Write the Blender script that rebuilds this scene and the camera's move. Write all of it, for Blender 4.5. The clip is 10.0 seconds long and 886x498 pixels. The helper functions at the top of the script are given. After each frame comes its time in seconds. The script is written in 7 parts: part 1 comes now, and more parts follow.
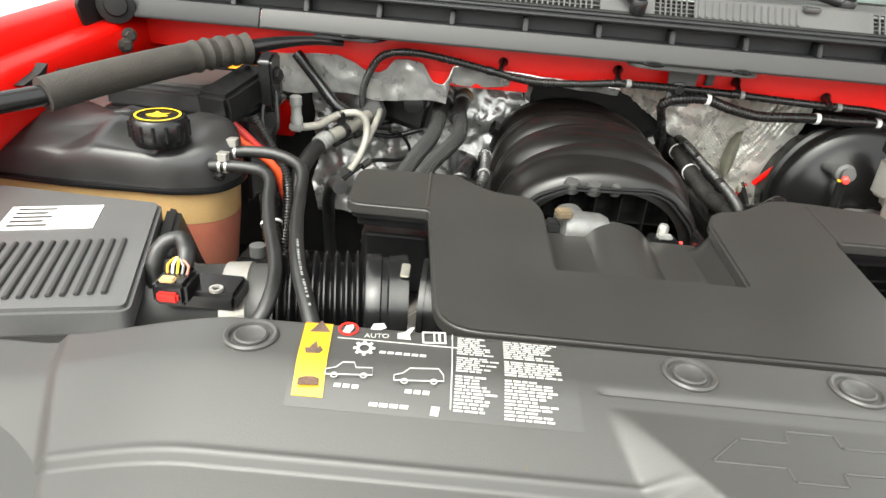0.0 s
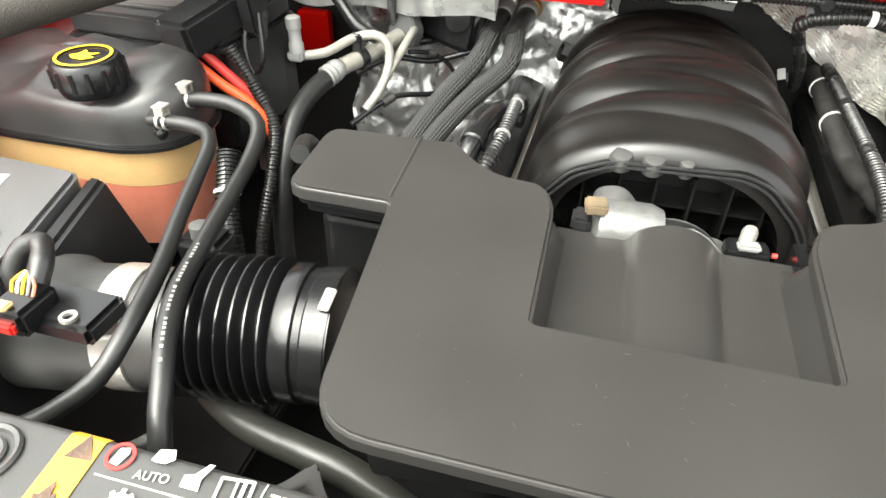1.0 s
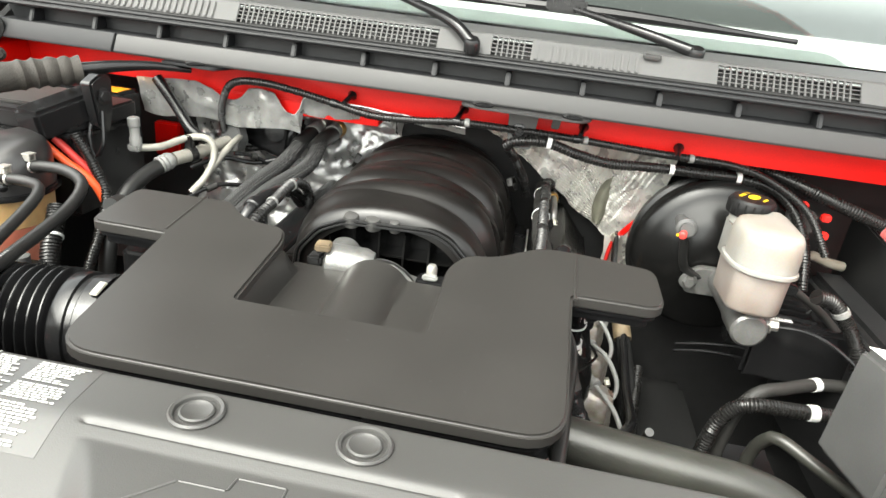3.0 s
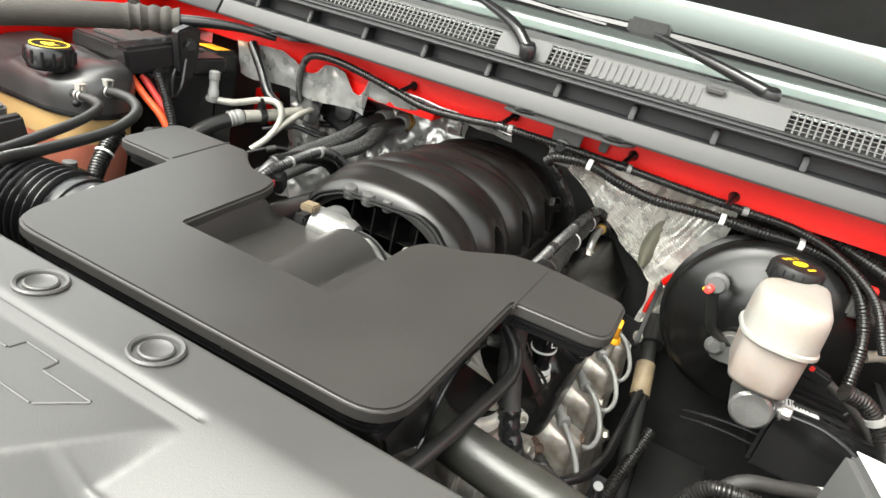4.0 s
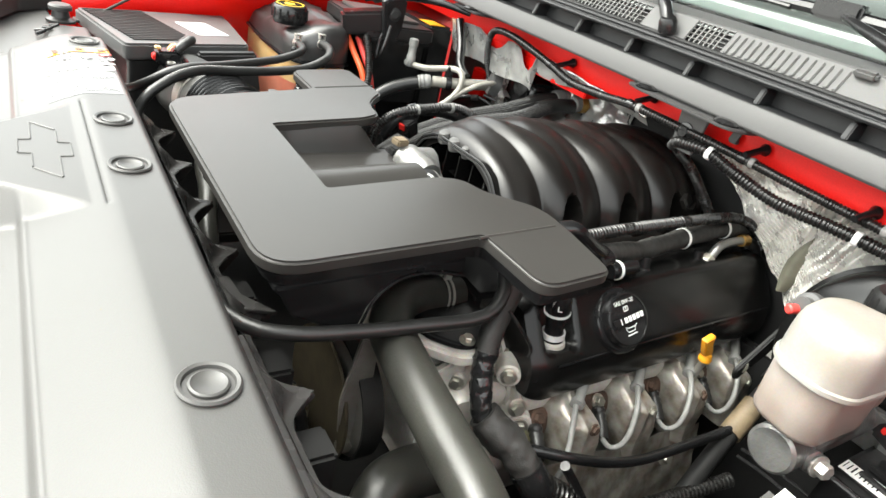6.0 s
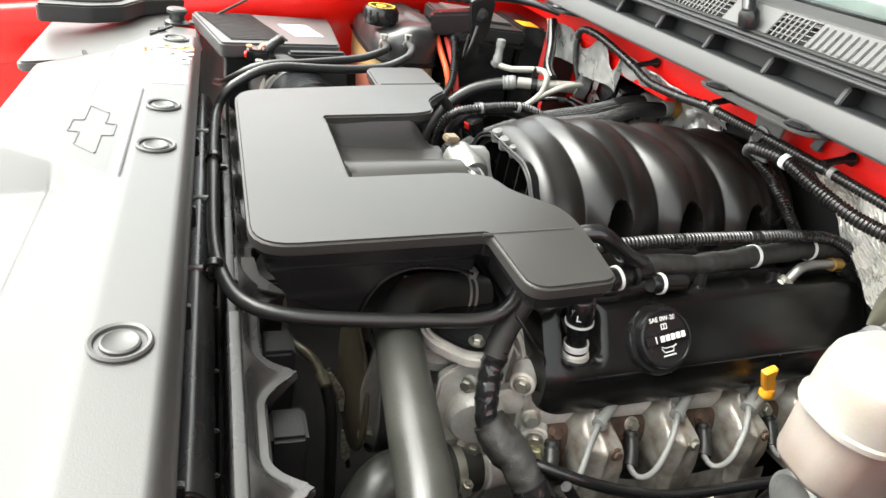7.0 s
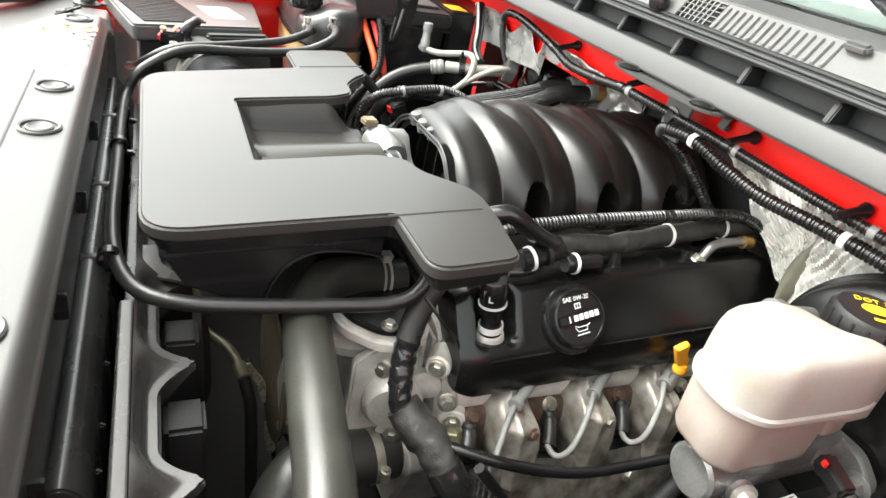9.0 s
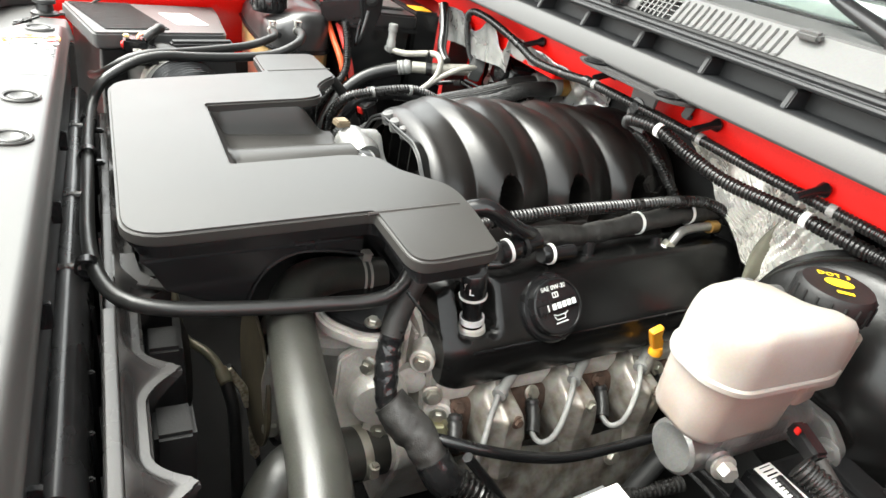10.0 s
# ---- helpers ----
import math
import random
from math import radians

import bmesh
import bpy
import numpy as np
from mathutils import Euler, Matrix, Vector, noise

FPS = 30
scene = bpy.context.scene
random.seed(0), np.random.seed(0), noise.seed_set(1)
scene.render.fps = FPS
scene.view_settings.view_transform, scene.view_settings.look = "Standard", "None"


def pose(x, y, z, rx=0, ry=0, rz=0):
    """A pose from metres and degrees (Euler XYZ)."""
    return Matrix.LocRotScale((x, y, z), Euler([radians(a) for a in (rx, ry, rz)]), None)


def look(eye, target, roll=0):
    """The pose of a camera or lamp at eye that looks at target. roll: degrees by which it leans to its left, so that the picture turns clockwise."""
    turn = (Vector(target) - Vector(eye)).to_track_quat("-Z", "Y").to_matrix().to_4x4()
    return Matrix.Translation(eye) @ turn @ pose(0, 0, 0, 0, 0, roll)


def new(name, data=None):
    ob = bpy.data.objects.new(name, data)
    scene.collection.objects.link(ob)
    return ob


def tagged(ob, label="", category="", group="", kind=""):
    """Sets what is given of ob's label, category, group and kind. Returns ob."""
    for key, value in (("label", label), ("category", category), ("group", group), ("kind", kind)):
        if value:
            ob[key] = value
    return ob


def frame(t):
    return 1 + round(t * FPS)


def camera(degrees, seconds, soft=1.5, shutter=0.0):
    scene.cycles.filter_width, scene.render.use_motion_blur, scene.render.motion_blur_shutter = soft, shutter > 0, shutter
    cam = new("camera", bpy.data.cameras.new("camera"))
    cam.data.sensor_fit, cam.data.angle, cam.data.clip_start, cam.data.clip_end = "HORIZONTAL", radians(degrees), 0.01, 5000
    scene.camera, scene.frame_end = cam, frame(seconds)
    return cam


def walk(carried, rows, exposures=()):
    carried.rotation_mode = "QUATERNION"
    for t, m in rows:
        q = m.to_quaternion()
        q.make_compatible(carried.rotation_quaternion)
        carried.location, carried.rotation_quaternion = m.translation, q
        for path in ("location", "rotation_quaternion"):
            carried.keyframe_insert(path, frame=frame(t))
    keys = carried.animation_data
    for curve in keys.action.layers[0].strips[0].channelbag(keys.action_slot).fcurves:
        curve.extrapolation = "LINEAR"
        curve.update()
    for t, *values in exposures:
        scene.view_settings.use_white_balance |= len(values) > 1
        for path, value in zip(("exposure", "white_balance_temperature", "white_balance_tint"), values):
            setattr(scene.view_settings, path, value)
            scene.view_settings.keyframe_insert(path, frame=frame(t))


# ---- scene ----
cam = camera(69.57, 10.0)
PATH = [
    (0, (-0.2093, -0.3840, 1.3670), (-0.2301, 1.4200, 0.5037), 5.13),
    (0.5, (-0.1081, -0.2299, 1.3944), (-0.4673, 1.5164, 0.4880), 4.97),
    (1, (-0.0769, -0.1272, 1.3764), (-0.4858, 1.4284, 0.1877), 1.37),
    (1.5, (-0.0632, -0.1222, 1.3600), (-0.3319, 1.3850, 0.0732), 3.40),
    (2, (-0.0445, -0.2588, 1.4174), (-0.3117, 1.4987, 0.5010), 3.63),
    (2.5, (-0.0223, -0.3186, 1.3980), (0.0019, 1.5042, 0.5752), 8.18),
    (2.7, (0.0391, -0.3366, 1.4029), (-0.0094, 1.4934, 0.5974), 7.33),
    (3.8, (0.3980, -0.3055, 1.3764), (-0.2129, 1.4387, 0.6118), 12.01),
    (4, (0.3855, -0.2692, 1.3737), (-0.2999, 1.4481, 0.6114), 14.08),
    (4.5, (0.4609, -0.2250, 1.3568), (-0.6821, 1.1420, 0.4487), 11.98),
    (5, (0.6790, -0.1776, 1.3956), (-0.7213, 0.9202, 0.4824), 11.89),
    (5.5, (0.7092, -0.1374, 1.3802), (-0.7107, 0.9371, 0.4696), 12.98),
    (5.7, (0.6962, -0.1187, 1.3711), (-0.6943, 1.0000, 0.4683), 14.32),
    (6.8, (0.7495, 0.0315, 1.3804), (-0.8344, 0.7699, 0.4077), 12.48),
    (7, (0.7560, 0.0547, 1.3803), (-0.8525, 0.7332, 0.4044), 11.60),
    (7.5, (0.7642, 0.0993, 1.3806), (-0.8414, 0.7800, 0.4015), 11.56),
    (8, (0.7782, 0.1060, 1.3785), (-0.8135, 0.8242, 0.4035), 12.00),
    (8.5, (0.7892, 0.0781, 1.3604), (-0.7627, 0.8103, 0.3330), 12.81),
    (9, (0.7673, 0.1041, 1.3757), (-0.7810, 0.9131, 0.4018), 12.78),
    (9.5, (0.7598, 0.1381, 1.3753), (-0.7336, 1.0091, 0.3698), 12.07),
    (10, (0.7756, 0.0882, 1.3734), (-0.7371, 0.9858, 0.4215), 11.81),
]
EXPOSURE = [(0.0, 2.20, 6700, 4), (0.5, 2.38, 6700, 4), (1.0, 2.84, 6700, 4), (1.5, 3.06, 6700, 4), (2.0, 2.70, 6700, 4), (2.7, 2.54, 6700, 4), (4.0, 2.60, 6700, 4), (4.5, 2.52, 6700, 4), (7.0, 2.77, 6600, 4), (10.0, 2.98, 6600, 4)]
walk(cam, [(t, look(eye, target, roll)) for t, eye, target, roll in PATH], EXPOSURE)

# ---- sky and sun ----
world = bpy.data.worlds.new("world")
scene.world = world
world.use_nodes = True
wn, wl = world.node_tree.nodes, world.node_tree.links
sky = wn.new("ShaderNodeTexSky")
sky.sky_type, sky.sun_disc = "NISHITA", False
sky.sun_elevation, sky.sun_rotation = radians(55), radians(213)
sky.air_density, sky.dust_density, sky.ozone_density = 1.0, 4.0, 1.0
pale = wn.new("ShaderNodeHueSaturation")
pale.inputs["Saturation"].default_value = 0.12
wl.new(sky.outputs[0], pale.inputs["Color"])
wl.new(pale.outputs[0], wn["Background"].inputs["Color"])
wn["Background"].inputs["Strength"].default_value = 0.15
sun = new("sun", bpy.data.lights.new("sun", "SUN"))
sun.data.energy, sun.data.angle, sun.data.color = 0.74, radians(70), (1.0, 0.955, 0.88)
sun.matrix_world = look((-1.05, -1.35, 2.7), (0, 0, 0))


# ---- materials ----
def mat(name, col, rough=0.5, metal=0.0, var=0.2, scale=18.0, bump=0.05, fine=420.0, coat=0.0, stain=None, spec=0.5):
    """A surface whose colour varies at two scales, with uneven gloss and fine relief."""
    m = bpy.data.materials.new(name)
    m.use_nodes = True
    n, l = m.node_tree.nodes, m.node_tree.links
    b = n["Principled BSDF"]
    b.inputs["Metallic"].default_value = metal
    b.inputs["Coat Weight"].default_value = coat
    b.inputs["Coat Roughness"].default_value = 0.08
    b.inputs["Specular IOR Level"].default_value = spec
    tc = n.new("ShaderNodeTexCoord")
    big, small = n.new("ShaderNodeTexNoise"), n.new("ShaderNodeTexNoise")
    for t, s, d in ((big, scale, 5.0), (small, fine, 2.0)):
        t.inputs["Scale"].default_value, t.inputs["Detail"].default_value = s, d
        l.new(tc.outputs["Object"], t.inputs["Vector"])
    ramp = n.new("ShaderNodeValToRGB")
    dark = [c * (1 - var) for c in col] if stain is None else stain
    ramp.color_ramp.elements[0].position, ramp.color_ramp.elements[1].position = 0.32, 0.62
    ramp.color_ramp.elements[0].color = (*dark, 1)
    ramp.color_ramp.elements[1].color = (*col, 1)
    l.new(big.outputs["Fac"], ramp.inputs["Fac"])
    mix = n.new("ShaderNodeMix")
    mix.data_type, mix.blend_type = "RGBA", "MULTIPLY"
    mix.inputs[0].default_value = 0.25
    l.new(ramp.outputs["Color"], mix.inputs[6])
    l.new(small.outputs["Color"], mix.inputs[7])
    l.new(mix.outputs[2], b.inputs["Base Color"])
    rr = n.new("ShaderNodeMapRange")
    rr.inputs["To Min"].default_value, rr.inputs["To Max"].default_value = max(rough - 0.07, 0.02), min(rough + 0.09, 1)
    l.new(big.outputs["Fac"], rr.inputs["Value"])
    l.new(rr.outputs[0], b.inputs["Roughness"])
    if bump:
        bp = n.new("ShaderNodeBump")
        bp.inputs["Strength"].default_value, bp.inputs["Distance"].default_value = bump, 0.002
        l.new(small.outputs["Fac"], bp.inputs["Height"])
        l.new(bp.outputs["Normal"], b.inputs["Normal"])
    return m


def foil(name, col, rough, metal=0.85, deep=0.004):
    """Crumpled aluminium foil: sharp small creases over the folds of the mesh."""
    m = mat(name, col, rough, metal, 0.25, 40, 0.0)
    n, l = m.node_tree.nodes, m.node_tree.links
    tc, bp = n.new("ShaderNodeTexCoord"), n.new("ShaderNodeBump")
    warp, v = n.new("ShaderNodeTexNoise"), n.new("ShaderNodeTexVoronoi")
    warp.inputs["Scale"].default_value = 40
    add = n.new("ShaderNodeMix")
    add.data_type = "RGBA"
    add.inputs[0].default_value = 0.05
    l.new(tc.outputs["Object"], warp.inputs["Vector"])
    l.new(tc.outputs["Object"], add.inputs[6])
    l.new(warp.outputs["Color"], add.inputs[7])
    v.inputs["Scale"].default_value = 48
    l.new(add.outputs[2], v.inputs["Vector"])
    bp.inputs["Strength"].default_value, bp.inputs["Distance"].default_value = 0.45, deep
    l.new(v.outputs["Distance"], bp.inputs["Height"])
    l.new(bp.outputs["Normal"], n["Principled BSDF"].inputs["Normal"])
    return m


def milky(name, col, rough, amount, stain=None):
    """Translucent plastic."""
    m = mat(name, col, rough, 0, 0.12, 14, 0.03, stain=stain)
    b = m.node_tree.nodes["Principled BSDF"]
    b.inputs["Subsurface Weight"].default_value = amount
    b.inputs["Subsurface Radius"].default_value = (1.0, 0.6, 0.4)
    b.inputs["Subsurface Scale"].default_value = 0.02
    return m


def braid(name, col, rough):
    """Woven sleeve: light threads crossing on the slant over dark rubber."""
    m = mat(name, col, rough, 0, 0.3, 40, 0.0)
    n, l = m.node_tree.nodes, m.node_tree.links
    tc, bp, both = n.new("ShaderNodeTexCoord"), n.new("ShaderNodeBump"), n.new("ShaderNodeMath")
    both.operation = "MULTIPLY"
    for k, turn in enumerate((0.5, -0.9)):
        mp, wv = n.new("ShaderNodeMapping"), n.new("ShaderNodeTexWave")
        mp.inputs["Rotation"].default_value = (turn, 0.4, turn)
        wv.inputs["Scale"].default_value, wv.inputs["Distortion"].default_value = 190, 0.6
        l.new(tc.outputs["Object"], mp.inputs["Vector"])
        l.new(mp.outputs[0], wv.inputs["Vector"])
        l.new(wv.outputs["Fac"], both.inputs[k])
    ramp = n.new("ShaderNodeValToRGB")
    ramp.color_ramp.elements[0].position, ramp.color_ramp.elements[1].position = 0.25, 0.7
    ramp.color_ramp.elements[0].color, ramp.color_ramp.elements[1].color = (*[c * 0.4 for c in col], 1), (*[c * 3.2 for c in col], 1)
    l.new(both.outputs[0], ramp.inputs["Fac"])
    l.new(ramp.outputs["Color"], n["Principled BSDF"].inputs["Base Color"])
    bp.inputs["Strength"].default_value, bp.inputs["Distance"].default_value = 0.6, 0.002
    l.new(both.outputs[0], bp.inputs["Height"])
    l.new(bp.outputs["Normal"], n["Principled BSDF"].inputs["Normal"])
    return m


COVER = mat("grey_cover_plastic", (0.056, 0.055, 0.053), 0.38, 0, 0.12, 7, 0.06, 900, spec=0.45)
BOX = mat("box_plastic", (0.033, 0.0313, 0.0294), 0.33, 0, 0.14, 9, 0.06, 1000, spec=0.36)
PLASTIC = mat("black_plastic", (0.019, 0.019, 0.0195), 0.34, 0, 0.25, 20, 0.06)
SATIN = mat("satin_black_plastic", (0.0105, 0.0105, 0.011), 0.24, 0, 0.25, 15, 0.03)
MATTE = mat("matte_black_plastic", (0.016, 0.016, 0.016), 0.6, 0, 0.3, 30, 0.1, spec=0.25)
MANIFOLD = mat("manifold_plastic", (0.0095, 0.0085, 0.0078), 0.31, 0, 0.45, 9, 0.06, 320, spec=0.46)
ENAMEL = mat("black_enamel", (0.0075, 0.0074, 0.0072), 0.23, 0, 0.3, 12, 0.05, 500, spec=0.34)
RUBBER = mat("black_rubber", (0.020, 0.020, 0.0195), 0.36, 0, 0.3, 25, 0.08)
HOSE = mat("hose_rubber", (0.037, 0.037, 0.032), 0.34, 0, 0.25, 22, 0.10, 260)
CONDUIT = mat("conduit_plastic", (0.014, 0.0135, 0.013), 0.26, 0, 0.2, 40, 0.02)
WRAP = mat("grey_cloth_wrap", (0.040, 0.039, 0.037), 0.42, 0, 0.3, 50, 0.3, 600)
TAPE = mat("cloth_tape", (0.026, 0.025, 0.023), 0.6, 0, 0.35, 60, 0.3, 700)
VINYL = mat("vinyl_tape", (0.016, 0.016, 0.0165), 0.13, 0, 0.3, 60, 0.5, 160)
SLEEVE = mat("grey_foam_sleeve", (0.033, 0.029, 0.024), 0.75, 0, 0.25, 50, 0.5, 500)
RED = mat("red_paint", (0.80, 0.004, 0.002), 0.40, 0, 0.05, 5, 0.0, coat=0.12, spec=0.30)
FLANGE = mat("grey_flange", (0.032, 0.0315, 0.031), 0.48, 0, 0.12, 12, 0.05)
COWL = mat("cowl_plastic", (0.013, 0.0137, 0.015), 0.52, 0, 0.25, 14, 0.1, spec=0.35)
GRILLE = mat("weathered_grey_plastic", (0.078, 0.078, 0.077), 0.6, 0, 0.15, 15, 0.1)
ALU = mat("cast_aluminium", (0.31, 0.308, 0.298), 0.34, 0.7, 0.3, 30, 0.25, 300)
DULLALU = mat("dull_cast_aluminium", (0.80, 0.775, 0.72), 0.42, 0.2, 0.35, 25, 0.35, 260, stain=(0.56, 0.525, 0.465))
STEEL = mat("bare_steel", (0.60, 0.585, 0.55), 0.30, 0.65, 0.3, 35, 0.12, stain=(0.50, 0.47, 0.42))
DENTED = mat("dented_shield_steel", (0.44, 0.415, 0.37), 0.33, 0.5, 0.3, 45, 0.35, 120, stain=(0.20, 0.165, 0.130))
RUST = mat("rusty_iron", (0.14, 0.085, 0.06), 0.75, 0.3, 0.4, 40, 0.4, stain=(0.06, 0.04, 0.03))
BOLT = mat("zinc_bolt", (0.62, 0.60, 0.52), 0.35, 0.85, 0.2, 60, 0.05)
DISC = mat("dusty_olive_steel", (0.105, 0.085, 0.052), 0.6, 0.2, 0.4, 30, 0.2, stain=(0.055, 0.045, 0.030))
OLIVE = mat("olive_steel", (0.20, 0.185, 0.125), 0.42, 0.35, 0.3, 40, 0.1)
SPECKLE = mat("speckled_gold", (0.75, 0.70, 0.55), 0.55, 0, 0.3, 160, 0.6, 300, stain=(0.26, 0.20, 0.10))
# dashboard grey lifted to imitate pale sky reflected in the windscreen
DASH = mat("sky_pale_dash", (0.30, 0.30, 0.29), 0.6, 0, 0.2, 12, 0.1)
# colour lifted above plain black to carry the tank top's broad grey highlights
TANKBLACK = mat("grey_black_tank_plastic", (0.036, 0.035, 0.035), 0.30, 0, 0.35, 16, 0.05, spec=0.6)
LIDGREY = mat("grey_lid_plastic", (0.095, 0.095, 0.095), 0.40, 0, 0.15, 12, 0.08, spec=0.45)
TAN = mat("tan_rubber", (0.20, 0.15, 0.09), 0.6, 0, 0.4, 40, 0.2)
PALE = mat("pale_oxidised_aluminium", (0.34, 0.325, 0.285), 0.5, 0.25, 0.3, 40, 0.2)
BRASS = mat("brass", (0.55, 0.33, 0.10), 0.35, 0.8, 0.25, 40, 0.1)
FOIL = foil("crumpled_foil", (0.88, 0.86, 0.80), 0.27, 0.42, 0.0022)
DULLFOIL = foil("dull_foil", (0.50, 0.50, 0.49), 0.28, 0.65, 0.0022)
ZINC = mat("yellow_zinc", (0.55, 0.52, 0.33), 0.35, 0.6, 0.2, 60, 0.05)
SHIELD = foil("silver_heat_shield", (0.66, 0.66, 0.64), 0.28, 0.65, 0.0020)
CAPBLACK = mat("dusty_black_cap", (0.010, 0.010, 0.010), 0.5, 0, 0.3, 30, 0.1, spec=0.3)
LEAF = mat("olive_rubber", (0.20, 0.195, 0.145), 0.55, 0, 0.3, 30, 0.2)
SHROUD = mat("grey_black_shroud_plastic", (0.052, 0.050, 0.049), 0.26, 0, 0.35, 12, 0.05, spec=0.42)
# base lifted above black for dust haze and a painted-in sky sheen
GLOSSBLACK = mat("dusty_sheen_grey_tank", (0.032, 0.0315, 0.032), 0.27, 0, 0.5, 14, 0.03, spec=0.6)
WHITE = mat("white_print", (0.80, 0.80, 0.78), 0.5, 0, 0.05, 30, 0.0)
WIRE = mat("grey_silicone", (0.24, 0.24, 0.23), 0.5, 0, 0.15, 40, 0.05)
FILM = mat("grey_label_film", (0.054, 0.053, 0.051), 0.36, 0, 0.08, 9, 0.0, coat=0.35)
LABEL_WHITE = mat("label_white_print", (0.43, 0.43, 0.41), 0.45, 0, 0.05, 30, 0.0, coat=0.7)
LABEL_YELLOW = mat("label_yellow_print", (0.80, 0.40, 0.02), 0.45, 0, 0.08, 25, 0.0, coat=0.7)
YELLOW = mat("yellow_label", (0.85, 0.55, 0.02), 0.45, 0, 0.08, 25, 0.0)
ORANGE = mat("orange_plastic", (0.85, 0.36, 0.02), 0.4, 0, 0.1, 30, 0.02)
REDPLASTIC = mat("red_plastic", (0.65, 0.02, 0.015), 0.4, 0, 0.1, 30, 0.02)
CABLE = mat("orange_red_cable", (0.80, 0.10, 0.025), 0.45, 0, 0.1, 30, 0.03)
PINK = mat("pink_red_cable", (0.75, 0.06, 0.05), 0.45, 0, 0.1, 30, 0.03)
RESERVOIR = milky("white_reservoir_plastic", (0.285, 0.280, 0.262), 0.38, 0.15, stain=(0.255, 0.225, 0.185))
FLUID = milky("translucent_tank_with_fluid", (0.285, 0.252, 0.228), 0.4, 0.25, stain=(0.245, 0.195, 0.165))
COOLANT = milky("translucent_tank_with_coolant", (0.58, 0.21, 0.14), 0.42, 0.3, stain=(0.46, 0.14, 0.09))
CREAM = milky("translucent_cream_plastic", (0.55, 0.36, 0.16), 0.42, 0.3)
BRAID = braid("braided_sleeve", (0.028, 0.028, 0.028), 0.4)
CONCRETE = mat("pale_concrete", (0.55, 0.54, 0.52), 0.8, 0, 0.15, 1.2, 0.2, 60)
GLASS = bpy.data.materials.new("windscreen_glass")
GLASS.use_nodes = True
gb = GLASS.node_tree.nodes["Principled BSDF"]
gb.inputs["Base Color"].default_value = (0.78, 0.88, 0.84, 1)
gb.inputs["Roughness"].default_value, gb.inputs["Transmission Weight"].default_value, gb.inputs["IOR"].default_value = 0.02, 1.0, 1.5


# ---- mesh helpers ----
def wloc(o):
    v = Vector()
    while o:
        v += o.location
        o = o.parent
    return v


def thing(name, at, label, category, group="", kind=""):
    """An empty at the base of a thing, for its parts."""
    o = new(name)
    o.location, o.empty_display_size = at, 0.02
    return tagged(o, label, category, group, kind)


def finish(bm, name, sharp=38):
    bmesh.ops.recalc_face_normals(bm, faces=bm.faces)
    me = bpy.data.meshes.new(name)
    bm.to_mesh(me)
    bm.free()
    me.shade_smooth()
    me.set_sharp_from_angle(angle=radians(sharp))
    return me


def part(name, bm, material, parent, label="", sharp=38):
    """Links a bmesh, drawn in world places, as one mesh under a thing or a part."""
    bmesh.ops.translate(bm, verts=bm.verts, vec=-wloc(parent))
    me = finish(bm, name, sharp)
    me.materials.append(material)
    o = new(name, me)
    o.parent = parent
    return tagged(o, label) if label else o


def solo(name, bm, material, label, category, group="", kind="", sharp=38):
    """A thing of one mesh, its origin at the middle of its base."""
    xs = [v.co for v in bm.verts]
    c = Vector(((min(v.x for v in xs) + max(v.x for v in xs)) / 2, (min(v.y for v in xs) + max(v.y for v in xs)) / 2, min(v.z for v in xs)))
    bmesh.ops.translate(bm, verts=bm.verts, vec=-c)
    me = finish(bm, name, sharp)
    me.materials.append(material)
    o = new(name, me)
    o.location = c
    return tagged(o, label, category, group, kind)


def join(*bms):
    out = bmesh.new()
    for b in bms:
        me = bpy.data.meshes.new("tmp")
        b.to_mesh(me)
        b.free()
        out.from_mesh(me)
        bpy.data.meshes.remove(me)
    return out


def moved(bm, m):
    bmesh.ops.transform(bm, matrix=m, verts=bm.verts)
    return bm


def bevel(bm, r, seg=2, angle=30):
    if r > 0:
        es = [e for e in bm.edges if len(e.link_faces) == 2 and e.calc_face_angle(0) > radians(angle)]
        bmesh.ops.bevel(bm, geom=es, offset=r, segments=seg, affect="EDGES", clamp_overlap=True)
    return bm


def block(x0, x1, y0, y1, z0, z1, r=0.003, seg=2):
    bm = bmesh.new()
    bmesh.ops.create_cube(bm, size=1)
    bmesh.ops.transform(bm, matrix=Matrix.Translation(((x0 + x1) / 2, (y0 + y1) / 2, (z0 + z1) / 2)) @ Matrix.Diagonal((x1 - x0, y1 - y0, z1 - z0, 1)), verts=bm.verts)
    return bevel(bm, r, seg)


def rounded(poly, r, n=5):
    """Rounds the corners of a closed outline; r is one radius or one for each corner."""
    out = []
    for i, p in enumerate(poly):
        q = Vector(p)
        a, b = Vector(poly[i - 1]) - q, Vector(poly[(i + 1) % len(poly)]) - q
        rad = r[i] if isinstance(r, (list, tuple)) else r
        d = min(rad, a.length * 0.45, b.length * 0.45)
        if d < 1e-5:
            out.append(q)
            continue
        s, e = q + a.normalized() * d, q + b.normalized() * d
        for k in range(n + 1):
            t = k / n
            out.append(s * (1 - t) ** 2 + q * 2 * t * (1 - t) + e * t * t)
    return out


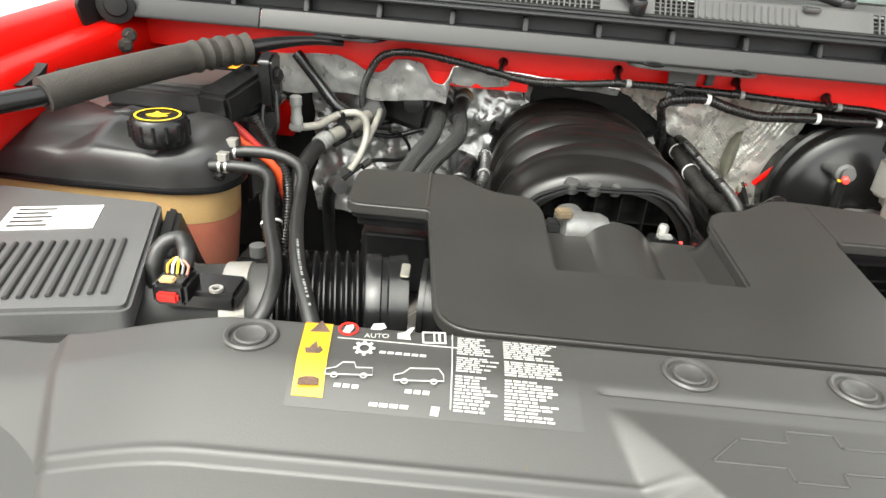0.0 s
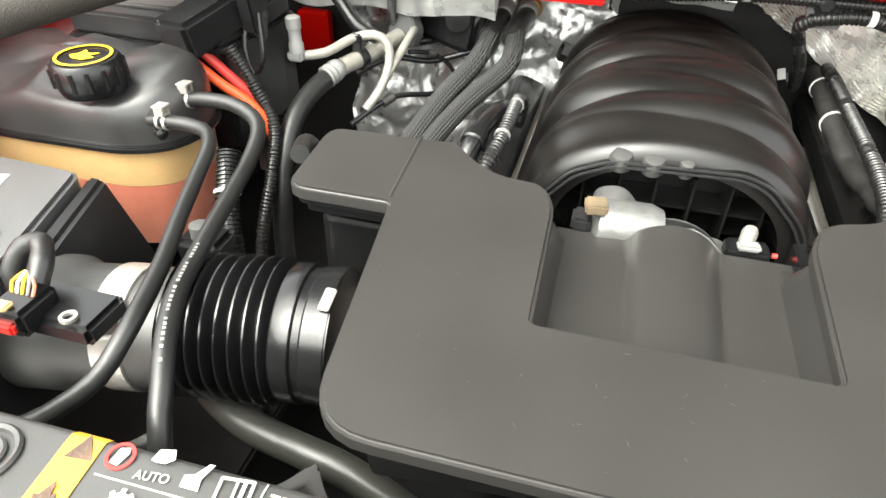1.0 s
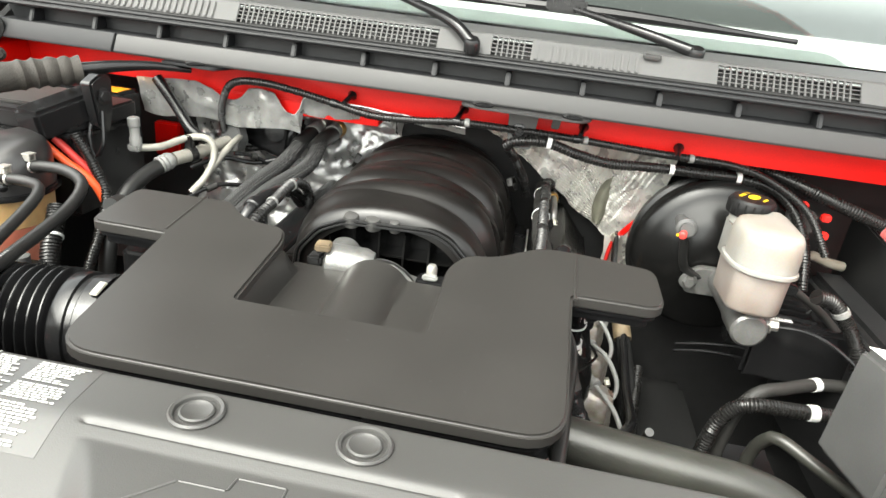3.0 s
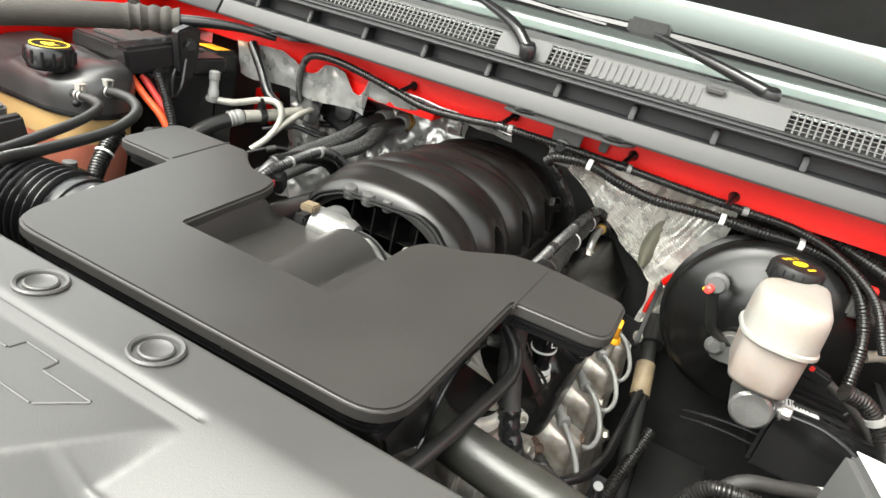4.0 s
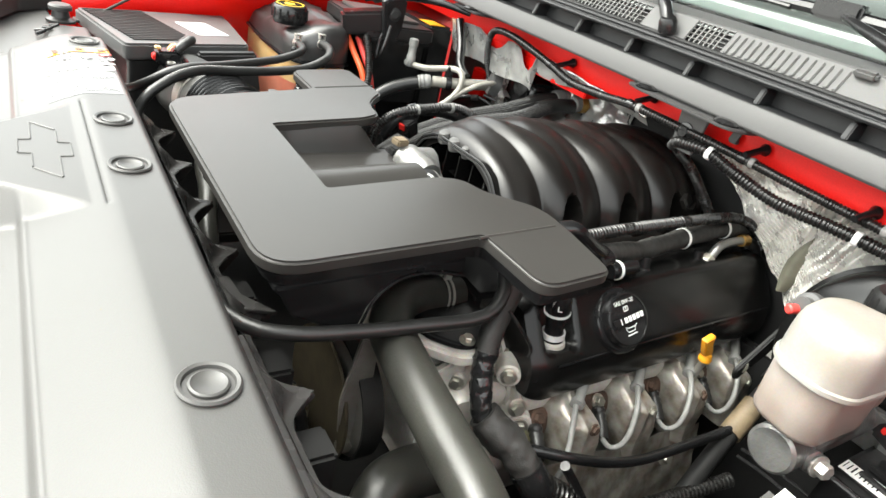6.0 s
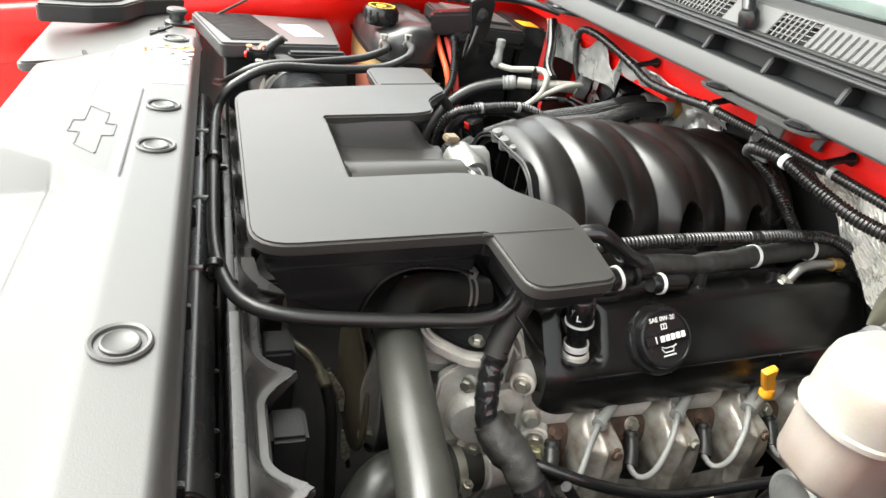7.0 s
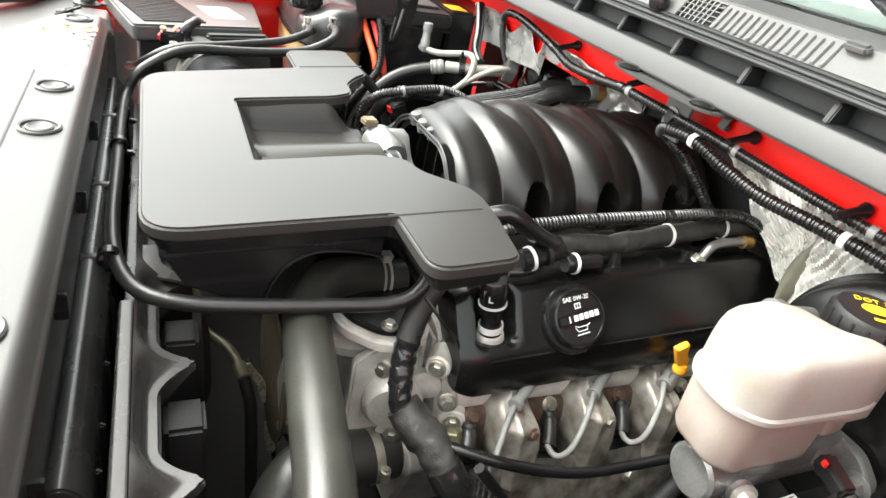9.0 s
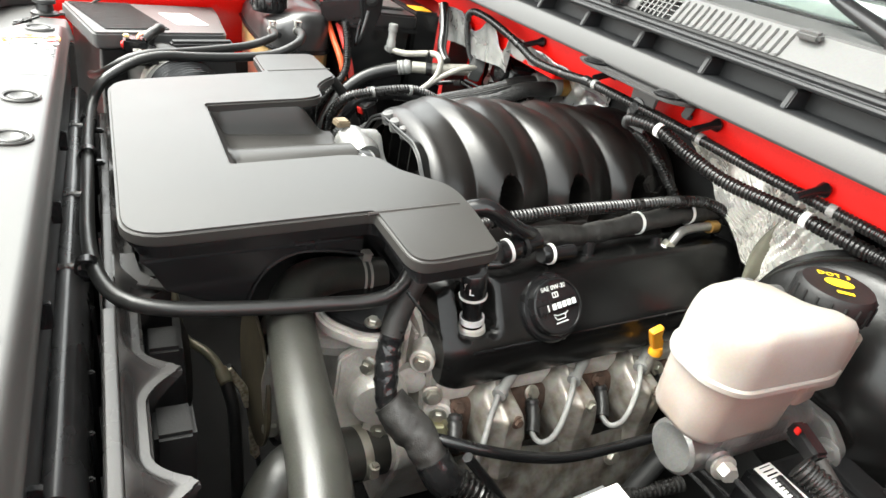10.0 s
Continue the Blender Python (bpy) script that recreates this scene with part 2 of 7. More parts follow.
def prism(poly, h0, h1, axis="z", r=0.0, seg=2, angle=50):
    """An outline in a plane, drawn out along an axis. x: (y, z); y: (x, z); z: (x, y)."""
    bm = bmesh.new()
    put = {"x": lambda p, h: (h, p[0], p[1]), "y": lambda p, h: (p[0], h, p[1]), "z": lambda p, h: (p[0], p[1], h)}[axis]
    lo = [bm.verts.new(put(p, h0)) for p in poly]
    hi = [bm.verts.new(put(p, h1)) for p in poly]
    bm.faces.new(lo)
    bm.faces.new(hi[::-1])
    for i in range(len(poly)):
        j = (i + 1) % len(poly)
        bm.faces.new((lo[i], hi[i], hi[j], lo[j]))
    bmesh.ops.recalc_face_normals(bm, faces=bm.faces)
    return bevel(bm, r, seg, angle)


def curve(pts, step=0.012):
    """A smooth line through the points."""
    p = [Vector(q) for q in pts]
    p = [p[0] * 2 - p[1]] + p + [p[-1] * 2 - p[-2]]
    out = []
    for i in range(1, len(p) - 2):
        a, b, c, d = p[i - 1:i + 3]
        n = max(2, int((c - b).length / step))
        for k in range(n):
            t = k / n
            out.append(0.5 * (2 * b + (c - a) * t + (2 * a - 5 * b + 4 * c - d) * t * t + (3 * b - a - 3 * c + d) * t ** 3))
    out.append(p[-2])
    return out


def tube(pts, r, seg=12, step=0.012, wave=0.0, pitch=0.006, smooth=True, swell=None, flute=0.0):
    """A round pipe along a line. wave and pitch: corrugations; swell(t): a factor on the radius along it; flute: lengthwise strands."""
    line = curve(pts, pitch / 4 if wave else step) if smooth else [Vector(q) for q in pts]
    bm, rings, run = bmesh.new(), [], 0.0
    tan = (line[1] - line[0]).normalized()
    u = tan.orthogonal().normalized()
    for i, c in enumerate(line):
        t2 = (line[min(i + 1, len(line) - 1)] - line[max(i - 1, 0)]).normalized()
        u = (u - t2 * u.dot(t2)).normalized()
        v = t2.cross(u)
        if i:
            run += (c - line[i - 1]).length
        rad = r
        if wave:
            rad = r * (1 - wave if math.cos(2 * math.pi * run / pitch) < -0.2 else 1)
        if swell:
            rad *= swell(i / (len(line) - 1))
        rings.append([bm.verts.new(c + (u * math.cos(2 * math.pi * k / seg) + v * math.sin(2 * math.pi * k / seg)) * rad * (1 - flute * (k % 2))) for k in range(seg)])
    for a, b in zip(rings, rings[1:]):
        for k in range(seg):
            bm.faces.new((a[k], a[(k + 1) % seg], b[(k + 1) % seg], b[k]))
    bm.faces.new(rings[0][::-1])
    bm.faces.new(rings[-1])
    return bm


def rumple(bm, amp, freq, seed=0.0):
    """Uneven folds on a soft wrapping."""
    bm.normal_update()
    for v in bm.verts:
        q = v.co * freq + Vector((seed, 0, 0))
        v.co += v.normal * amp * (noise.noise(q) + 0.6 * noise.noise(q * 2.3))
    return bm


def lathe(profile, base, axis=(0, 0, 1), seg=28, flat=1.0, closed=True):
    """A turned shape: (radius, height) pairs from base along axis."""
    bm = bmesh.new()
    q = Vector(axis).to_track_quat("Z", "Y").to_matrix().to_4x4()
    m = Matrix.Translation(base) @ q
    rings = [[bm.verts.new(m @ Vector((math.cos(2 * math.pi * k / seg) * r, math.sin(2 * math.pi * k / seg) * r * flat, h))) for k in range(seg)] for r, h in profile]
    for a, b in zip(rings, rings[1:]):
        for k in range(seg):
            bm.faces.new((a[k], a[(k + 1) % seg], b[(k + 1) % seg], b[k]))
    if closed and profile[0][0] > 1e-6:
        bm.faces.new(rings[0][::-1])
    if closed and profile[-1][0] > 1e-6:
        bm.faces.new(rings[-1])
    bmesh.ops.remove_doubles(bm, verts=bm.verts, dist=1e-6)
    return bm


def ring(base, axis, r0, r1, h, seg=28):
    """A flat ring, band or collar."""
    bm = lathe([(r0, 0), (r1, 0), (r1, h), (r0, h), (r0, 0)], base, axis, seg, closed=False)
    return bm


def hexbolt(base, axis, r, h=0.006, washer=True):
    bm = lathe([(r, 0), (r, h * 0.85), (r * 0.86, h)], base, axis, 6)
    if washer:
        bm = join(bm, lathe([(r * 1.45, -0.0005), (r * 1.45, 0.0015), (r * 1.3, 0.0022)], base, axis, 18))
    return bm


def sheet(fn, nu, nv, thick=0.0):
    """A sheet of nu by nv cells, fn(u, v) its place; thick: its depth straight down."""
    bm = bmesh.new()
    g = [[bm.verts.new(fn(i / nu, j / nv)) for j in range(nv + 1)] for i in range(nu + 1)]
    for i in range(nu):
        for j in range(nv):
            bm.faces.new((g[i][j], g[i + 1][j], g[i + 1][j + 1], g[i][j + 1]))
    if thick:
        bmesh.ops.recalc_face_normals(bm, faces=bm.faces)
        ex = bmesh.ops.extrude_face_region(bm, geom=list(bm.faces))
        vs = [e for e in ex["geom"] if isinstance(e, bmesh.types.BMVert)]
        bmesh.ops.translate(bm, verts=vs, vec=(0, 0, -thick))
    return bm


def smoothstep(a, b, x):
    t = min(max((x - a) / (b - a), 0), 1)
    return t * t * (3 - 2 * t)


def letters(name, s, size, m, material, parent, spacing=1.0):
    """Raised lettering in the built-in font at the pose m."""
    cu = bpy.data.curves.new(name, "FONT")
    cu.body, cu.size, cu.extrude, cu.align_x, cu.align_y, cu.space_character = s, size, 0.0002, "CENTER", "CENTER", spacing
    cu.materials.append(material)
    o = new(name, cu)
    o.parent = parent
    o.matrix_local = Matrix.Translation(-wloc(parent)) @ m
    return o


def facing(p, normal, up):
    """A pose at p whose z is the normal and whose y is nearest to up."""
    z = Vector(normal).normalized()
    y = (Vector(up) - z * Vector(up).dot(z)).normalized()
    x = y.cross(z)
    return Matrix.Translation(p) @ Matrix((x, y, z)).transposed().to_4x4()


# ---- the ground and the body ----
def ground_sheet():
    return sheet(lambda u, v: (-60 + 120 * u, -60 + 120 * v, 0.0), 8, 8)


solo("ground", ground_sheet(), CONCRETE, "pale concrete yard under the vehicle", "ground", kind="structure")


def firewall():
    """The red bulkhead: an upper beam under the windscreen and a wall set back below it."""
    fw = thing("firewall", (0.03, 0.75, 0.6), "glossy red painted bulkhead behind the engine", "bulkhead", kind="structure")
    beam = [(0.748, 1.168), (0.748, 1.2185), (0.92, 1.2185), (0.92, 1.168)]
    part("upper_beam", prism(beam, -0.78, 0.84, "x", 0.002), RED, fw)
    part("beam_lip", prism([(0.7485, 1.142), (0.7485, 1.1675), (0.90, 1.1675), (0.90, 1.145), (0.80, 1.145)], -0.545, -0.10, "x", 0.002), RED, fw)
    # matte slab in place of red lip: shade under the beam, built as colour
    part("dark_recess", block(-0.099, 0.84, 0.875, 0.90, 1.10, 1.1675, 0.003), MATTE, fw, "dark slab standing in for the shade below the beam")
    part("lower_wall", prism([(0.901, 0.55), (0.901, 1.1675), (0.92, 1.1675), (0.92, 0.55)], -0.78, 0.84, "x", 0.003), MATTE, fw, "dark sound liner")
    part("red_panel", block(-0.600, -0.545, 0.862, 0.884, 0.99, 1.06, 0.003), RED, fw)
    return fw


firewall()


def fender_section(side):
    """Inner wall, lip and outer skin of a fender, along y; side is -1 or 1."""
    rows = []
    for i in range(25):
        y = -0.55 + 1.75 * i / 24
        rise = 0.085 * (y - 0.4) - 0.16 * max(0.0, 0.4 - y) + 0.06 * max(0.0, -0.1 - y)
        lip = 0.80
        prof = [(lip + 0.09, 0.55), (lip + 0.09, 0.98), (lip + 0.05, 1.06 + rise), (lip - 0.010, 1.12 + rise), (lip - 0.004, 1.178 + rise), (lip + 0.004, 1.186 + rise), (lip + 0.03, 1.190 + rise),
                (lip + 0.036, 1.215 + rise), (lip + 0.06, 1.225 + rise), (lip + 0.12, 1.205 + rise), (lip + 0.17, 1.14 + rise), (lip + 0.19, 1.0 + rise), (lip + 0.20, 0.62)]
        rows.append([(0.03 + side * a, y, z) for a, z in prof])
    bm = bmesh.new()
    g = [[bm.verts.new(p) for p in r] for r in rows]
    for a, b in zip(g, g[1:]):
        for k in range(len(a) - 1):
            bm.faces.new((a[k], a[k + 1], b[k + 1], b[k]))
    bmesh.ops.recalc_face_normals(bm, faces=bm.faces)
    bmesh.ops.solidify(bm, geom=list(bm.faces), thickness=0.002)
    return bm


solo("fender", fender_section(-1), RED, "glossy red fender with a rolled inner lip, beside the coolant tank", "fender", kind="structure", sharp=55)
solo("fender", fender_section(1), RED, "glossy red fender with a rolled inner lip, beside the brake reservoir", "fender", kind="structure", sharp=55)


def hood():
    """The raised lid over the bay, red outside, with a dark liner inside."""
    h = thing("hood", (0.03, 0.98, 1.40), "raised red hood with a dark padded liner", "hood", kind="structure")
    a = radians(57)
    dy, dz = -math.cos(a), math.sin(a)

    def skin(u, v, lift):
        x = -0.76 + 1.58 * u
        e = abs(u - 0.5) * 2
        d = 1.28 * v - 0.03 * e ** 4
        drop = 0.10 * smoothstep(0.62, 1.0, e) + 0.03 * v * (1 - v)
        return (x, 1.02 + dy * d + dz * (lift - drop), 1.455 + dz * d - dy * (-1) * (lift - drop) * 0.7)

    part("outer_panel", sheet(lambda u, v: skin(u, v, 0.0), 28, 16, 0.012), RED, h)
    part("liner", sheet(lambda u, v: skin(0.01 + 0.98 * u, -0.02 + 1.0 * v, -0.035), 20, 12, 0.012), MATTE, h, "dark felt liner")
    return h


hood()


def cowl():
    """Grey flange, dark ribbed channel and the vented panel below the glass."""
    c = thing("cowl_panel", (0.03, 0.68, 1.20), "grey cowl trim with a dark ribbed channel and air vents", "cowl", kind="structure")
    x0, x1 = -0.78, 0.84
    part("flange", prism([(0.676, 1.2215), (0.676, 1.2245), (0.6885, 1.2485), (0.694, 1.2495), (0.694, 1.2465), (0.690, 1.2445), (0.680, 1.2215)], x0 + 0.235, x1, "x", 0.0008), FLANGE, c, "light grey flange with a rolled edge")
    part("flange_end", prism([(0.674, 1.2205), (0.674, 1.2250), (0.6875, 1.2495), (0.694, 1.2505), (0.694, 1.2465), (0.680, 1.2205)], x0, x0 + 0.232, "x", 0.0008), COWL, c, "black end piece")
    part("underside", prism([(0.680, 1.2190), (0.680, 1.2212), (0.76, 1.2242), (0.76, 1.2190)], x0, x1, "x", 0.0008), FLANGE, c)
    part("channel", prism([(0.6945, 1.2450), (0.6945, 1.2490), (0.730, 1.2500), (0.733, 1.2860), (0.737, 1.2860), (0.737, 1.2450)], x0, x1, "x", 0.001), COWL, c)
    n = 14
    rib = prism([(0.6990, 1.2488), (0.7070, 1.2690), (0.7310, 1.2700), (0.7310, 1.2488)], -0.004, 0.004, "x", 0.0015)
    first = part("channel_rib", moved(rib, Matrix.Translation((x0 + 0.066, 0, 0))), COWL, c)
    for i in range(1, n):
        o = first.copy()
        scene.collection.objects.link(o)
        o.location.x += i * 0.1185
    part("upper_lip", join(tube([(x0, 0.7010, 1.2765), (x1, 0.7010, 1.2765)], 0.0036, 8, smooth=False), tube([(x0, 0.7060, 1.2835), (x1, 0.7060, 1.2835)], 0.0036, 8, smooth=False),
                           prism([(0.7000, 1.2745), (0.7085, 1.2875), (0.7330, 1.2875), (0.7330, 1.2745)], x0, x1, "x", 0.001)), COWL, c)
    part("seal_strip", tube([(x0, 0.7105, 1.2885), (x1, 0.7105, 1.2885)], 0.0034, 8, smooth=False), MATTE, c)

    # the vented panel leans back steeply: h runs up along it, d stands proud of it
    def face(h, d):
        return (0.7125 + 0.55 * h - 0.83 * d, 1.2885 + 0.83 * h + 0.55 * d)

    def bar(h0, h1, d0, d1, a, b, r=0.0):
        return prism([face(h0, d0), face(h0, d1), face(h1, d1), face(h1, d0)], a, b, "x", r)

    open_x = [(-0.345, -0.006, 0.0088), (0.082, 0.145, 0.0085), (0.432, 0.640, 0.0092)]
    rib_x = [(0.150, 0.318), (-0.66, -0.37)]
    edges = [x0] + [v for a, b, _ in sorted(open_x) for v in (a, b)] + [x1]
    for k in range(0, len(edges), 2):
        part("grille_field", bar(-0.002, 0.041, -0.004, 0.0, edges[k], edges[k + 1], 0.0010), GRILLE, c, "weathered grey plastic")
    part("dark_tray", bar(0.0, 0.040, -0.022, -0.018, x0, x1), MATTE, c)
    for a, b, s in open_x:
        for ha, hb in ((-0.002, 0.0035), (0.036, 0.041)):
            part("grille_rail", bar(ha, hb, -0.004, 0.0, a, b), GRILLE, c)
        for ha in (0.0095, 0.0165, 0.0235, 0.0300):
            part("grille_rail", bar(ha, ha + 0.0012, -0.003, -0.0004, a, b), GRILLE, c)
        for i in range(1, int((b - a) / s)):
            x = a + i * s
            part("slat", bar(0.003, 0.0365, -0.003, 0.0, x - 0.0012, x + 0.0012), GRILLE, c)
    for a, b in rib_x:
        for i in range(int((b - a) / 0.0112)):
            x = a + i * 0.0112
            part("slat", bar(0.004, 0.034, -0.001, 0.0026, x, x + 0.0060, 0.0012), GRILLE, c)
    part("washer_nozzle", moved(block(-0.014, 0.014, -0.006, 0.006, -0.004, 0.006, 0.003), pose(0.330, 0.727, 1.318, 20, 0, 0)), GRILLE, c)
    part("top_shelf", prism([(0.7335, 1.3190), (0.7335, 1.3225), (0.90, 1.3285), (0.90, 1.3250)], x0, x1, "x", 0.001), GRILLE, c)
    return c


cowl()


def windscreen():
    w = thing("windscreen", (0.03, 0.93, 1.29), "sloping windscreen glass above the cowl", "windscreen", kind="structure")

    def f(u, v):
        x = -0.74 + 1.54 * u
        e = (u - 0.5) * 2
        return (x, 0.845 + 0.75 * v + 0.05 * e * e, 1.331 + 0.45 * v)

    part("pane", sheet(f, 20, 8, 0.005), GLASS, w)
    # its pale colour stands in for the sky's reflection on the pane
    part("dashboard", sheet(lambda u, v: (-0.72 + 1.5 * u, 1.02 + 0.5 * v, 1.29 + 0.04 * math.sin(v * 3)), 8, 8, 0.02), DASH, w, "dashboard painted pale to stand in for sky reflected in the glass")
    return w


windscreen()


def wiper(pivot, elbow, tip, blade0, blade1, label):
    w = thing("wiper", pivot, label, "wiper", "wipers on the windscreen")
    part("arm", tube([pivot, elbow, tip], 0.0072, 10, swell=lambda t: 1.35 - 0.6 * t), SATIN, w)
    part("pivot_cap", lathe([(0.013, -0.012), (0.013, 0.003), (0.010, 0.008), (0.0, 0.009)], pivot, (0, -0.4, 1)), SATIN, w)
    d = Vector(blade1) - Vector(blade0)
    part("blade", tube([blade0, Vector(blade0) + d * 0.5 + Vector((0, 0, 0.006)), blade1], 0.006, 8, swell=lambda t: 0.5 + 1.2 * math.sin(math.pi * min(max(t, 0.06), 0.94))), SATIN, w)
    part("clip", moved(block(-0.035, 0.035, -0.014, 0.014, -0.012, 0.016, 0.005), Matrix.Translation(tip)), SATIN, w)
    return w


wiper((0.052, 0.706, 1.306), (0.000, 0.735, 1.338), (-0.16, 0.860, 1.372), (-0.46, 0.868, 1.364), (0.12, 0.868, 1.364), "black wiper arm and blade resting over the vents")
wiper((0.400, 0.760, 1.330), (0.30, 0.800, 1.352), (0.19, 0.872, 1.372), (-0.10, 0.875, 1.366), (0.58, 0.872, 1.360), "black wiper arm and long blade resting on the glass")


# ---- dark panels that close the bay ----
solo("splash_floor", block(-0.76, 0.82, -0.4, 0.9, 0.50, 0.52, 0.004), MATTE, "dark splash shield below the engine", "splash shield", kind="structure")


def radiator():
    r = thing("radiator", (0.03, 0.05, 0.52), "glossy black radiator tank and support behind the grey cover", "radiator")
    part("support", prism(rounded([(0.008, 0.56), (0.008, 1.078), (0.026, 1.076), (0.030, 1.06), (0.026, 0.56)], 0.004), -0.44, 0.60, "x", 0.002), PLASTIC, r)
    top = [(0.024, 0.80), (0.024, 0.978), (0.030, 0.986), (0.040, 0.988), (0.050, 0.980), (0.056, 0.962), (0.057, 0.92), (0.053, 0.88), (0.053, 0.80)]
    part("tank", prism(rounded(top, 0.006, 4), -0.43, 0.436, "x", 0.002), GLOSSBLACK, r, "glossy black plastic end tank")
    part("core", block(-0.42, 0.53, -0.02, 0.021, 0.55, 1.03, 0.003), MATTE, r)
    for x in (-0.36, -0.23, -0.10, 0.04, 0.17, 0.27, 0.345, 0.392):
        part("tank_rib", block(x, x + 0.005, 0.050, 0.0600, 0.82, 0.955, 0.0015), MATTE, r)
    part("end_bracket", join(block(0.438, 0.446, 0.020, 0.062, 0.90, 0.972, 0.002), block(0.446, 0.480, 0.022, 0.030, 0.88, 0.965, 0.002), block(0.446, 0.480, 0.030, 0.055, 0.905, 0.912, 0.002)), GLOSSBLACK, r)
    for x, z in ((0.30, 1.045), (0.12, 1.04), (-0.06, 1.042), (0.455, 1.02)):
        part("clip", join(block(x, x + 0.022, 0.0285, 0.034, z - 0.004, z + 0.004, 0.001), block(x + 0.006, x + 0.012, 0.0285, 0.038, z - 0.012, z + 0.012, 0.001)), SATIN, r)
    return r


radiator()


def fan_shroud():
    s = thing("fan_shroud", (0.03, 0.11, 0.54), "glossy grey-black fan shroud with flared fingers behind the radiator", "fan shroud")
    fingers = (-0.37, -0.24, -0.11, 0.020, 0.152, 0.285, 0.420)
    x0, x1 = -0.41, 0.455

    def peak(x):
        a = min(abs(x - c) for c in fingers)
        return max(0.0, 1 - a / 0.040) ** 2.0 * (1 - 0.10 * (a < 0.004))

    def f(u, v):
        x = x0 + (x1 - x0) * u
        k = peak(x)
        y = 0.080 + (0.018 + 0.036 * k) * v
        z = 0.984 - 0.030 * smoothstep(0.0, 0.55 + 0.2 * k, v) + 0.004 * k * v
        return (x, y, z)

    part("face", sheet(f, 300, 14, 0.003), SHROUD, s, sharp=50)
    part("rim", prism(rounded([(0.0665, 0.60), (0.0665, 0.982), (0.068, 0.986), (0.0795, 0.986), (0.0795, 0.60)], 0.002), 0.222, x1, "x", 0.0015), SHROUD, s)
    part("rim", prism(rounded([(0.0665, 0.60), (0.0665, 0.946), (0.068, 0.950), (0.0795, 0.950), (0.0795, 0.60)], 0.002), x0, 0.2215, "x", 0.0015), SHROUD, s)
    part("skirt", prism(rounded([(0.0975, 0.72), (0.0975, 0.951), (0.1010, 0.949), (0.1015, 0.72)], 0.001), x0, x1, "x", 0.001), SHROUD, s)
    for x in fingers:
        part("finger_web", prism(rounded([(0.100, 0.900), (0.100, 0.9525), (0.131, 0.9535), (0.131, 0.950), (0.112, 0.925)], 0.003), x - 0.002, x + 0.002, "x", 0.0006), SHROUD, s)
    part("upper_tab", prism(rounded([(0.090, 0.078), (0.090, 0.100), (0.128, 0.104), (0.168, 0.132), (0.168, 0.127), (0.150, 0.086), (0.136, 0.078)], 0.003), 0.962, 0.966, "z", 0.001), SHROUD, s, "flat grey plate")
    for x in (0.045, 0.180, 0.300):
        part("dark_box", block(x, x + 0.042, 0.1025, 0.138, 0.83, 0.928, 0.004), MATTE, s)
    part("motor", lathe([(0.07, 0), (0.075, 0.01), (0.075, 0.05), (0.05, 0.06)], (0.03, 0.102, 0.74), (0, 1, 0)), MATTE, s)
    part("lower_rail", prism([(0.102, 0.56), (0.102, 0.62), (0.13, 0.62), (0.13, 0.56)], -0.40, 0.45, "x", 0.004), SHROUD, s)
    return s


fan_shroud()


# ---- the front cover ----
def cover_height(x, y):
    """The cover's top: flat behind, falling to the front past a ledge, with a raised trapezoid field in the middle."""
    e = abs(x - 0.03) / 0.5
    base = 1.1010 - 0.004 * e * e
    base -= 0.020 * smoothstep(0.020, 0.037, y) ** 2 + 0.031 * smoothstep(-0.355, -0.53, x)
    edge = x + 0.455 + 0.42 * (y + 0.095)
    base -= 0.008 * smoothstep(0.006, -0.006, edge)
    fall = max(0.0, -0.016 - y)
    base -= 0.46 * fall * fall / (fall + 0.014) - 0.16 * max(0.0, -0.094 - y)
    inside = smoothstep(-0.006, 0.006, edge)
    base -= (0.0042 * smoothstep(-0.0895, -0.0935, y) - 0.0014 * math.exp(-((y + 0.0875) / 0.0022) ** 2)) * inside
    run = max(0.0, -0.0275 - y)
    off = abs(x - 0.033)
    o_top, o_low = 0.126 - 0.73 * run, 0.131 - 0.36 * run
    top = 1.0952 - 0.045 * run - 2.6 * max(0.0, -0.146 - y)
    if y > -0.0275:
        # a shallow gutter along the rear of the field
        return base - 0.0026 * math.exp(-((y + 0.0275) / 0.0034) ** 2) * (1 - smoothstep(0.126, 0.133, off))
    if off <= o_top:
        return max(base, top - 0.0022 * math.exp(-((y + 0.0275) / 0.0034) ** 2))
    if off < o_low:
        q = (off - o_top) / (o_low - o_top)
        return max(base, top + (base - top) * q)
    return base


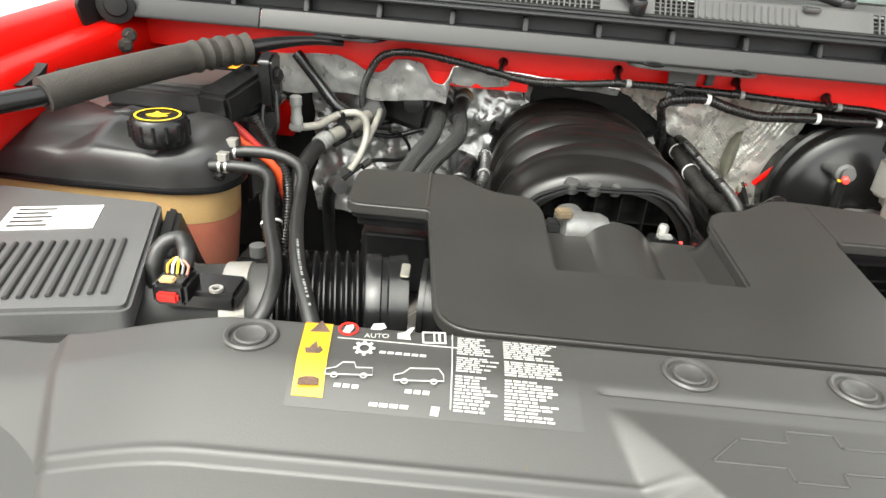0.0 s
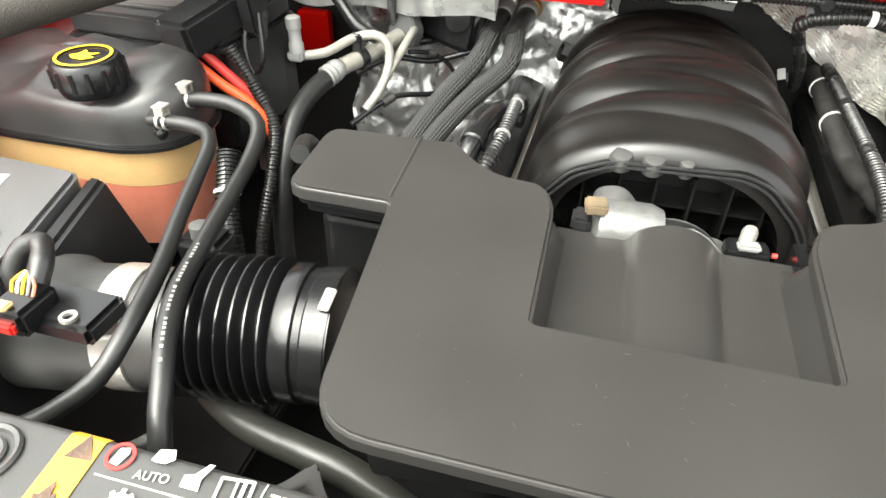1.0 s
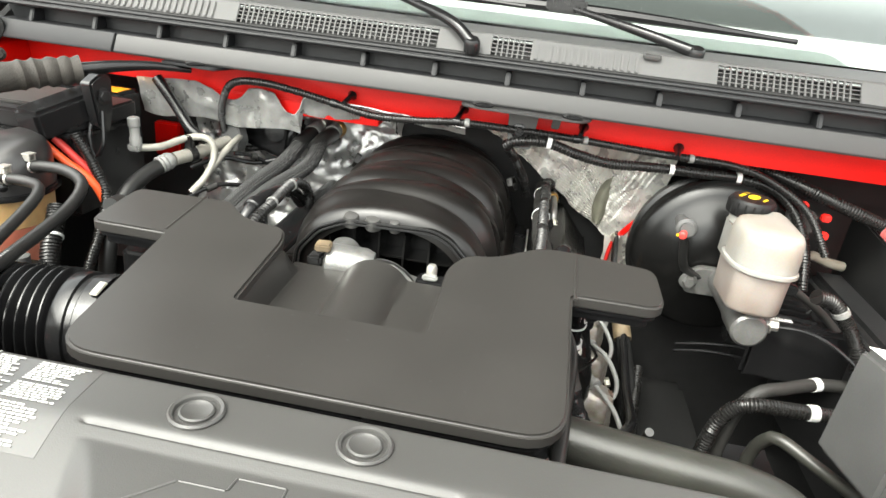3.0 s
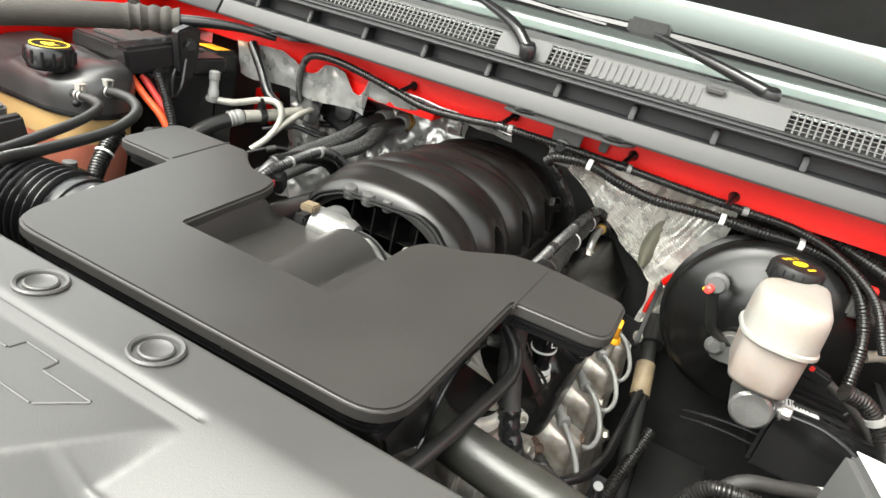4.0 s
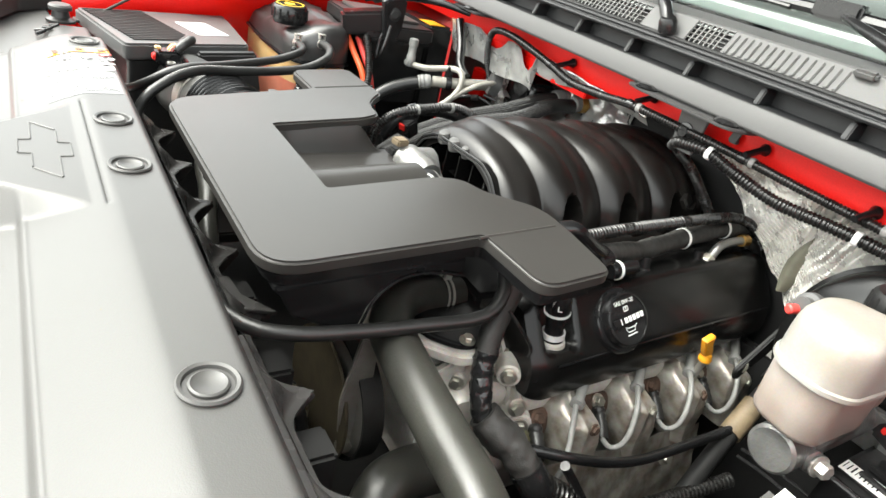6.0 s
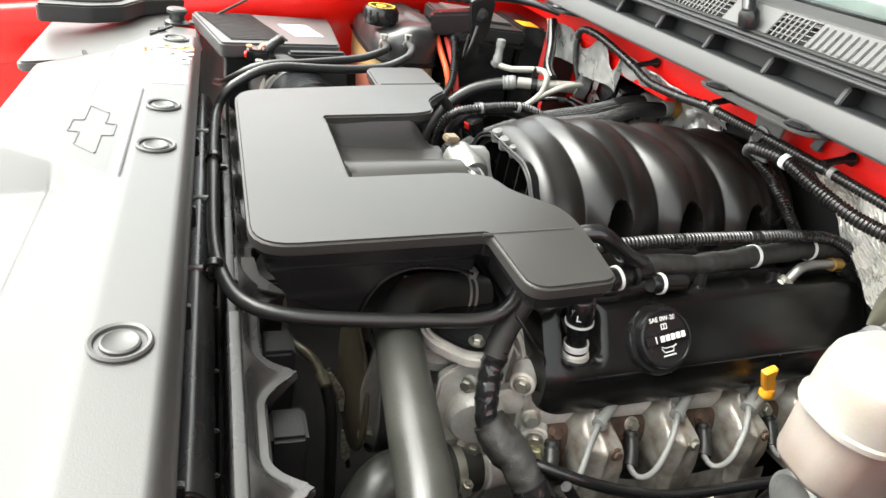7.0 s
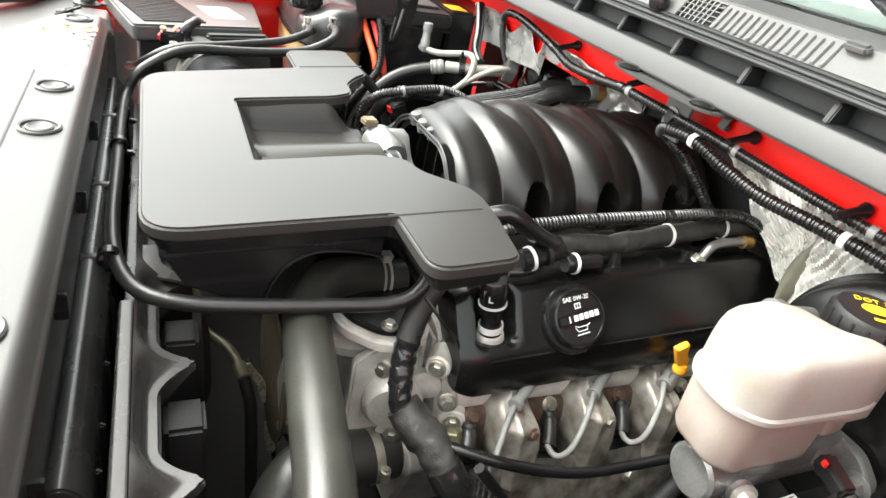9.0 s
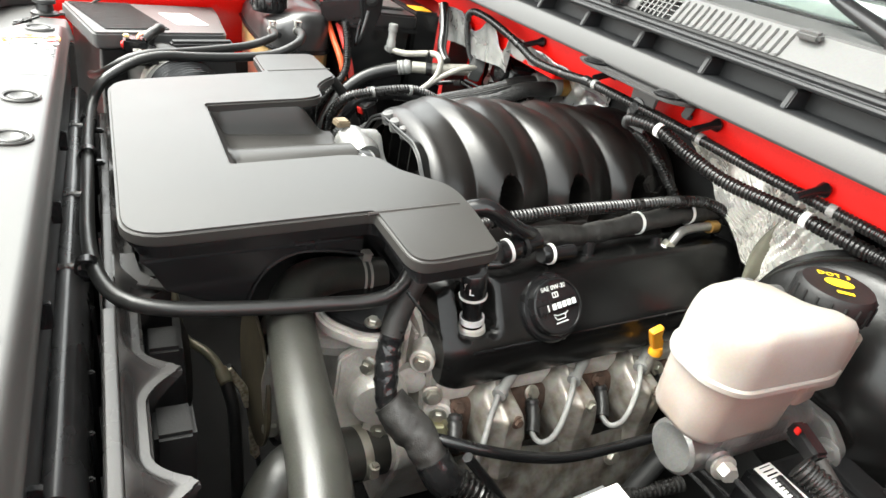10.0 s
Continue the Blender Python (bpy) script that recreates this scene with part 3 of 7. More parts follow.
def radiator_cover():
    c = thing("radiator_cover", (0.03, -0.05, 1.02), "smooth grey plastic radiator cover with round fasteners", "engine cover")

    def f(u, v):
        x = -0.63 + 1.285 * u
        y = 0.036 - 0.24 * v - 0.25 * max(0.0, -0.55 - x)
        z = cover_height(x, y) - 0.035 * smoothstep(0.965, 1.0, abs(2 * u - 1))
        return (x, y, z)

    part("panel", sheet(f, 400, 150, 0.004), COVER, c, sharp=70)
    for x in (-0.347, -0.029, 0.092, 0.406):
        z = cover_height(x, 0.0)
        part("fastener", lathe([(0.0190, -0.001), (0.0196, 0.0016), (0.0182, 0.0030), (0.0160, 0.0022), (0.0142, -0.0030), (0.0128, -0.0030), (0.0122, 0.0016), (0.0108, 0.0024), (0.0085, 0.0008), (0.0, 0.0002)], (x, 0.0, z + 0.0002), seg=36), COVER, c, "round push fastener")
    # outline of a flat emblem, pressed into the raised field
    mark = [(-0.036, -0.077), (-0.012, -0.055), (0.0205, -0.055), (0.0225, -0.044), (0.055, -0.044), (0.055, -0.055), (0.102, -0.055), (0.078, -0.077), (0.0455, -0.077), (0.0435, -0.088), (0.011, -0.088), (0.011, -0.077)]
    for i in range(len(mark)):
        a, b = mark[i], mark[(i + 1) % len(mark)]
        pa, pb = Vector((*a, cover_height(*a) + 0.0002)), Vector((*b, cover_height(*b) + 0.0002))
        q = (pb - pa) * 0.03
        part("emblem_edge", tube([pa + q, (pa + pb) / 2, pb - q], 0.0009, 6), COVER, c)
    rnd = random.Random(7)
    bm = bmesh.new()
    spots = [(0.149, -0.146), (-0.148, -0.081)] + [(rnd.uniform(-0.45, 0.50), rnd.uniform(-0.19, 0.015)) for _ in range(26)]
    for k, (x, y) in enumerate(spots):
        r = 0.0016 if k < 2 else rnd.uniform(0.0003, 0.0008)
        bm.faces.new([bm.verts.new((x + dx, y + dy, cover_height(x + dx, y + dy) + 0.0003)) for dx, dy in ((r * math.cos(a) * rnd.uniform(0.6, 1.1), r * math.sin(a) * rnd.uniform(0.6, 1.1)) for a in (0, 1.05, 2.09, 3.14, 4.19, 5.24))])
    tagged(part("dirt_speck", bm, DISC, c, "small brown specks of dirt"), kind="stuff")
    # printed notices
    lab = thing("warning_label", (-0.21, -0.02, cover_height(-0.21, -0.02) + 0.0005), "printed warning label with a yellow strip and white pictograms", "label")

    def spot(px, py, lift=0.0):
        return Vector((px, py, cover_height(px, py) + 0.0006 + lift))

    def strip(x, y, w, h, material, name="printed_bar", lift=0.0, skew=0.105, tall=0.0005):
        bm = bmesh.new()
        n = max(1, int(h / 0.004))
        rows = []
        for i in range(n + 1):
            yy = y + h / 2 - h * i / n
            k = (yy - y) * skew
            rows.append([bm.verts.new(spot(x - w / 2 + k, yy, lift)), bm.verts.new(spot(x + w / 2 + k, yy, lift))])
        for a, b in zip(rows, rows[1:]):
            bm.faces.new((a[0], a[1], b[1], b[0]))
        ex = bmesh.ops.extrude_face_region(bm, geom=list(bm.faces))
        bmesh.ops.translate(bm, verts=[g for g in ex["geom"] if isinstance(g, bmesh.types.BMVert)], vec=(0, 0, tall))
        return part(name, bm, material, lab)

    strip(-0.2120, -0.0130, 0.198, 0.086, FILM, "clear_film", -0.0005, -0.06, 0.0002)
    strip(-0.2985, -0.0105, 0.0210, 0.077, LABEL_YELLOW, "yellow_strip", skew=-0.105)
    up = lambda x, y, lift=0.0007: facing(spot(x, y, lift), (0, -0.12, 1), (-0.1, 1, 0))
    part("hazard_triangle", moved(prism([(-0.0085, -0.006), (0.0085, -0.006), (0.0, 0.0085)], 0, 0.0004), up(-0.2995, 0.0165)), RUST, lab)
    part("flame_sign", moved(prism([(-0.005, -0.006), (0.004, -0.006), (0.0065, -0.001), (0.004, 0.003), (0.0025, 0.001), (0.001, 0.0085), (-0.002, 0.004), (-0.0035, 0.001), (-0.0065, 0.001)], 0, 0.0004), up(-0.2985, -0.0105)), RUST, lab)
    part("reader_sign", join(moved(prism([(-0.007, -0.006), (0.007, -0.006), (0.007, 0.0), (0.003, 0.002), (-0.003, 0.002), (-0.007, 0.0)], 0, 0.0004), up(-0.2960, -0.0370)), moved(lathe([(0.0034, 0), (0.0034, 0.0004)], (0, 0.0065, 0)), up(-0.2960, -0.0370))), RUST, lab)
    part("red_ring", moved(ring((0, 0, 0), (0, 0, 1), 0.0058, 0.0076, 0.0004), up(-0.279, 0.0185)), REDPLASTIC, lab)
    part("white_sign", moved(prism([(-0.004, -0.004), (0.001, -0.005), (0.004, 0.002), (0.003, 0.005), (-0.002, 0.004)], 0, 0.0004), up(-0.279, 0.0185)), LABEL_WHITE, lab)
    part("fan_sign", moved(prism([(-0.006, 0.0), (-0.004, 0.006), (0.004, 0.007), (0.006, 0.002), (0.002, -0.001), (-0.003, -0.001)], 0, 0.0004), up(-0.257, 0.0215)), LABEL_WHITE, lab)
    letters("auto_word", "AUTO", 0.0066, up(-0.257, 0.0125), LABEL_WHITE, lab)
    part("belt_sign", moved(prism([(-0.006, -0.005), (0.004, -0.006), (0.003, 0.0), (0.007, 0.008), (0.004, 0.008), (-0.001, 0.002), (-0.006, 0.001)], 0, 0.0004), up(-0.236, 0.0175)), LABEL_WHITE, lab)
    part("book_sign", join(*[moved(b, up(-0.2145, 0.0165)) for b in (block(-0.009, -0.0075, -0.006, 0.006, 0, 0.0004, 0), block(0.0075, 0.009, -0.006, 0.006, 0, 0.0004, 0), block(-0.009, 0.009, -0.0065, -0.005, 0, 0.0004, 0), block(-0.0005, 0.0008, -0.006, 0.006, 0, 0.0004, 0), block(-0.0085, 0.0085, 0.005, 0.0065, 0, 0.0004, 0), block(0.003, 0.005, -0.004, 0.005, 0, 0.0004, 0))]), LABEL_WHITE, lab)
    strip(-0.241, 0.0068, 0.088, 0.0008, LABEL_WHITE)
    strip(-0.2000, -0.012, 0.0009, 0.074, LABEL_WHITE, skew=-0.03)
    sign = part("sun_sign", moved(join(ring((0, 0, 0), (0, 0, 1), 0.0036, 0.0058, 0.0004), *[moved(block(0.0055, 0.0078, -0.0012, 0.0012, 0, 0.0004, 0), pose(0, 0, 0, 0, 0, 45 * k)) for k in range(8)]), up(-0.2635, -0.0045)), LABEL_WHITE, lab)
    tagged(sign, kind="stuff")
    for k in range(6):
        strip(-0.250 + 0.0058 * k, -0.0068, 0.0045, 0.0026, LABEL_WHITE)
    for cx, roof in ((-0.270, 0), (-0.222, 1)):
        o = [(-0.016, -0.004), (-0.016, 0.001), (-0.009, 0.003), (-0.005, 0.008), (0.003, 0.008), (0.0045, 0.003), (0.016, 0.003), (0.016, -0.004)] if not roof else [(-0.017, -0.004), (-0.017, 0.001), (-0.011, 0.003), (-0.006, 0.008), (0.014, 0.008), (0.017, 0.002), (0.017, -0.004)]
        mm = up(cx, -0.0285)
        line = [mm @ Vector((a, b, 0.0003)) for a, b in o + o[:1]]
        part("vehicle_outline", join(tube(line, 0.0005, 5, smooth=False), *[moved(ring((wx, -0.0045, 0), (0, 0, 1), 0.0018, 0.0026, 0.0004, 14), mm) for wx in (-0.010, 0.010)]), LABEL_WHITE, lab)
        for k in range(3):
            strip(cx - 0.006 + 0.006 * k, -0.0395, 0.0045, 0.0026, LABEL_WHITE)
    for k in range(4):
        strip(-0.250 + 0.0068 * k, -0.0505, 0.0056, 0.0024, LABEL_WHITE)
    strip(-0.2090, -0.0515, 0.0055, 0.006, LABEL_WHITE)
    rnd = random.Random(4)
    for xa, wide, rows in ((-0.1970, 0.030, 29), (-0.1630, 0.040, 30)):
        bm = bmesh.new()
        for k in range(rows):
            yy = 0.0205 - 0.00248 * k
            if k in (9, 17):
                continue
            x, end = xa, xa + wide * rnd.choice((0.55, 0.7, 0.8, 0.9, 1.0))
            while x < end - 0.003:
                w = min(rnd.uniform(0.003, 0.009), end - x)
                q = [bm.verts.new(spot(px, py, 0.0002)) for px, py in ((x, yy), (x + w, yy), (x + w, yy - 0.0014), (x, yy - 0.0014))]
                bm.faces.new(q)
                x += w + 0.0011
        ex = bmesh.ops.extrude_face_region(bm, geom=list(bm.faces))
        bmesh.ops.translate(bm, verts=[g for g in ex["geom"] if isinstance(g, bmesh.types.BMVert)], vec=(0, 0, 0.0002))
        tagged(part("printed_text", bm, LABEL_WHITE, lab), kind="stuff")
    return c


radiator_cover()


def side_panels():
    """Lighter grey shoulders of the front support, beside the cover."""
    poly = rounded([(-0.80, -0.24), (-0.40, -0.24), (-0.43, 0.010), (-0.50, 0.012), (-0.60, -0.02), (-0.80, -0.03)], 0.02)
    p = thing("front_shoulder_panel", (-0.62, -0.08, 1.02), "pale grey support panel beside the cover", "trim panel")
    pn = prism(poly, 1.045, 1.062, "z", 0.004)
    for v in pn.verts:
        v.co.z += 0.12 * min(0.0, v.co.y) - 0.010
    part("panel", pn, COVER, p)
    part("slot", prism(rounded([(-0.455, -0.153), (-0.425, -0.145), (-0.425, -0.138), (-0.455, -0.146)], 0.003), 1.034, 1.0375, "z"), MATTE, p)
    b = thing("hood_bumper", (-0.655, -0.012, 1.051), "black rubber hood bumper with a dark worn top", "bumper")
    part("foot", lathe([(0.024, 0), (0.024, 0.004), (0.015, 0.008), (0.013, 0.020), (0.0, 0.020)], (-0.655, -0.012, 1.051)), RUBBER, b)
    part("cap", lathe([(0.013, 0), (0.019, 0.002), (0.019, 0.008), (0.016, 0.011), (0.0, 0.0115)], (-0.655, -0.012, 1.070)), FLANGE, b, "worn dark grey cap")
    for k in range(3):
        part("retaining_clip", tube([(-0.615 + 0.022 * k, -0.030 - 0.012 * k, 1.052), (-0.600 + 0.022 * k, -0.020 - 0.010 * k, 1.057), (-0.590 + 0.022 * k, -0.034 - 0.010 * k, 1.052)], 0.003, 8), SATIN, b)
    w = thing("headlamp_seal", (-0.72, -0.06, 1.05), "dark rubber headlamp seal strip on the front support", "seal")
    part("strip", prism(rounded([(-0.575, -0.24), (-0.60, -0.155), (-0.640, -0.105), (-0.715, -0.075), (-0.775, 0.012), (-0.82, 0.012), (-0.775, -0.105), (-0.690, -0.140), (-0.655, -0.185), (-0.635, -0.24)], 0.008), 1.046, 1.078, "z", 0.004), FLANGE, w)
    part("lip", tube([(-0.615, -0.235, 1.079), (-0.632, -0.165, 1.079), (-0.665, -0.122, 1.079), (-0.742, -0.090, 1.079), (-0.795, 0.010, 1.079)], 0.005, 10), FLANGE, w)
    r = thing("brace_rod", (-0.689, 0.041, 1.055), "thin dark grey brace rod from front panel to fender", "rod")
    part("rod", tube([(-0.689, 0.041, 1.0565), (-0.712, 0.110, 1.095), (-0.733, 0.182, 1.137)], 0.0028, 10), SLEEVE, r)
    part("eye", lathe([(0.008, 0), (0.009, 0.002), (0.009, 0.006), (0.007, 0.008), (0.0, 0.008)], (-0.689, 0.037, 1.049)), STEEL, r)
    part("foot_tab", block(-0.704, -0.674, 0.008, 0.050, 1.046, 1.0505, 0.002), COVER, r)
    q = thing("front_shoulder_panel", (0.66, -0.08, 1.02), "pale grey support panel beside the cover", "trim panel")
    part("panel", prism(rounded([(0.545, -0.22), (0.86, -0.22), (0.86, 0.02), (0.66, 0.04), (0.57, 0.03)], 0.02), 1.035, 1.055, "z", 0.004), COVER, q)


side_panels()


# ---- intake: box, manifold, throttle ----
BOX_TOP = 1.0875


def tilt(bm):
    """Leans the box down to the front."""
    for v in bm.verts:
        v.co.z += 0.09 * (v.co.y - 0.31)
    return bm


def inset(poly, d):
    """An outline moved inwards by d; it runs anticlockwise."""
    out = []
    n = len(poly)
    for i in range(n):
        a, b = Vector(poly[(i + 1) % n]) - Vector(poly[i]), Vector(poly[i]) - Vector(poly[i - 1])
        t = (a.normalized() + b.normalized()).normalized() if a.length > 1e-7 and b.length > 1e-7 else (a + b).normalized()
        out.append(Vector(poly[i]) + Vector((-t.y, t.x)) * d)
    return out


def resonator():
    b = thing("intake_box", (0.0, 0.25, 0.93), "flat dark grey plastic intake box with two side wings", "intake box")
    outline = [(-0.216, 0.084), (0.237, 0.086), (0.2425, 0.317), (0.346, 0.319), (0.344, 0.410), (0.262, 0.422), (0.222, 0.424), (0.198, 0.419), (0.172, 0.398), (0.150, 0.380), (0.112, 0.370), (0.097, 0.336), (0.097, 0.201), (-0.099, 0.201), (-0.102, 0.334), (-0.114, 0.364), (-0.158, 0.368), (-0.186, 0.388), (-0.206, 0.410), (-0.240, 0.408), (-0.336, 0.406), (-0.336, 0.303), (-0.2385, 0.303)]
    radii = [0.042, 0.044, 0.006, 0.026, 0.016, 0.01, 0.012, 0.02, 0.02, 0.012, 0.018, 0.018, 0.004, 0.004, 0.018, 0.018, 0.02, 0.02, 0.010, 0.004, 0.02, 0.02, 0.006]
    top = rounded(outline, radii, 6)
    part("upper_shell", tilt(prism(top, BOX_TOP - 0.015, BOX_TOP, "z", 0.0085, 5, 60)), BOX, b)
    for x in (-0.240, 0.245):
        s = 1 if x > 0 else -1
        part("wing_crease", tilt(tube([(x, 0.310, BOX_TOP - 0.0008), (x + s * 0.002, 0.41, BOX_TOP - 0.0008)], 0.0020, 8)), BOX, b)
    # sunken field behind the middle, with the outlet duct running through it

    def floor(u, v):
        x = -0.104 + 0.208 * u
        y = 0.198 + 0.178 * v
        z = BOX_TOP - 0.004 - 0.036 * smoothstep(0.0, 0.16, v) - 0.012 * v
        r = 0.048
        d = abs(x - 0.004)
        if d < r:
            z = max(z, 1.013 + math.sqrt(r * r - d * d) - 0.004 * v - 0.08 * max(0.0, 0.10 - v))
        z += (BOX_TOP - 0.010 - z) * smoothstep(0.089, 0.101, abs(x)) * (1 - smoothstep(0.70, 0.95, v))
        return (x, y, z if z < BOX_TOP - 0.003 else BOX_TOP - 0.003)

    part("sunken_floor", tilt(sheet(floor, 60, 24, 0.004)), BOX, b)
    part("duct", lathe([(0.050, 0.0), (0.050, 0.07), (0.054, 0.07), (0.054, 0.085), (0.047, 0.085)], (0.004, 0.315, 1.000), (0, 1, 0), 36), PLASTIC, b)
    part("seam", tilt(prism(inset(top, 0.005), BOX_TOP - 0.0205, BOX_TOP - 0.0155, "z")), SATIN, b)
    part("lower_shell", tilt(prism(inset(top, 0.012), BOX_TOP - 0.034, BOX_TOP - 0.021, "z", 0.002, 2, 60)), SATIN, b)
    part("inner_wall", block(0.104, 0.114, 0.205, 0.395, 0.95, 1.055, 0.002), SATIN, b)
    # black side wall, cut out in an arch over the upper hose
    arch = [(0.318, 1.050), (0.100, 1.036), (0.110, 1.026), (0.124, 1.000), (0.158, 0.985), (0.188, 0.970), (0.199, 0.978), (0.206, 1.000), (0.218, 1.019), (0.236, 1.032), (0.256, 1.037), (0.290, 1.035), (0.318, 1.028)]
    part("side_skirt", prism(arch, 0.205, 0.226, "x", 0.003, 2, 60), SATIN, b)
    part("arch_lip", tube([(0.227, y, z) for y, z in arch[5:]], 0.0018, 6), SATIN, b)
    part("front_skirt", prism(rounded([(-0.20, 0.95), (-0.205, 1.030), (0.215, 1.030), (0.205, 0.985), (0.10, 0.975), (-0.10, 0.965)], 0.01), 0.136, 0.150, "y", 0.003, 2, 60), MATTE, b)
    part("wing_skirt", prism(rounded([(-0.322, 0.335), (-0.232, 0.335), (-0.232, 0.395), (-0.322, 0.395)], 0.012), 0.955, 1.036, "z", 0.004), SATIN, b)
    rnd = random.Random(11)
    bm = bmesh.new()
    for k in range(46):
        x, y = rnd.uniform(-0.20, 0.22), rnd.uniform(0.10, 0.19) if k % 3 else rnd.uniform(0.21, 0.30)
        if y > 0.2:
            x = rnd.choice((-1, 1)) * rnd.uniform(0.125, 0.22)
        a, l, w = rnd.uniform(0, 3.14), rnd.uniform(0.0005, 0.0035), rnd.uniform(0.00015, 0.0004)
        u, n = Vector((math.cos(a), math.sin(a), 0)), Vector((-math.sin(a), math.cos(a), 0))
        bm.faces.new([bm.verts.new(Vector((x, y, BOX_TOP + 0.0002)) + u * l * p + n * w * q) for p, q in ((-1, 0), (0, -1), (1, 0), (0, 1))])
    tagged(part("dust_fleck", tilt(bm), GRILLE, b, "pale dust flecks and scratches"), kind="stuff")
    part("inlet_neck", lathe([(0.052, 0), (0.052, 0.03), (0.056, 0.03), (0.056, 0.036), (0.046, 0.036)], (-0.20, 0.225, 1.0), (-1, 0.02, 0), 32), SATIN, b)
    return b


resonator()

MANI_Y0, MANI_Y1 = 0.442, 0.884


def manifold():
    m = thing("intake_manifold", (0.0, 0.64, 0.96), "black ribbed plastic intake manifold with arched runners", "intake manifold")
    pitch = 0.1135

    def lobe(y, seam):
        # rounded in front, falling away to a sharp seam behind
        p = ((y - seam) / pitch) % 1.0
        return math.sqrt(math.sin(math.pi * p ** 0.78) ** 2 + 0.012) - 0.11

    def f(u, v):
        a = (2 * u - 1) * 1.18
        y = MANI_Y0 + (MANI_Y1 - MANI_Y0) * v
        side = abs(a)
        lean = 0.010 * (side / 0.6 - 1.0)
        # the runners of the two banks interleave, each fading out past the crown
        wd, wp = 0.38 + 0.62 * smoothstep(-0.5, 0.6, a), 0.38 + 0.62 * smoothstep(-0.5, 0.6, -a)
        rise = smoothstep(0.456, 0.515, y)
        bump = 0.023 * (wd * lobe(y, 0.390 + lean) + wp * lobe(y, 0.390 + pitch / 2 + lean))
        # a dark arched opening at the foot of each runner
        t = ((y - 0.397) / pitch) % 1.0
        q = ((t - 0.36) / 0.165) ** 2 + (max(0.0, 0.92 - side) / 0.20) ** 2
        bite = 0.045 * (1 - smoothstep(0.75, 1.0, q)) if y > 0.5 else 0.0
        end = 0.035 * smoothstep(0.9, 1.0, v) ** 2
        k = min(max((y - MANI_Y0) / 0.020, 0.0), 1.0)
        lip = 0.090 + 0.024 * math.sqrt(1 - (1 - k) ** 2) - 0.004 * rise
        r = lip + (0.113 + bump - bite - end - lip) * rise
        # a broad arch, flatter on the crown and steep at the flanks
        ang = a * radians(78)
        x = (1.13 + 0.10 * (1 - rise)) * r * math.copysign(abs(math.sin(ang)) ** 0.92, ang)
        z = 0.992 + r * math.cos(ang) ** 0.85 if math.cos(ang) > 0 else 0.992 - 0.03 * (side - 1.1)
        z -= 0.010 * max(0.0, (y - 0.70) / 0.15) * 0.3
        return (x, y, z)

    part("runner_shell", sheet(f, 150, 330), MANIFOLD, m, sharp=48)
    def oct_(k, dz=0.0):
        pts = [(-0.132, 0.985), (-0.126, 1.034), (-0.098, 1.068), (-0.062, 1.085), (0.060, 1.090), (0.086, 1.080), (0.119, 1.047), (0.131, 1.026), (0.133, 0.985)]
        return [(x * k, 0.985 + (z - 0.985) * k + dz) for x, z in pts]

    outer, inner = rounded(oct_(1.0), 0.01), rounded(oct_(0.955), 0.01)
    bm = bmesh.new()
    loops = []
    for poly, y in ((outer, 0.452), (outer, 0.436), (inner, 0.436), (inner, 0.500)):
        loops.append([bm.verts.new((p[0], y, p[1])) for p in poly])
    for a, b in zip(loops, loops[1:]):
        for i in range(len(a) - 1):
            bm.faces.new((a[i], a[i + 1], b[i + 1], b[i]))
    bm.faces.new(loops[-1])
    part("front_flange", bm, ENAMEL, m)
    for poly in (outer, inner):
        part("flange_bead", tube([(p[0], 0.4358, p[1]) for p in poly], 0.0016, 6, smooth=False), PLASTIC, m)
    for x in (-0.085, -0.05, -0.015, 0.02, 0.055, 0.088):
        part("web", block(x, x + 0.0025, 0.452, 0.499, 0.99, 1.070 - 0.35 * max(0.0, abs(x) - 0.055), 0.0), ENAMEL, m)
    part("cross_web", block(-0.115, 0.112, 0.462, 0.499, 1.030, 1.0325, 0.0), ENAMEL, m)
    for x, r in ((-0.052, 0.0115), (-0.022, 0.0115), (0.008, 0.008)):
        part("boss", lathe([(r, -0.006), (r, 0.004), (r * 0.8, 0.009), (0, 0.011)], (x, 0.446, 1.083), (0, -0.35, 1), 20), COVER, m)
    for s in (-1, 1):
        part("side_rail", prism(rounded([(s * 0.128, 0.955), (s * 0.128, 1.012), (s * 0.152, 1.010), (s * 0.165, 0.985), (s * 0.165, 0.955)], 0.006), 0.46, 0.83, "y", 0.003), MANIFOLD, m)
        part("port_ring", ring((s * 0.142, 0.792, 1.062), (s, -0.25, 0.4), 0.0125, 0.0145, 0.010, 6), MANIFOLD, m)
    return m


manifold()


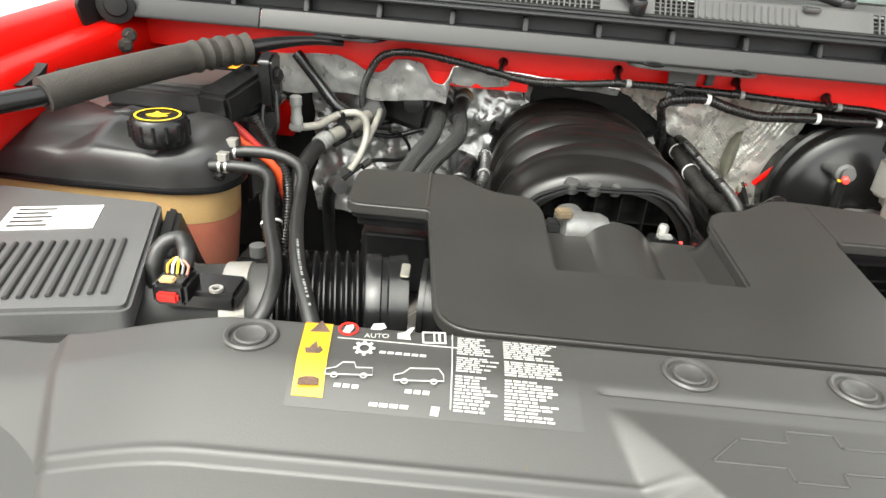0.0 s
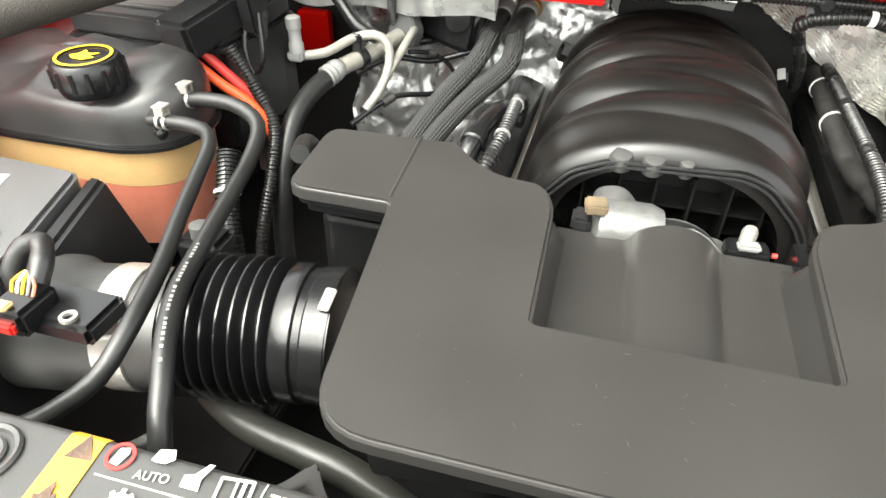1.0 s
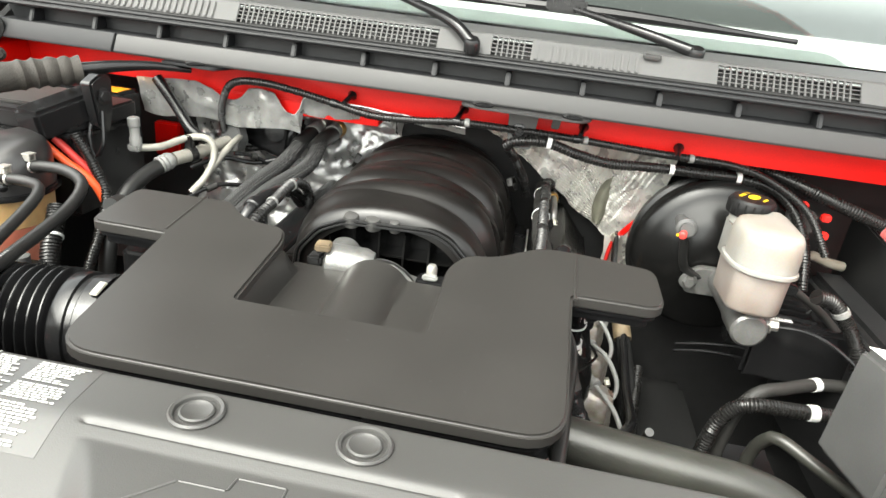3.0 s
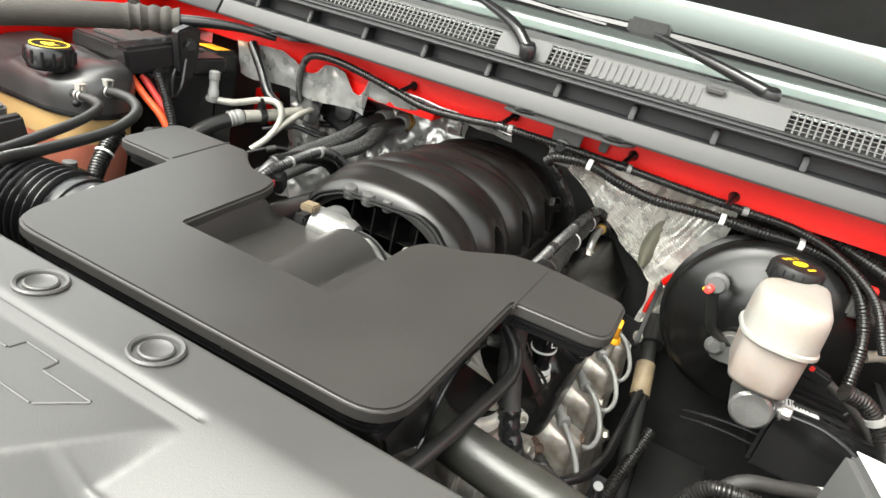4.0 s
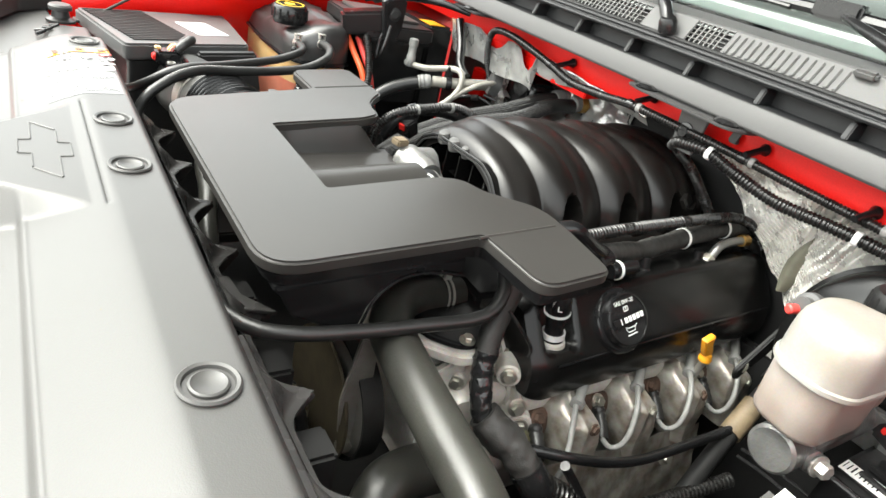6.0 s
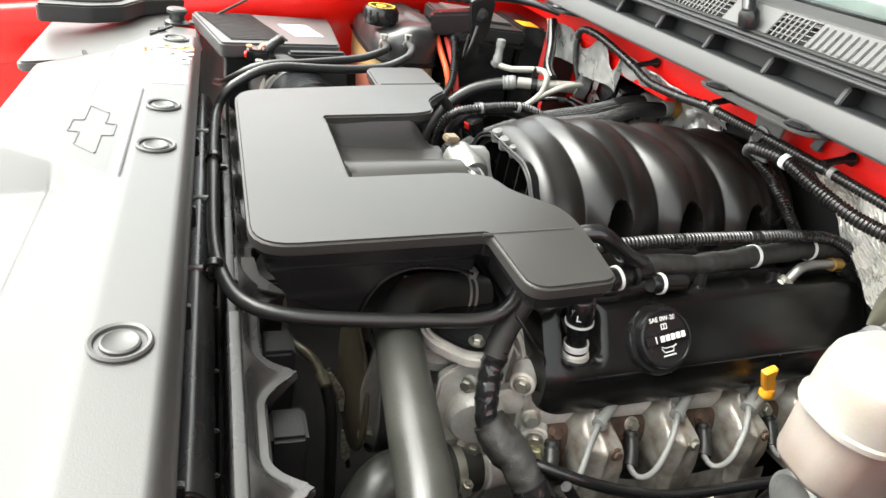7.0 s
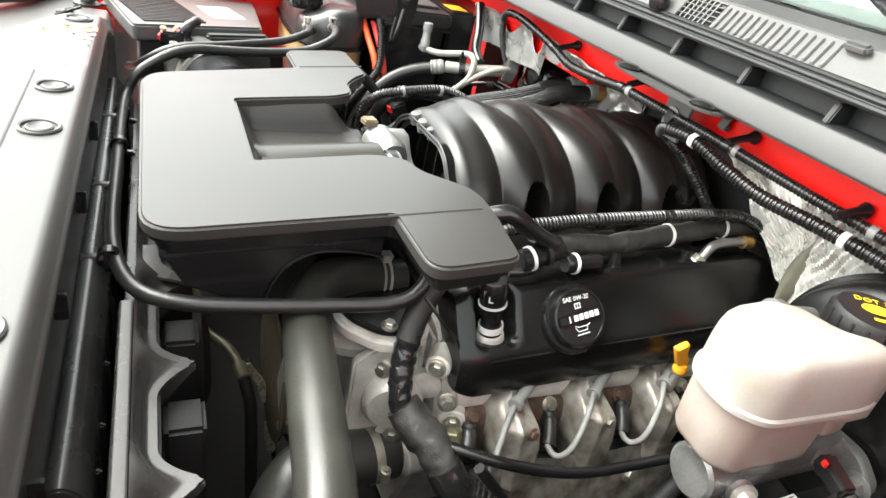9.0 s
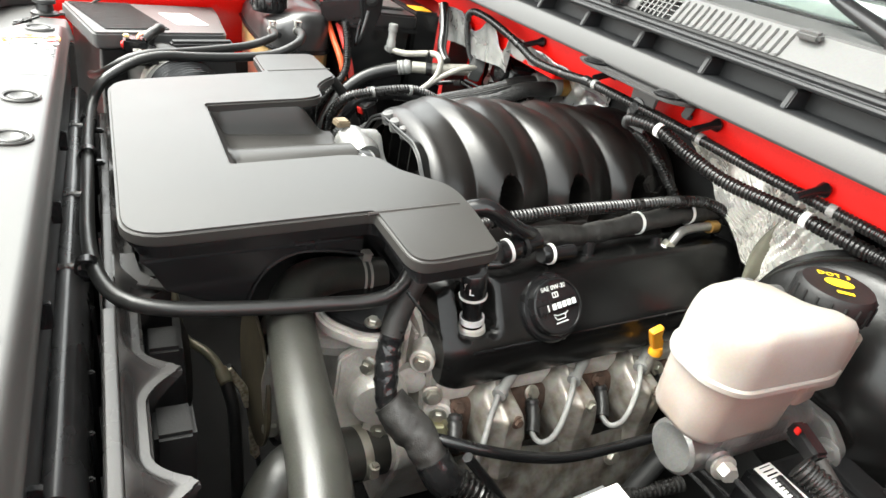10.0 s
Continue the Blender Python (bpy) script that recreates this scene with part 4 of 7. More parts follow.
def throttle():
    t = thing("throttle_body", (-0.01, 0.41, 0.95), "cast aluminium throttle body with a bright motor housing", "throttle body")
    part("housing", prism(rounded([(-0.072, 0.955), (-0.072, 1.060), (-0.045, 1.066), (-0.020, 1.038), (0.062, 1.020), (0.066, 0.955)], 0.012), 0.398, 0.434, "y", 0.005), ALU, t)
    part("motor", lathe([(0.0, -0.002), (0.018, 0), (0.0245, 0.004), (0.0255, 0.052), (0.0215, 0.063), (0.0, 0.065)], (-0.070, 0.394, 1.042), (1, 0.12, -0.08), 28), ALU, t)
    part("connector", moved(block(-0.010, 0.010, -0.010, 0.010, 0, 0.010, 0.002), pose(-0.068, 0.380, 1.063, 0, 0, 8)), TAN, t, "tan connector")
    part("plug", block(-0.088, -0.07, 0.374, 0.400, 1.040, 1.054, 0.003), MATTE, t)
    part("throat", ring((0.004, 0.392, 1.0), (0, 1, 0), 0.046, 0.053, 0.012, 32), ALU, t)
    part("arm", tube([(-0.02, 0.388, 1.036), (0.02, 0.388, 1.050), (0.055, 0.390, 1.022)], 0.005, 8), ALU, t)
    s = thing("map_sensor", (0.07, 0.40, 1.03), "small black sensor with a grey top", "sensor")
    part("body", block(0.052, 0.090, 0.388, 0.412, 1.024, 1.040, 0.003), SATIN, s)
    part("top", moved(block(-0.010, 0.010, -0.006, 0.006, 0, 0.006, 0.002), pose(0.070, 0.392, 1.0405, 0, 0, 4)), WIRE, s)
    part("stem", lathe([(0.007, 0), (0.007, 0.012), (0.005, 0.016), (0, 0.016)], (0.070, 0.404, 1.040)), STEEL, s)
    part("tip", lathe([(0.0025, 0), (0.0025, 0.004), (0, 0.005)], (0.093, 0.398, 1.034), (1, 0, 0), 10), PINK, s)


throttle()


# ---- air filter and its hose ----
def air_filter():
    a = thing("air_filter_housing", (-0.57, 0.15, 0.90), "dark grey plastic air filter housing with a ribbed lid", "air filter box")
    m = pose(-0.549, 0.296, 0, 0, 0, -72)
    # local x runs forward along the inner edge, local y across to it
    lid = rounded([(0.0, 0.0), (0.240, 0.0), (0.222, -0.235), (-0.082, -0.225), (-0.066, -0.175)], 0.012)
    part("lid", moved(prism(lid, 1.040, 1.068, "z", 0.004, 2, 60), m), LIDGREY, a)
    part("base", moved(prism(rounded([(0.012, -0.012), (0.228, -0.012), (0.210, -0.225), (-0.06, -0.215), (-0.05, -0.175)], 0.012), 0.90, 1.0395, "z", 0.004, 2, 60), m), PLASTIC, a)
    part("side_wall", moved(prism([(-0.02, 0.90), (-0.02, 1.0395), (0.002, 1.0395), (0.004, 1.060), (0.018, 1.056), (0.052, 0.95), (0.052, 0.90)], -0.006, 0.115, "x", 0.004), m), PLASTIC, a, "black sloping side")
    r0 = block(0.102, 0.214, -0.0022, 0.0022, 1.0675, 1.0708, 0.0008)
    first = part("rib", moved(r0, m @ Matrix.Translation((0, -0.024, 0))), FLANGE, a)
    d = m.to_3x3() @ Vector((0, -1, 0))
    for i in range(1, 19):
        o = first.copy()
        scene.collection.objects.link(o)
        o.location += d * 0.0108 * i
    part("clip_bolt", moved(lathe([(0.006, 0), (0.006, 0.008), (0, 0.009)], (0.06, 0.0005, 1.0), (0, 1, 0), 14), m), STEEL, a)
    lb = part("printed_label", moved(block(0.008, 0.070, -0.150, -0.060, 1.0682, 1.0690, 0.0), m), WHITE, a, "white paper label")
    for k in range(5):
        part("printed_bar", moved(block(0.014 + 0.011 * k, 0.019 + 0.011 * k, -0.142, -0.105 - 0.006 * (k % 2), 1.0690, 1.0693, 0.0), m), COVER, lb)
    t = thing("air_meter_tube", (-0.45, 0.17, 0.95), "black air meter tube with a sensor plug and a bright ring imitating glare", "intake tube")
    part("pipe", lathe([(0.058, 0), (0.058, 0.05), (0.052, 0.06), (0.052, 0.145)], (-0.528, 0.172, 0.993), (1, 0.16, 0.03), 36), COVER, t)
    # steel-coloured ring that imitates the glare across the tube's upper side
    part("band", lathe([(0.0525, 0), (0.054, 0.001), (0.054, 0.025), (0.0525, 0.026)], (-0.436, 0.1865, 0.996), (1, 0.16, 0.03), 36), STEEL, t, "bright ring standing in for glare on the tube")
    s = part("sensor", block(-0.475, -0.405, 0.125, 0.168, 1.035, 1.054, 0.004), SATIN, t)
    part("plug", block(-0.478, -0.446, 0.112, 0.150, 1.044, 1.068, 0.004), SATIN, s)
    part("lock_tab", block(-0.472, -0.452, 0.108, 0.114, 1.050, 1.060, 0.002), REDPLASTIC, s, "red lock tab")
    part("screw", ring((-0.425, 0.132, 1.0545), (0, 0, 1), 0.004, 0.0065, 0.003, 18), STEEL, s)
    for k in range(5):
        part("wire", tube([(-0.470 + 0.004 * k, 0.132, 1.064), (-0.472 + 0.005 * k, 0.138, 1.074), (-0.468 + 0.001 * k, 0.148, 1.077)], 0.0013, 6), (ORANGE, WHITE, YELLOW, WIRE, COOLANT)[k], s)
    part("cable", rumple(tube([(-0.460, 0.146, 1.068), (-0.463, 0.160, 1.080), (-0.474, 0.172, 1.085), (-0.488, 0.168, 1.080), (-0.495, 0.158, 1.064), (-0.494, 0.152, 1.040)], 0.0082, 16, 0.003), 0.0008, 90), RUBBER, s)
    part("cream_tab", block(-0.470, -0.456, 0.112, 0.122, 1.0682, 1.0725, 0.0015), CREAM, s, "cream lock tab")


air_filter()


def bellows():
    h = thing("intake_hose", (-0.32, 0.19, 0.94), "black rubber bellows hose between tube and intake box", "intake hose")
    n, seg, prof, pitch = 8, 40, [], 0.0112
    for i in range(n):
        x = i * pitch
        prof += [(0.0490, x), (0.0500, x + 0.0012), (0.0600, x + 0.0028), (0.0622, x + 0.0042), (0.0622, x + 0.0056), (0.0600, x + 0.0070), (0.0500, x + 0.0088), (0.0490, x + 0.0100)]
    part("bellows", lathe([(0.047, -0.004)] + prof + [(0.049, n * pitch)], (-0.386, 0.203, 0.998), (1, 0.16, 0.02), seg), SATIN, h, sharp=50)
    part("collar", lathe([(0.050, 0), (0.0575, 0.001), (0.0590, 0.003), (0.0590, 0.017), (0.0560, 0.0185), (0.0555, 0.024), (0.0575, 0.026), (0.0575, 0.046)], (-0.297, 0.217, 1.000), (1, 0.12, 0), seg), SATIN, h)
    part("clamp", ring((-0.262, 0.2215, 1.0), (1, 0.1, 0), 0.0578, 0.0588, 0.010, seg), SATIN, h)
    part("clamp_buckle", moved(block(-0.0045, 0.0045, -0.010, 0.010, 0, 0.003, 0.001), pose(-0.253, 0.203, 1.0560, 17, 0, 0)), BOLT, h, "bright clamp buckle")


bellows()


# ---- coolant tank and its hoses ----
def coolant_tank():
    c = thing("coolant_reservoir", (-0.64, 0.41, 0.92), "black and translucent coolant tank half full of pink coolant", "coolant tank")

    def body(z0, z1, grow0, grow1, lumps, top):
        out = [(-0.865, 0.372), (-0.70, 0.362), (-0.56, 0.364), (-0.516, 0.384), (-0.500, 0.43), (-0.515, 0.485), (-0.58, 0.515), (-0.72, 0.515), (-0.865, 0.52)]
        poly = rounded(out, 0.035, 4)
        cx, cy = -0.65, 0.437
        bm = bmesh.new()
        loops = []
        n = 14
        for k in range(n + 1):
            t = k / n
            g = grow0 + (grow1 - grow0) * t
            if top:
                g = 1.0 - 0.24 * t ** 3.2
            z = z0 + (z1 - z0) * (t if not top else math.sin(t * math.pi / 2))
            loops.append([bm.verts.new((cx + (p.x - cx) * g, cy + (p.y - cy) * g, z)) for p in poly])
        for a, b in zip(loops, loops[1:]):
            for i in range(len(poly)):
                bm.faces.new((a[i], a[(i + 1) % len(poly)], b[(i + 1) % len(poly)], b[i]))
        if top:
            prev = loops[-1]
            for g, zz in ((0.5, z1 + 0.002), (0.33, z1 + 0.003), (0.15, z1 + 0.003)):
                nxt = [bm.verts.new((cx + (p.x - cx) * g, cy + (p.y - cy) * g, zz)) for p in poly]
                for i in range(len(poly)):
                    bm.faces.new((prev[i], prev[(i + 1) % len(poly)], nxt[(i + 1) % len(poly)], nxt[i]))
                prev = nxt
            bm.faces.new(prev)
            for v in bm.verts:
                w = 1 - (v.co.z - z0) / (z1 - z0)
                v.co.z -= lumps * 0.8 * (1 - w * 0.8) * (0.5 + 0.5 * math.cos(v.co.x * 62)) * smoothstep(-0.56, -0.60, v.co.x)
                v.co.z -= 0.022 * smoothstep(0.45, 0.362, v.co.y) * (1 - w)
        else:
            bm.faces.new(loops[0][::-1])
            bm.faces.new(loops[-1])
        return bm

    part("upper_shell", body(1.058, 1.128, 1, 1, 0.016, True), TANKBLACK, c, "glossy black lumpy upper half", sharp=80)
    flange = rounded([(-0.87, 0.367), (-0.70, 0.356), (-0.558, 0.359), (-0.510, 0.381), (-0.494, 0.43), (-0.510, 0.49), (-0.58, 0.52), (-0.72, 0.52), (-0.87, 0.525)], 0.035, 4)
    part("seam_flange", prism(flange, 1.050, 1.0575, "z", 0.002), SATIN, c)
    part("lower_tank", body(1.006, 1.0495, 0.955, 0.965, 0, False), CREAM, c, "translucent cream plastic above the fluid", sharp=60)
    part("coolant_fill", body(0.925, 1.0055, 0.90, 0.955, 0, False), COOLANT, c, "pink coolant seen through the tank wall", sharp=60)
    cap = part("cap", lathe([(0.031, 0), (0.033, 0.006), (0.034, 0.012), (0.034, 0.030), (0.031, 0.034), (0.0, 0.035)], (-0.583, 0.380, 1.113), (0, -0.04, 1), 30), SATIN, c, "black screw cap")
    for k in range(14):
        a = 2 * math.pi * k / 14
        part("grip", tube([(-0.583 + 0.034 * math.cos(a), 0.380 + 0.034 * math.sin(a), 1.121), (-0.583 + 0.034 * math.cos(a), 0.379 + 0.034 * math.sin(a), 1.141)], 0.0025, 6, smooth=False), SATIN, cap)
    m = facing((-0.583, 0.3785, 1.1485), (0, -0.04, 1), (0, 1, 0))
    part("cap_print", moved(join(ring((0, 0, 0), (0, 0, 1), 0.0245, 0.0275, 0.0004), prism(rounded([(-0.014, -0.004), (-0.006, -0.010), (0.006, -0.011), (0.015, -0.003), (0.007, 0.000), (0.013, 0.009), (0.002, 0.005), (-0.006, 0.012), (-0.007, 0.002)], 0.002), 0, 0.0004)), m), YELLOW, cap, "yellow printed sign")
    for y, z in ((0.383, 1.083), (0.430, 1.088)):
        part("spout", tube([(-0.520, y - 0.001, z), (-0.495, y, z + 0.003)], 0.006, 12), SATIN, c)
    part("drain_boss", lathe([(0.006, 0), (0.006, 0.008), (0.003, 0.010), (0, 0.010)], (-0.512, 0.372, 1.078), (1, -0.6, 0.1), 14), SATIN, c)


coolant_tank()


def spring_clamp(parent, p, axis, r):
    q = facing(p, axis, (0, 0, 1))
    bm = join(ring((0, 0, -0.005), (0, 0, 1), r, r + 0.0014, 0.003), ring((0, 0, 0.003), (0, 0, 1), r, r + 0.0014, 0.003),
              block(-0.006, -0.003, r, r + 0.010, -0.005, 0.006, 0.0006), block(0.003, 0.006, r, r + 0.010, -0.005, 0.006, 0.0006), block(-0.007, 0.007, r + 0.009, r + 0.011, -0.006, 0.007, 0.0006), block(-0.001, 0.001, -r - 0.0014, -r, -0.005, 0.006, 0.0))
    part("clamp", moved(bm, q), STEEL, parent, "bright spring clamp")


def small_hose(pts, r, label, clamps=(), material=RUBBER, name="coolant_hose", group="hoses in the engine bay"):
    h = thing(name, pts[0], label, "hose", group)
    part("hose", tube(pts, r, 14), material, h)
    for p, ax in clamps:
        spring_clamp(h, p, ax, r)
    return h


LOOP = [(-0.520, 0.374, 1.090), (-0.490, 0.371, 1.093), (-0.455, 0.366, 1.093), (-0.437, 0.348, 1.088), (-0.428, 0.310, 1.077), (-0.410, 0.253, 1.071), (-0.389, 0.198, 1.068), (-0.374, 0.150, 1.066), (-0.371, 0.118, 1.057), (-0.378, 0.098, 1.042), (-0.398, 0.083, 1.026), (-0.425, 0.070, 1.010), (-0.460, 0.060, 1.000)]
small_hose(LOOP, 0.0072, "thin black coolant hose from the tank to the radiator", [((-0.503, 0.372, 1.0915), (1, 0, 0))])
LOOP2 = [(-0.525, 0.422, 1.092), (-0.490, 0.421, 1.097), (-0.450, 0.416, 1.099), (-0.420, 0.404, 1.094), (-0.406, 0.386, 1.086), (-0.400, 0.350, 1.072), (-0.389, 0.290, 1.066), (-0.372, 0.222, 1.066), (-0.355, 0.165, 1.068), (-0.340, 0.128, 1.062), (-0.326, 0.098, 1.048), (-0.316, 0.075, 1.030), (-0.30, 0.060, 1.0), (-0.20, 0.055, 0.988), (-0.05, 0.055, 0.985), (0.08, 0.056, 0.985), (0.16, 0.064, 0.987), (0.212, 0.084, 0.988), (0.236, 0.125, 0.988), (0.246, 0.19, 0.987), (0.252, 0.26, 0.987), (0.258, 0.320, 0.989), (0.258, 0.348, 0.998), (0.247, 0.366, 1.015), (0.228, 0.374, 1.03)]
lp = small_hose(LOOP2, 0.0078, "long thin black hose looping along the radiator to the engine", [((-0.508, 0.4215, 1.0945), (1, 0, 0))])
# worn white print along the top of the hose
line = [p for p in curve(LOOP2, 0.004) if 0.105 < p.y < 0.225 and p.x < 0]
for k in range(1, len(line) - 1):
    if k % 7 == 6:
        continue
    along = (line[k + 1] - line[k - 1]).normalized()
    up_side = Vector((0.25, -0.35, 1.0))
    up_side = (up_side - along * up_side.dot(along)).normalized()
    part("printed_mark", moved(block(-0.0012, 0.0012, -0.0014, 0.0014 - 0.0008 * (k % 2), 0.0, 0.0003, 0.0), facing(line[k] + up_side * 0.0077, up_side, along)), WIRE, lp)
small_hose([(-0.395, 0.225, 0.88), (-0.375, 0.194, 0.922), (-0.345, 0.176, 0.928), (-0.313, 0.164, 0.929), (-0.268, 0.156, 0.928), (-0.224, 0.151, 0.922), (-0.159, 0.138, 0.90), (-0.10, 0.13, 0.86)], 0.014, "stout black hose passing under the bellows to the radiator", material=HOSE, name="radiator_hose")
for x in (-0.26, -0.14, 0.15):
    part("hose_clip", join(ring((x - 0.006, 0.0555, 0.988), (1, 0, 0), 0.0085, 0.0115, 0.012, 18), block(x - 0.005, x + 0.005, 0.050, 0.075, 0.972, 0.979, 0.002)), SATIN, lp)
for x in (0.145, -0.02, -0.25):
    part("standoff", tube([(x, 0.030, 0.985), (x, 0.05, 0.985)], 0.005, 8), SATIN, lp)


# ---- power box, cables, sleeve ----
def fuse_box():
    f = thing("fuse_box", (-0.585, 0.55, 0.95), "black fuse box with a grey lid behind the coolant tank", "fuse box")
    part("base", block(-0.71, -0.520, 0.520, 0.665, 0.98, 1.118, 0.006), SATIN, f)
    lid = part("lid", prism(rounded([(-0.72, 0.510), (-0.575, 0.508), (-0.520, 0.520), (-0.505, 0.60), (-0.510, 0.675), (-0.72, 0.675)], 0.008), 1.118, 1.146, "z", 0.004, 2, 60), PLASTIC, f)
    part("lid_rim", prism(rounded([(-0.724, 0.504), (-0.575, 0.502), (-0.514, 0.515), (-0.500, 0.60), (-0.505, 0.68), (-0.724, 0.68)], 0.008), 1.110, 1.1175, "z", 0.002, 2, 60), SATIN, f)
    part("lid_panel", prism(rounded([(-0.70, 0.535), (-0.59, 0.535), (-0.55, 0.60), (-0.55, 0.66), (-0.70, 0.66)], 0.006), 1.1462, 1.152, "z", 0.002, 2, 60), COVER, lid, "grey raised field")
    part("latch", block(-0.545, -0.505, 0.560, 0.585, 1.1462, 1.160, 0.003), SATIN, lid)
    part("white_sticker", moved(block(-0.012, 0.012, -0.0005, 0, -0.010, 0.010, 0), pose(-0.556, 0.5115, 1.132, 0, 0, 4)), WHITE, lid)
    part("cable_cover", moved(block(-0.026, 0.026, -0.06, 0.06, -0.022, 0.022, 0.006), pose(-0.538, 0.535, 1.146, 12, 0, -16)), SATIN, f)
    part("side_bracket", prism(rounded([(0.548, 1.125), (0.535, 1.195), (0.560, 1.205), (0.586, 1.20), (0.584, 1.15), (0.572, 1.112)], 0.006), -0.508, -0.488, "x", 0.004), SATIN, f)
    part("bracket_bolt", hexbolt((-0.4875, 0.560, 1.172), (1, -0.3, 0.1), 0.009, 0.008), MATTE, f)
    part("strap_loop", tube([(-0.502, 0.556, 1.150), (-0.506, 0.545, 1.11), (-0.496, 0.540, 1.080), (-0.484, 0.545, 1.10), (-0.488, 0.556, 1.150)], 0.0035, 8), SATIN, f)
    b = thing("battery", (-0.56, 0.70, 0.95), "black battery with an orange label behind the fuse box", "battery")
    part("case", block(-0.72, -0.545, 0.684, 0.744, 0.95, 1.150, 0.006), SATIN, b)
    part("label", block(-0.605, -0.552, 0.6865, 0.725, 1.1502, 1.1514, 0.0), ORANGE, b, "orange and white label")


fuse_box()
for dy, material, label in ((0.0, CABLE, "orange-red battery cable below the fuse box"), (0.020, PINK, "pink-red battery cable below the fuse box")):
    c = thing("battery_cable", (-0.47 - dy * 0.6, 0.52 + dy, 0.95), label, "cable", "battery cables")
    part("cable", tube([(-0.550 + dy * 0.3, 0.494 + dy, 1.110), (-0.522 + dy * 0.2, 0.500 + dy, 1.083), (-0.476 - dy * 0.5, 0.508 + dy, 1.044), (-0.458 - dy * 0.5, 0.52 + dy, 0.97)], 0.0062, 12), material, c)
    part("cable_end", tube([(-0.560 + dy * 0.3, 0.490 + dy, 1.122), (-0.549 + dy * 0.3, 0.4945 + dy, 1.109)], 0.0075, 12), SATIN, c, "black crimp sleeve")


def conduit(name, pts, r, label, wave=0.16, pitch=0.0046, bands=(), material=None, group="wiring conduits", seg=12):
    h = thing(name, pts[0], label, "wiring harness", group)
    part("conduit", tube(pts, r, seg, 0.012, wave, pitch), material or CONDUIT, h)
    for p, ax, w, mt in bands:
        part("tape_band", lathe([(r * 1.0, -w / 3), (r * 1.09, -w / 3), (r * 1.09, w / 3), (r * 1.0, w / 3)], p, ax, 18), mt, h)
    return h


conduit("wiring_conduit", [(-0.510, 0.518, 1.12), (-0.487, 0.520, 1.075), (-0.462, 0.510, 1.03), (-0.452, 0.47, 0.98), (-0.452, 0.43, 0.92), (-0.45, 0.40, 0.84), (-0.45, 0.38, 0.76)], 0.008, "thin black corrugated conduit beside the red cables")
conduit("wiring_conduit", [(-0.455, 0.40, 1.05), (-0.440, 0.36, 1.01), (-0.425, 0.33, 0.96), (-0.42, 0.31, 0.89), (-0.415, 0.30, 0.80), (-0.41, 0.30, 0.75)], 0.013, "stout black corrugated conduit with a white tie", bands=[((-0.4435, 0.369, 1.02), (0.3, -0.7, -0.7), 0.005, WHITE)])

sl = thing("harness_sleeve", (-0.62, 0.46, 1.17), "grey foam sleeved harness running from the fender to the cowl", "harness", "wiring conduits")
part("sleeve", tube([(-0.708, 0.355, 1.166), (-0.675, 0.405, 1.176), (-0.625, 0.475, 1.188), (-0.575, 0.540, 1.198), (-0.535, 0.580, 1.203)], 0.0212, 18, 0.006, swell=lambda t: 1 + (0.10 * math.sin(t * 90) * smoothstep(0.62, 0.75, t))), SLEEVE, sl)
part("inner_cable", tube([(-0.84, 0.20, 1.150), (-0.77, 0.28, 1.157), (-0.706, 0.358, 1.166)], 0.0125, 14), SATIN, sl)
part("taped_tail", tube([(-0.540, 0.575, 1.203), (-0.50, 0.61, 1.210), (-0.455, 0.65, 1.212), (-0.415, 0.69, 1.206)], 0.0115, 12, swell=lambda t: 1 - 0.55 * t), SATIN, sl)


# ---- hinge on the fender, rod ----
def hinge():
    h = thing("spring_hinge", (-0.79, 0.68, 1.18), "dark steel hood hinge with a round spring hub", "hinge")
    part("hub", lathe([(0.026, 0), (0.028, 0.004), (0.028, 0.012), (0.018, 0.014), (0.016, 0.020), (0.0, 0.022)], (-0.776, 0.672, 1.236), (0.5, -0.85, 0.1), 28), MATTE, h)
    part("plate", prism(rounded([(0.62, 1.20), (0.60, 1.245), (0.68, 1.275), (0.78, 1.27), (0.80, 1.20)], 0.012), -0.802, -0.796, "x", 0.001), MATTE, h)
    part("link", tube([(-0.78, 0.70, 1.235), (-0.785, 0.80, 1.29), (-0.785, 0.92, 1.36)], 0.011, 8), MATTE, h)
    for y, z in ((0.668, 1.192), (0.652, 1.178)):
        part("bolt", hexbolt((-0.757, y, z), (0.7, -0.7, 0), 0.008, 0.008), SLEEVE, h)


hinge()


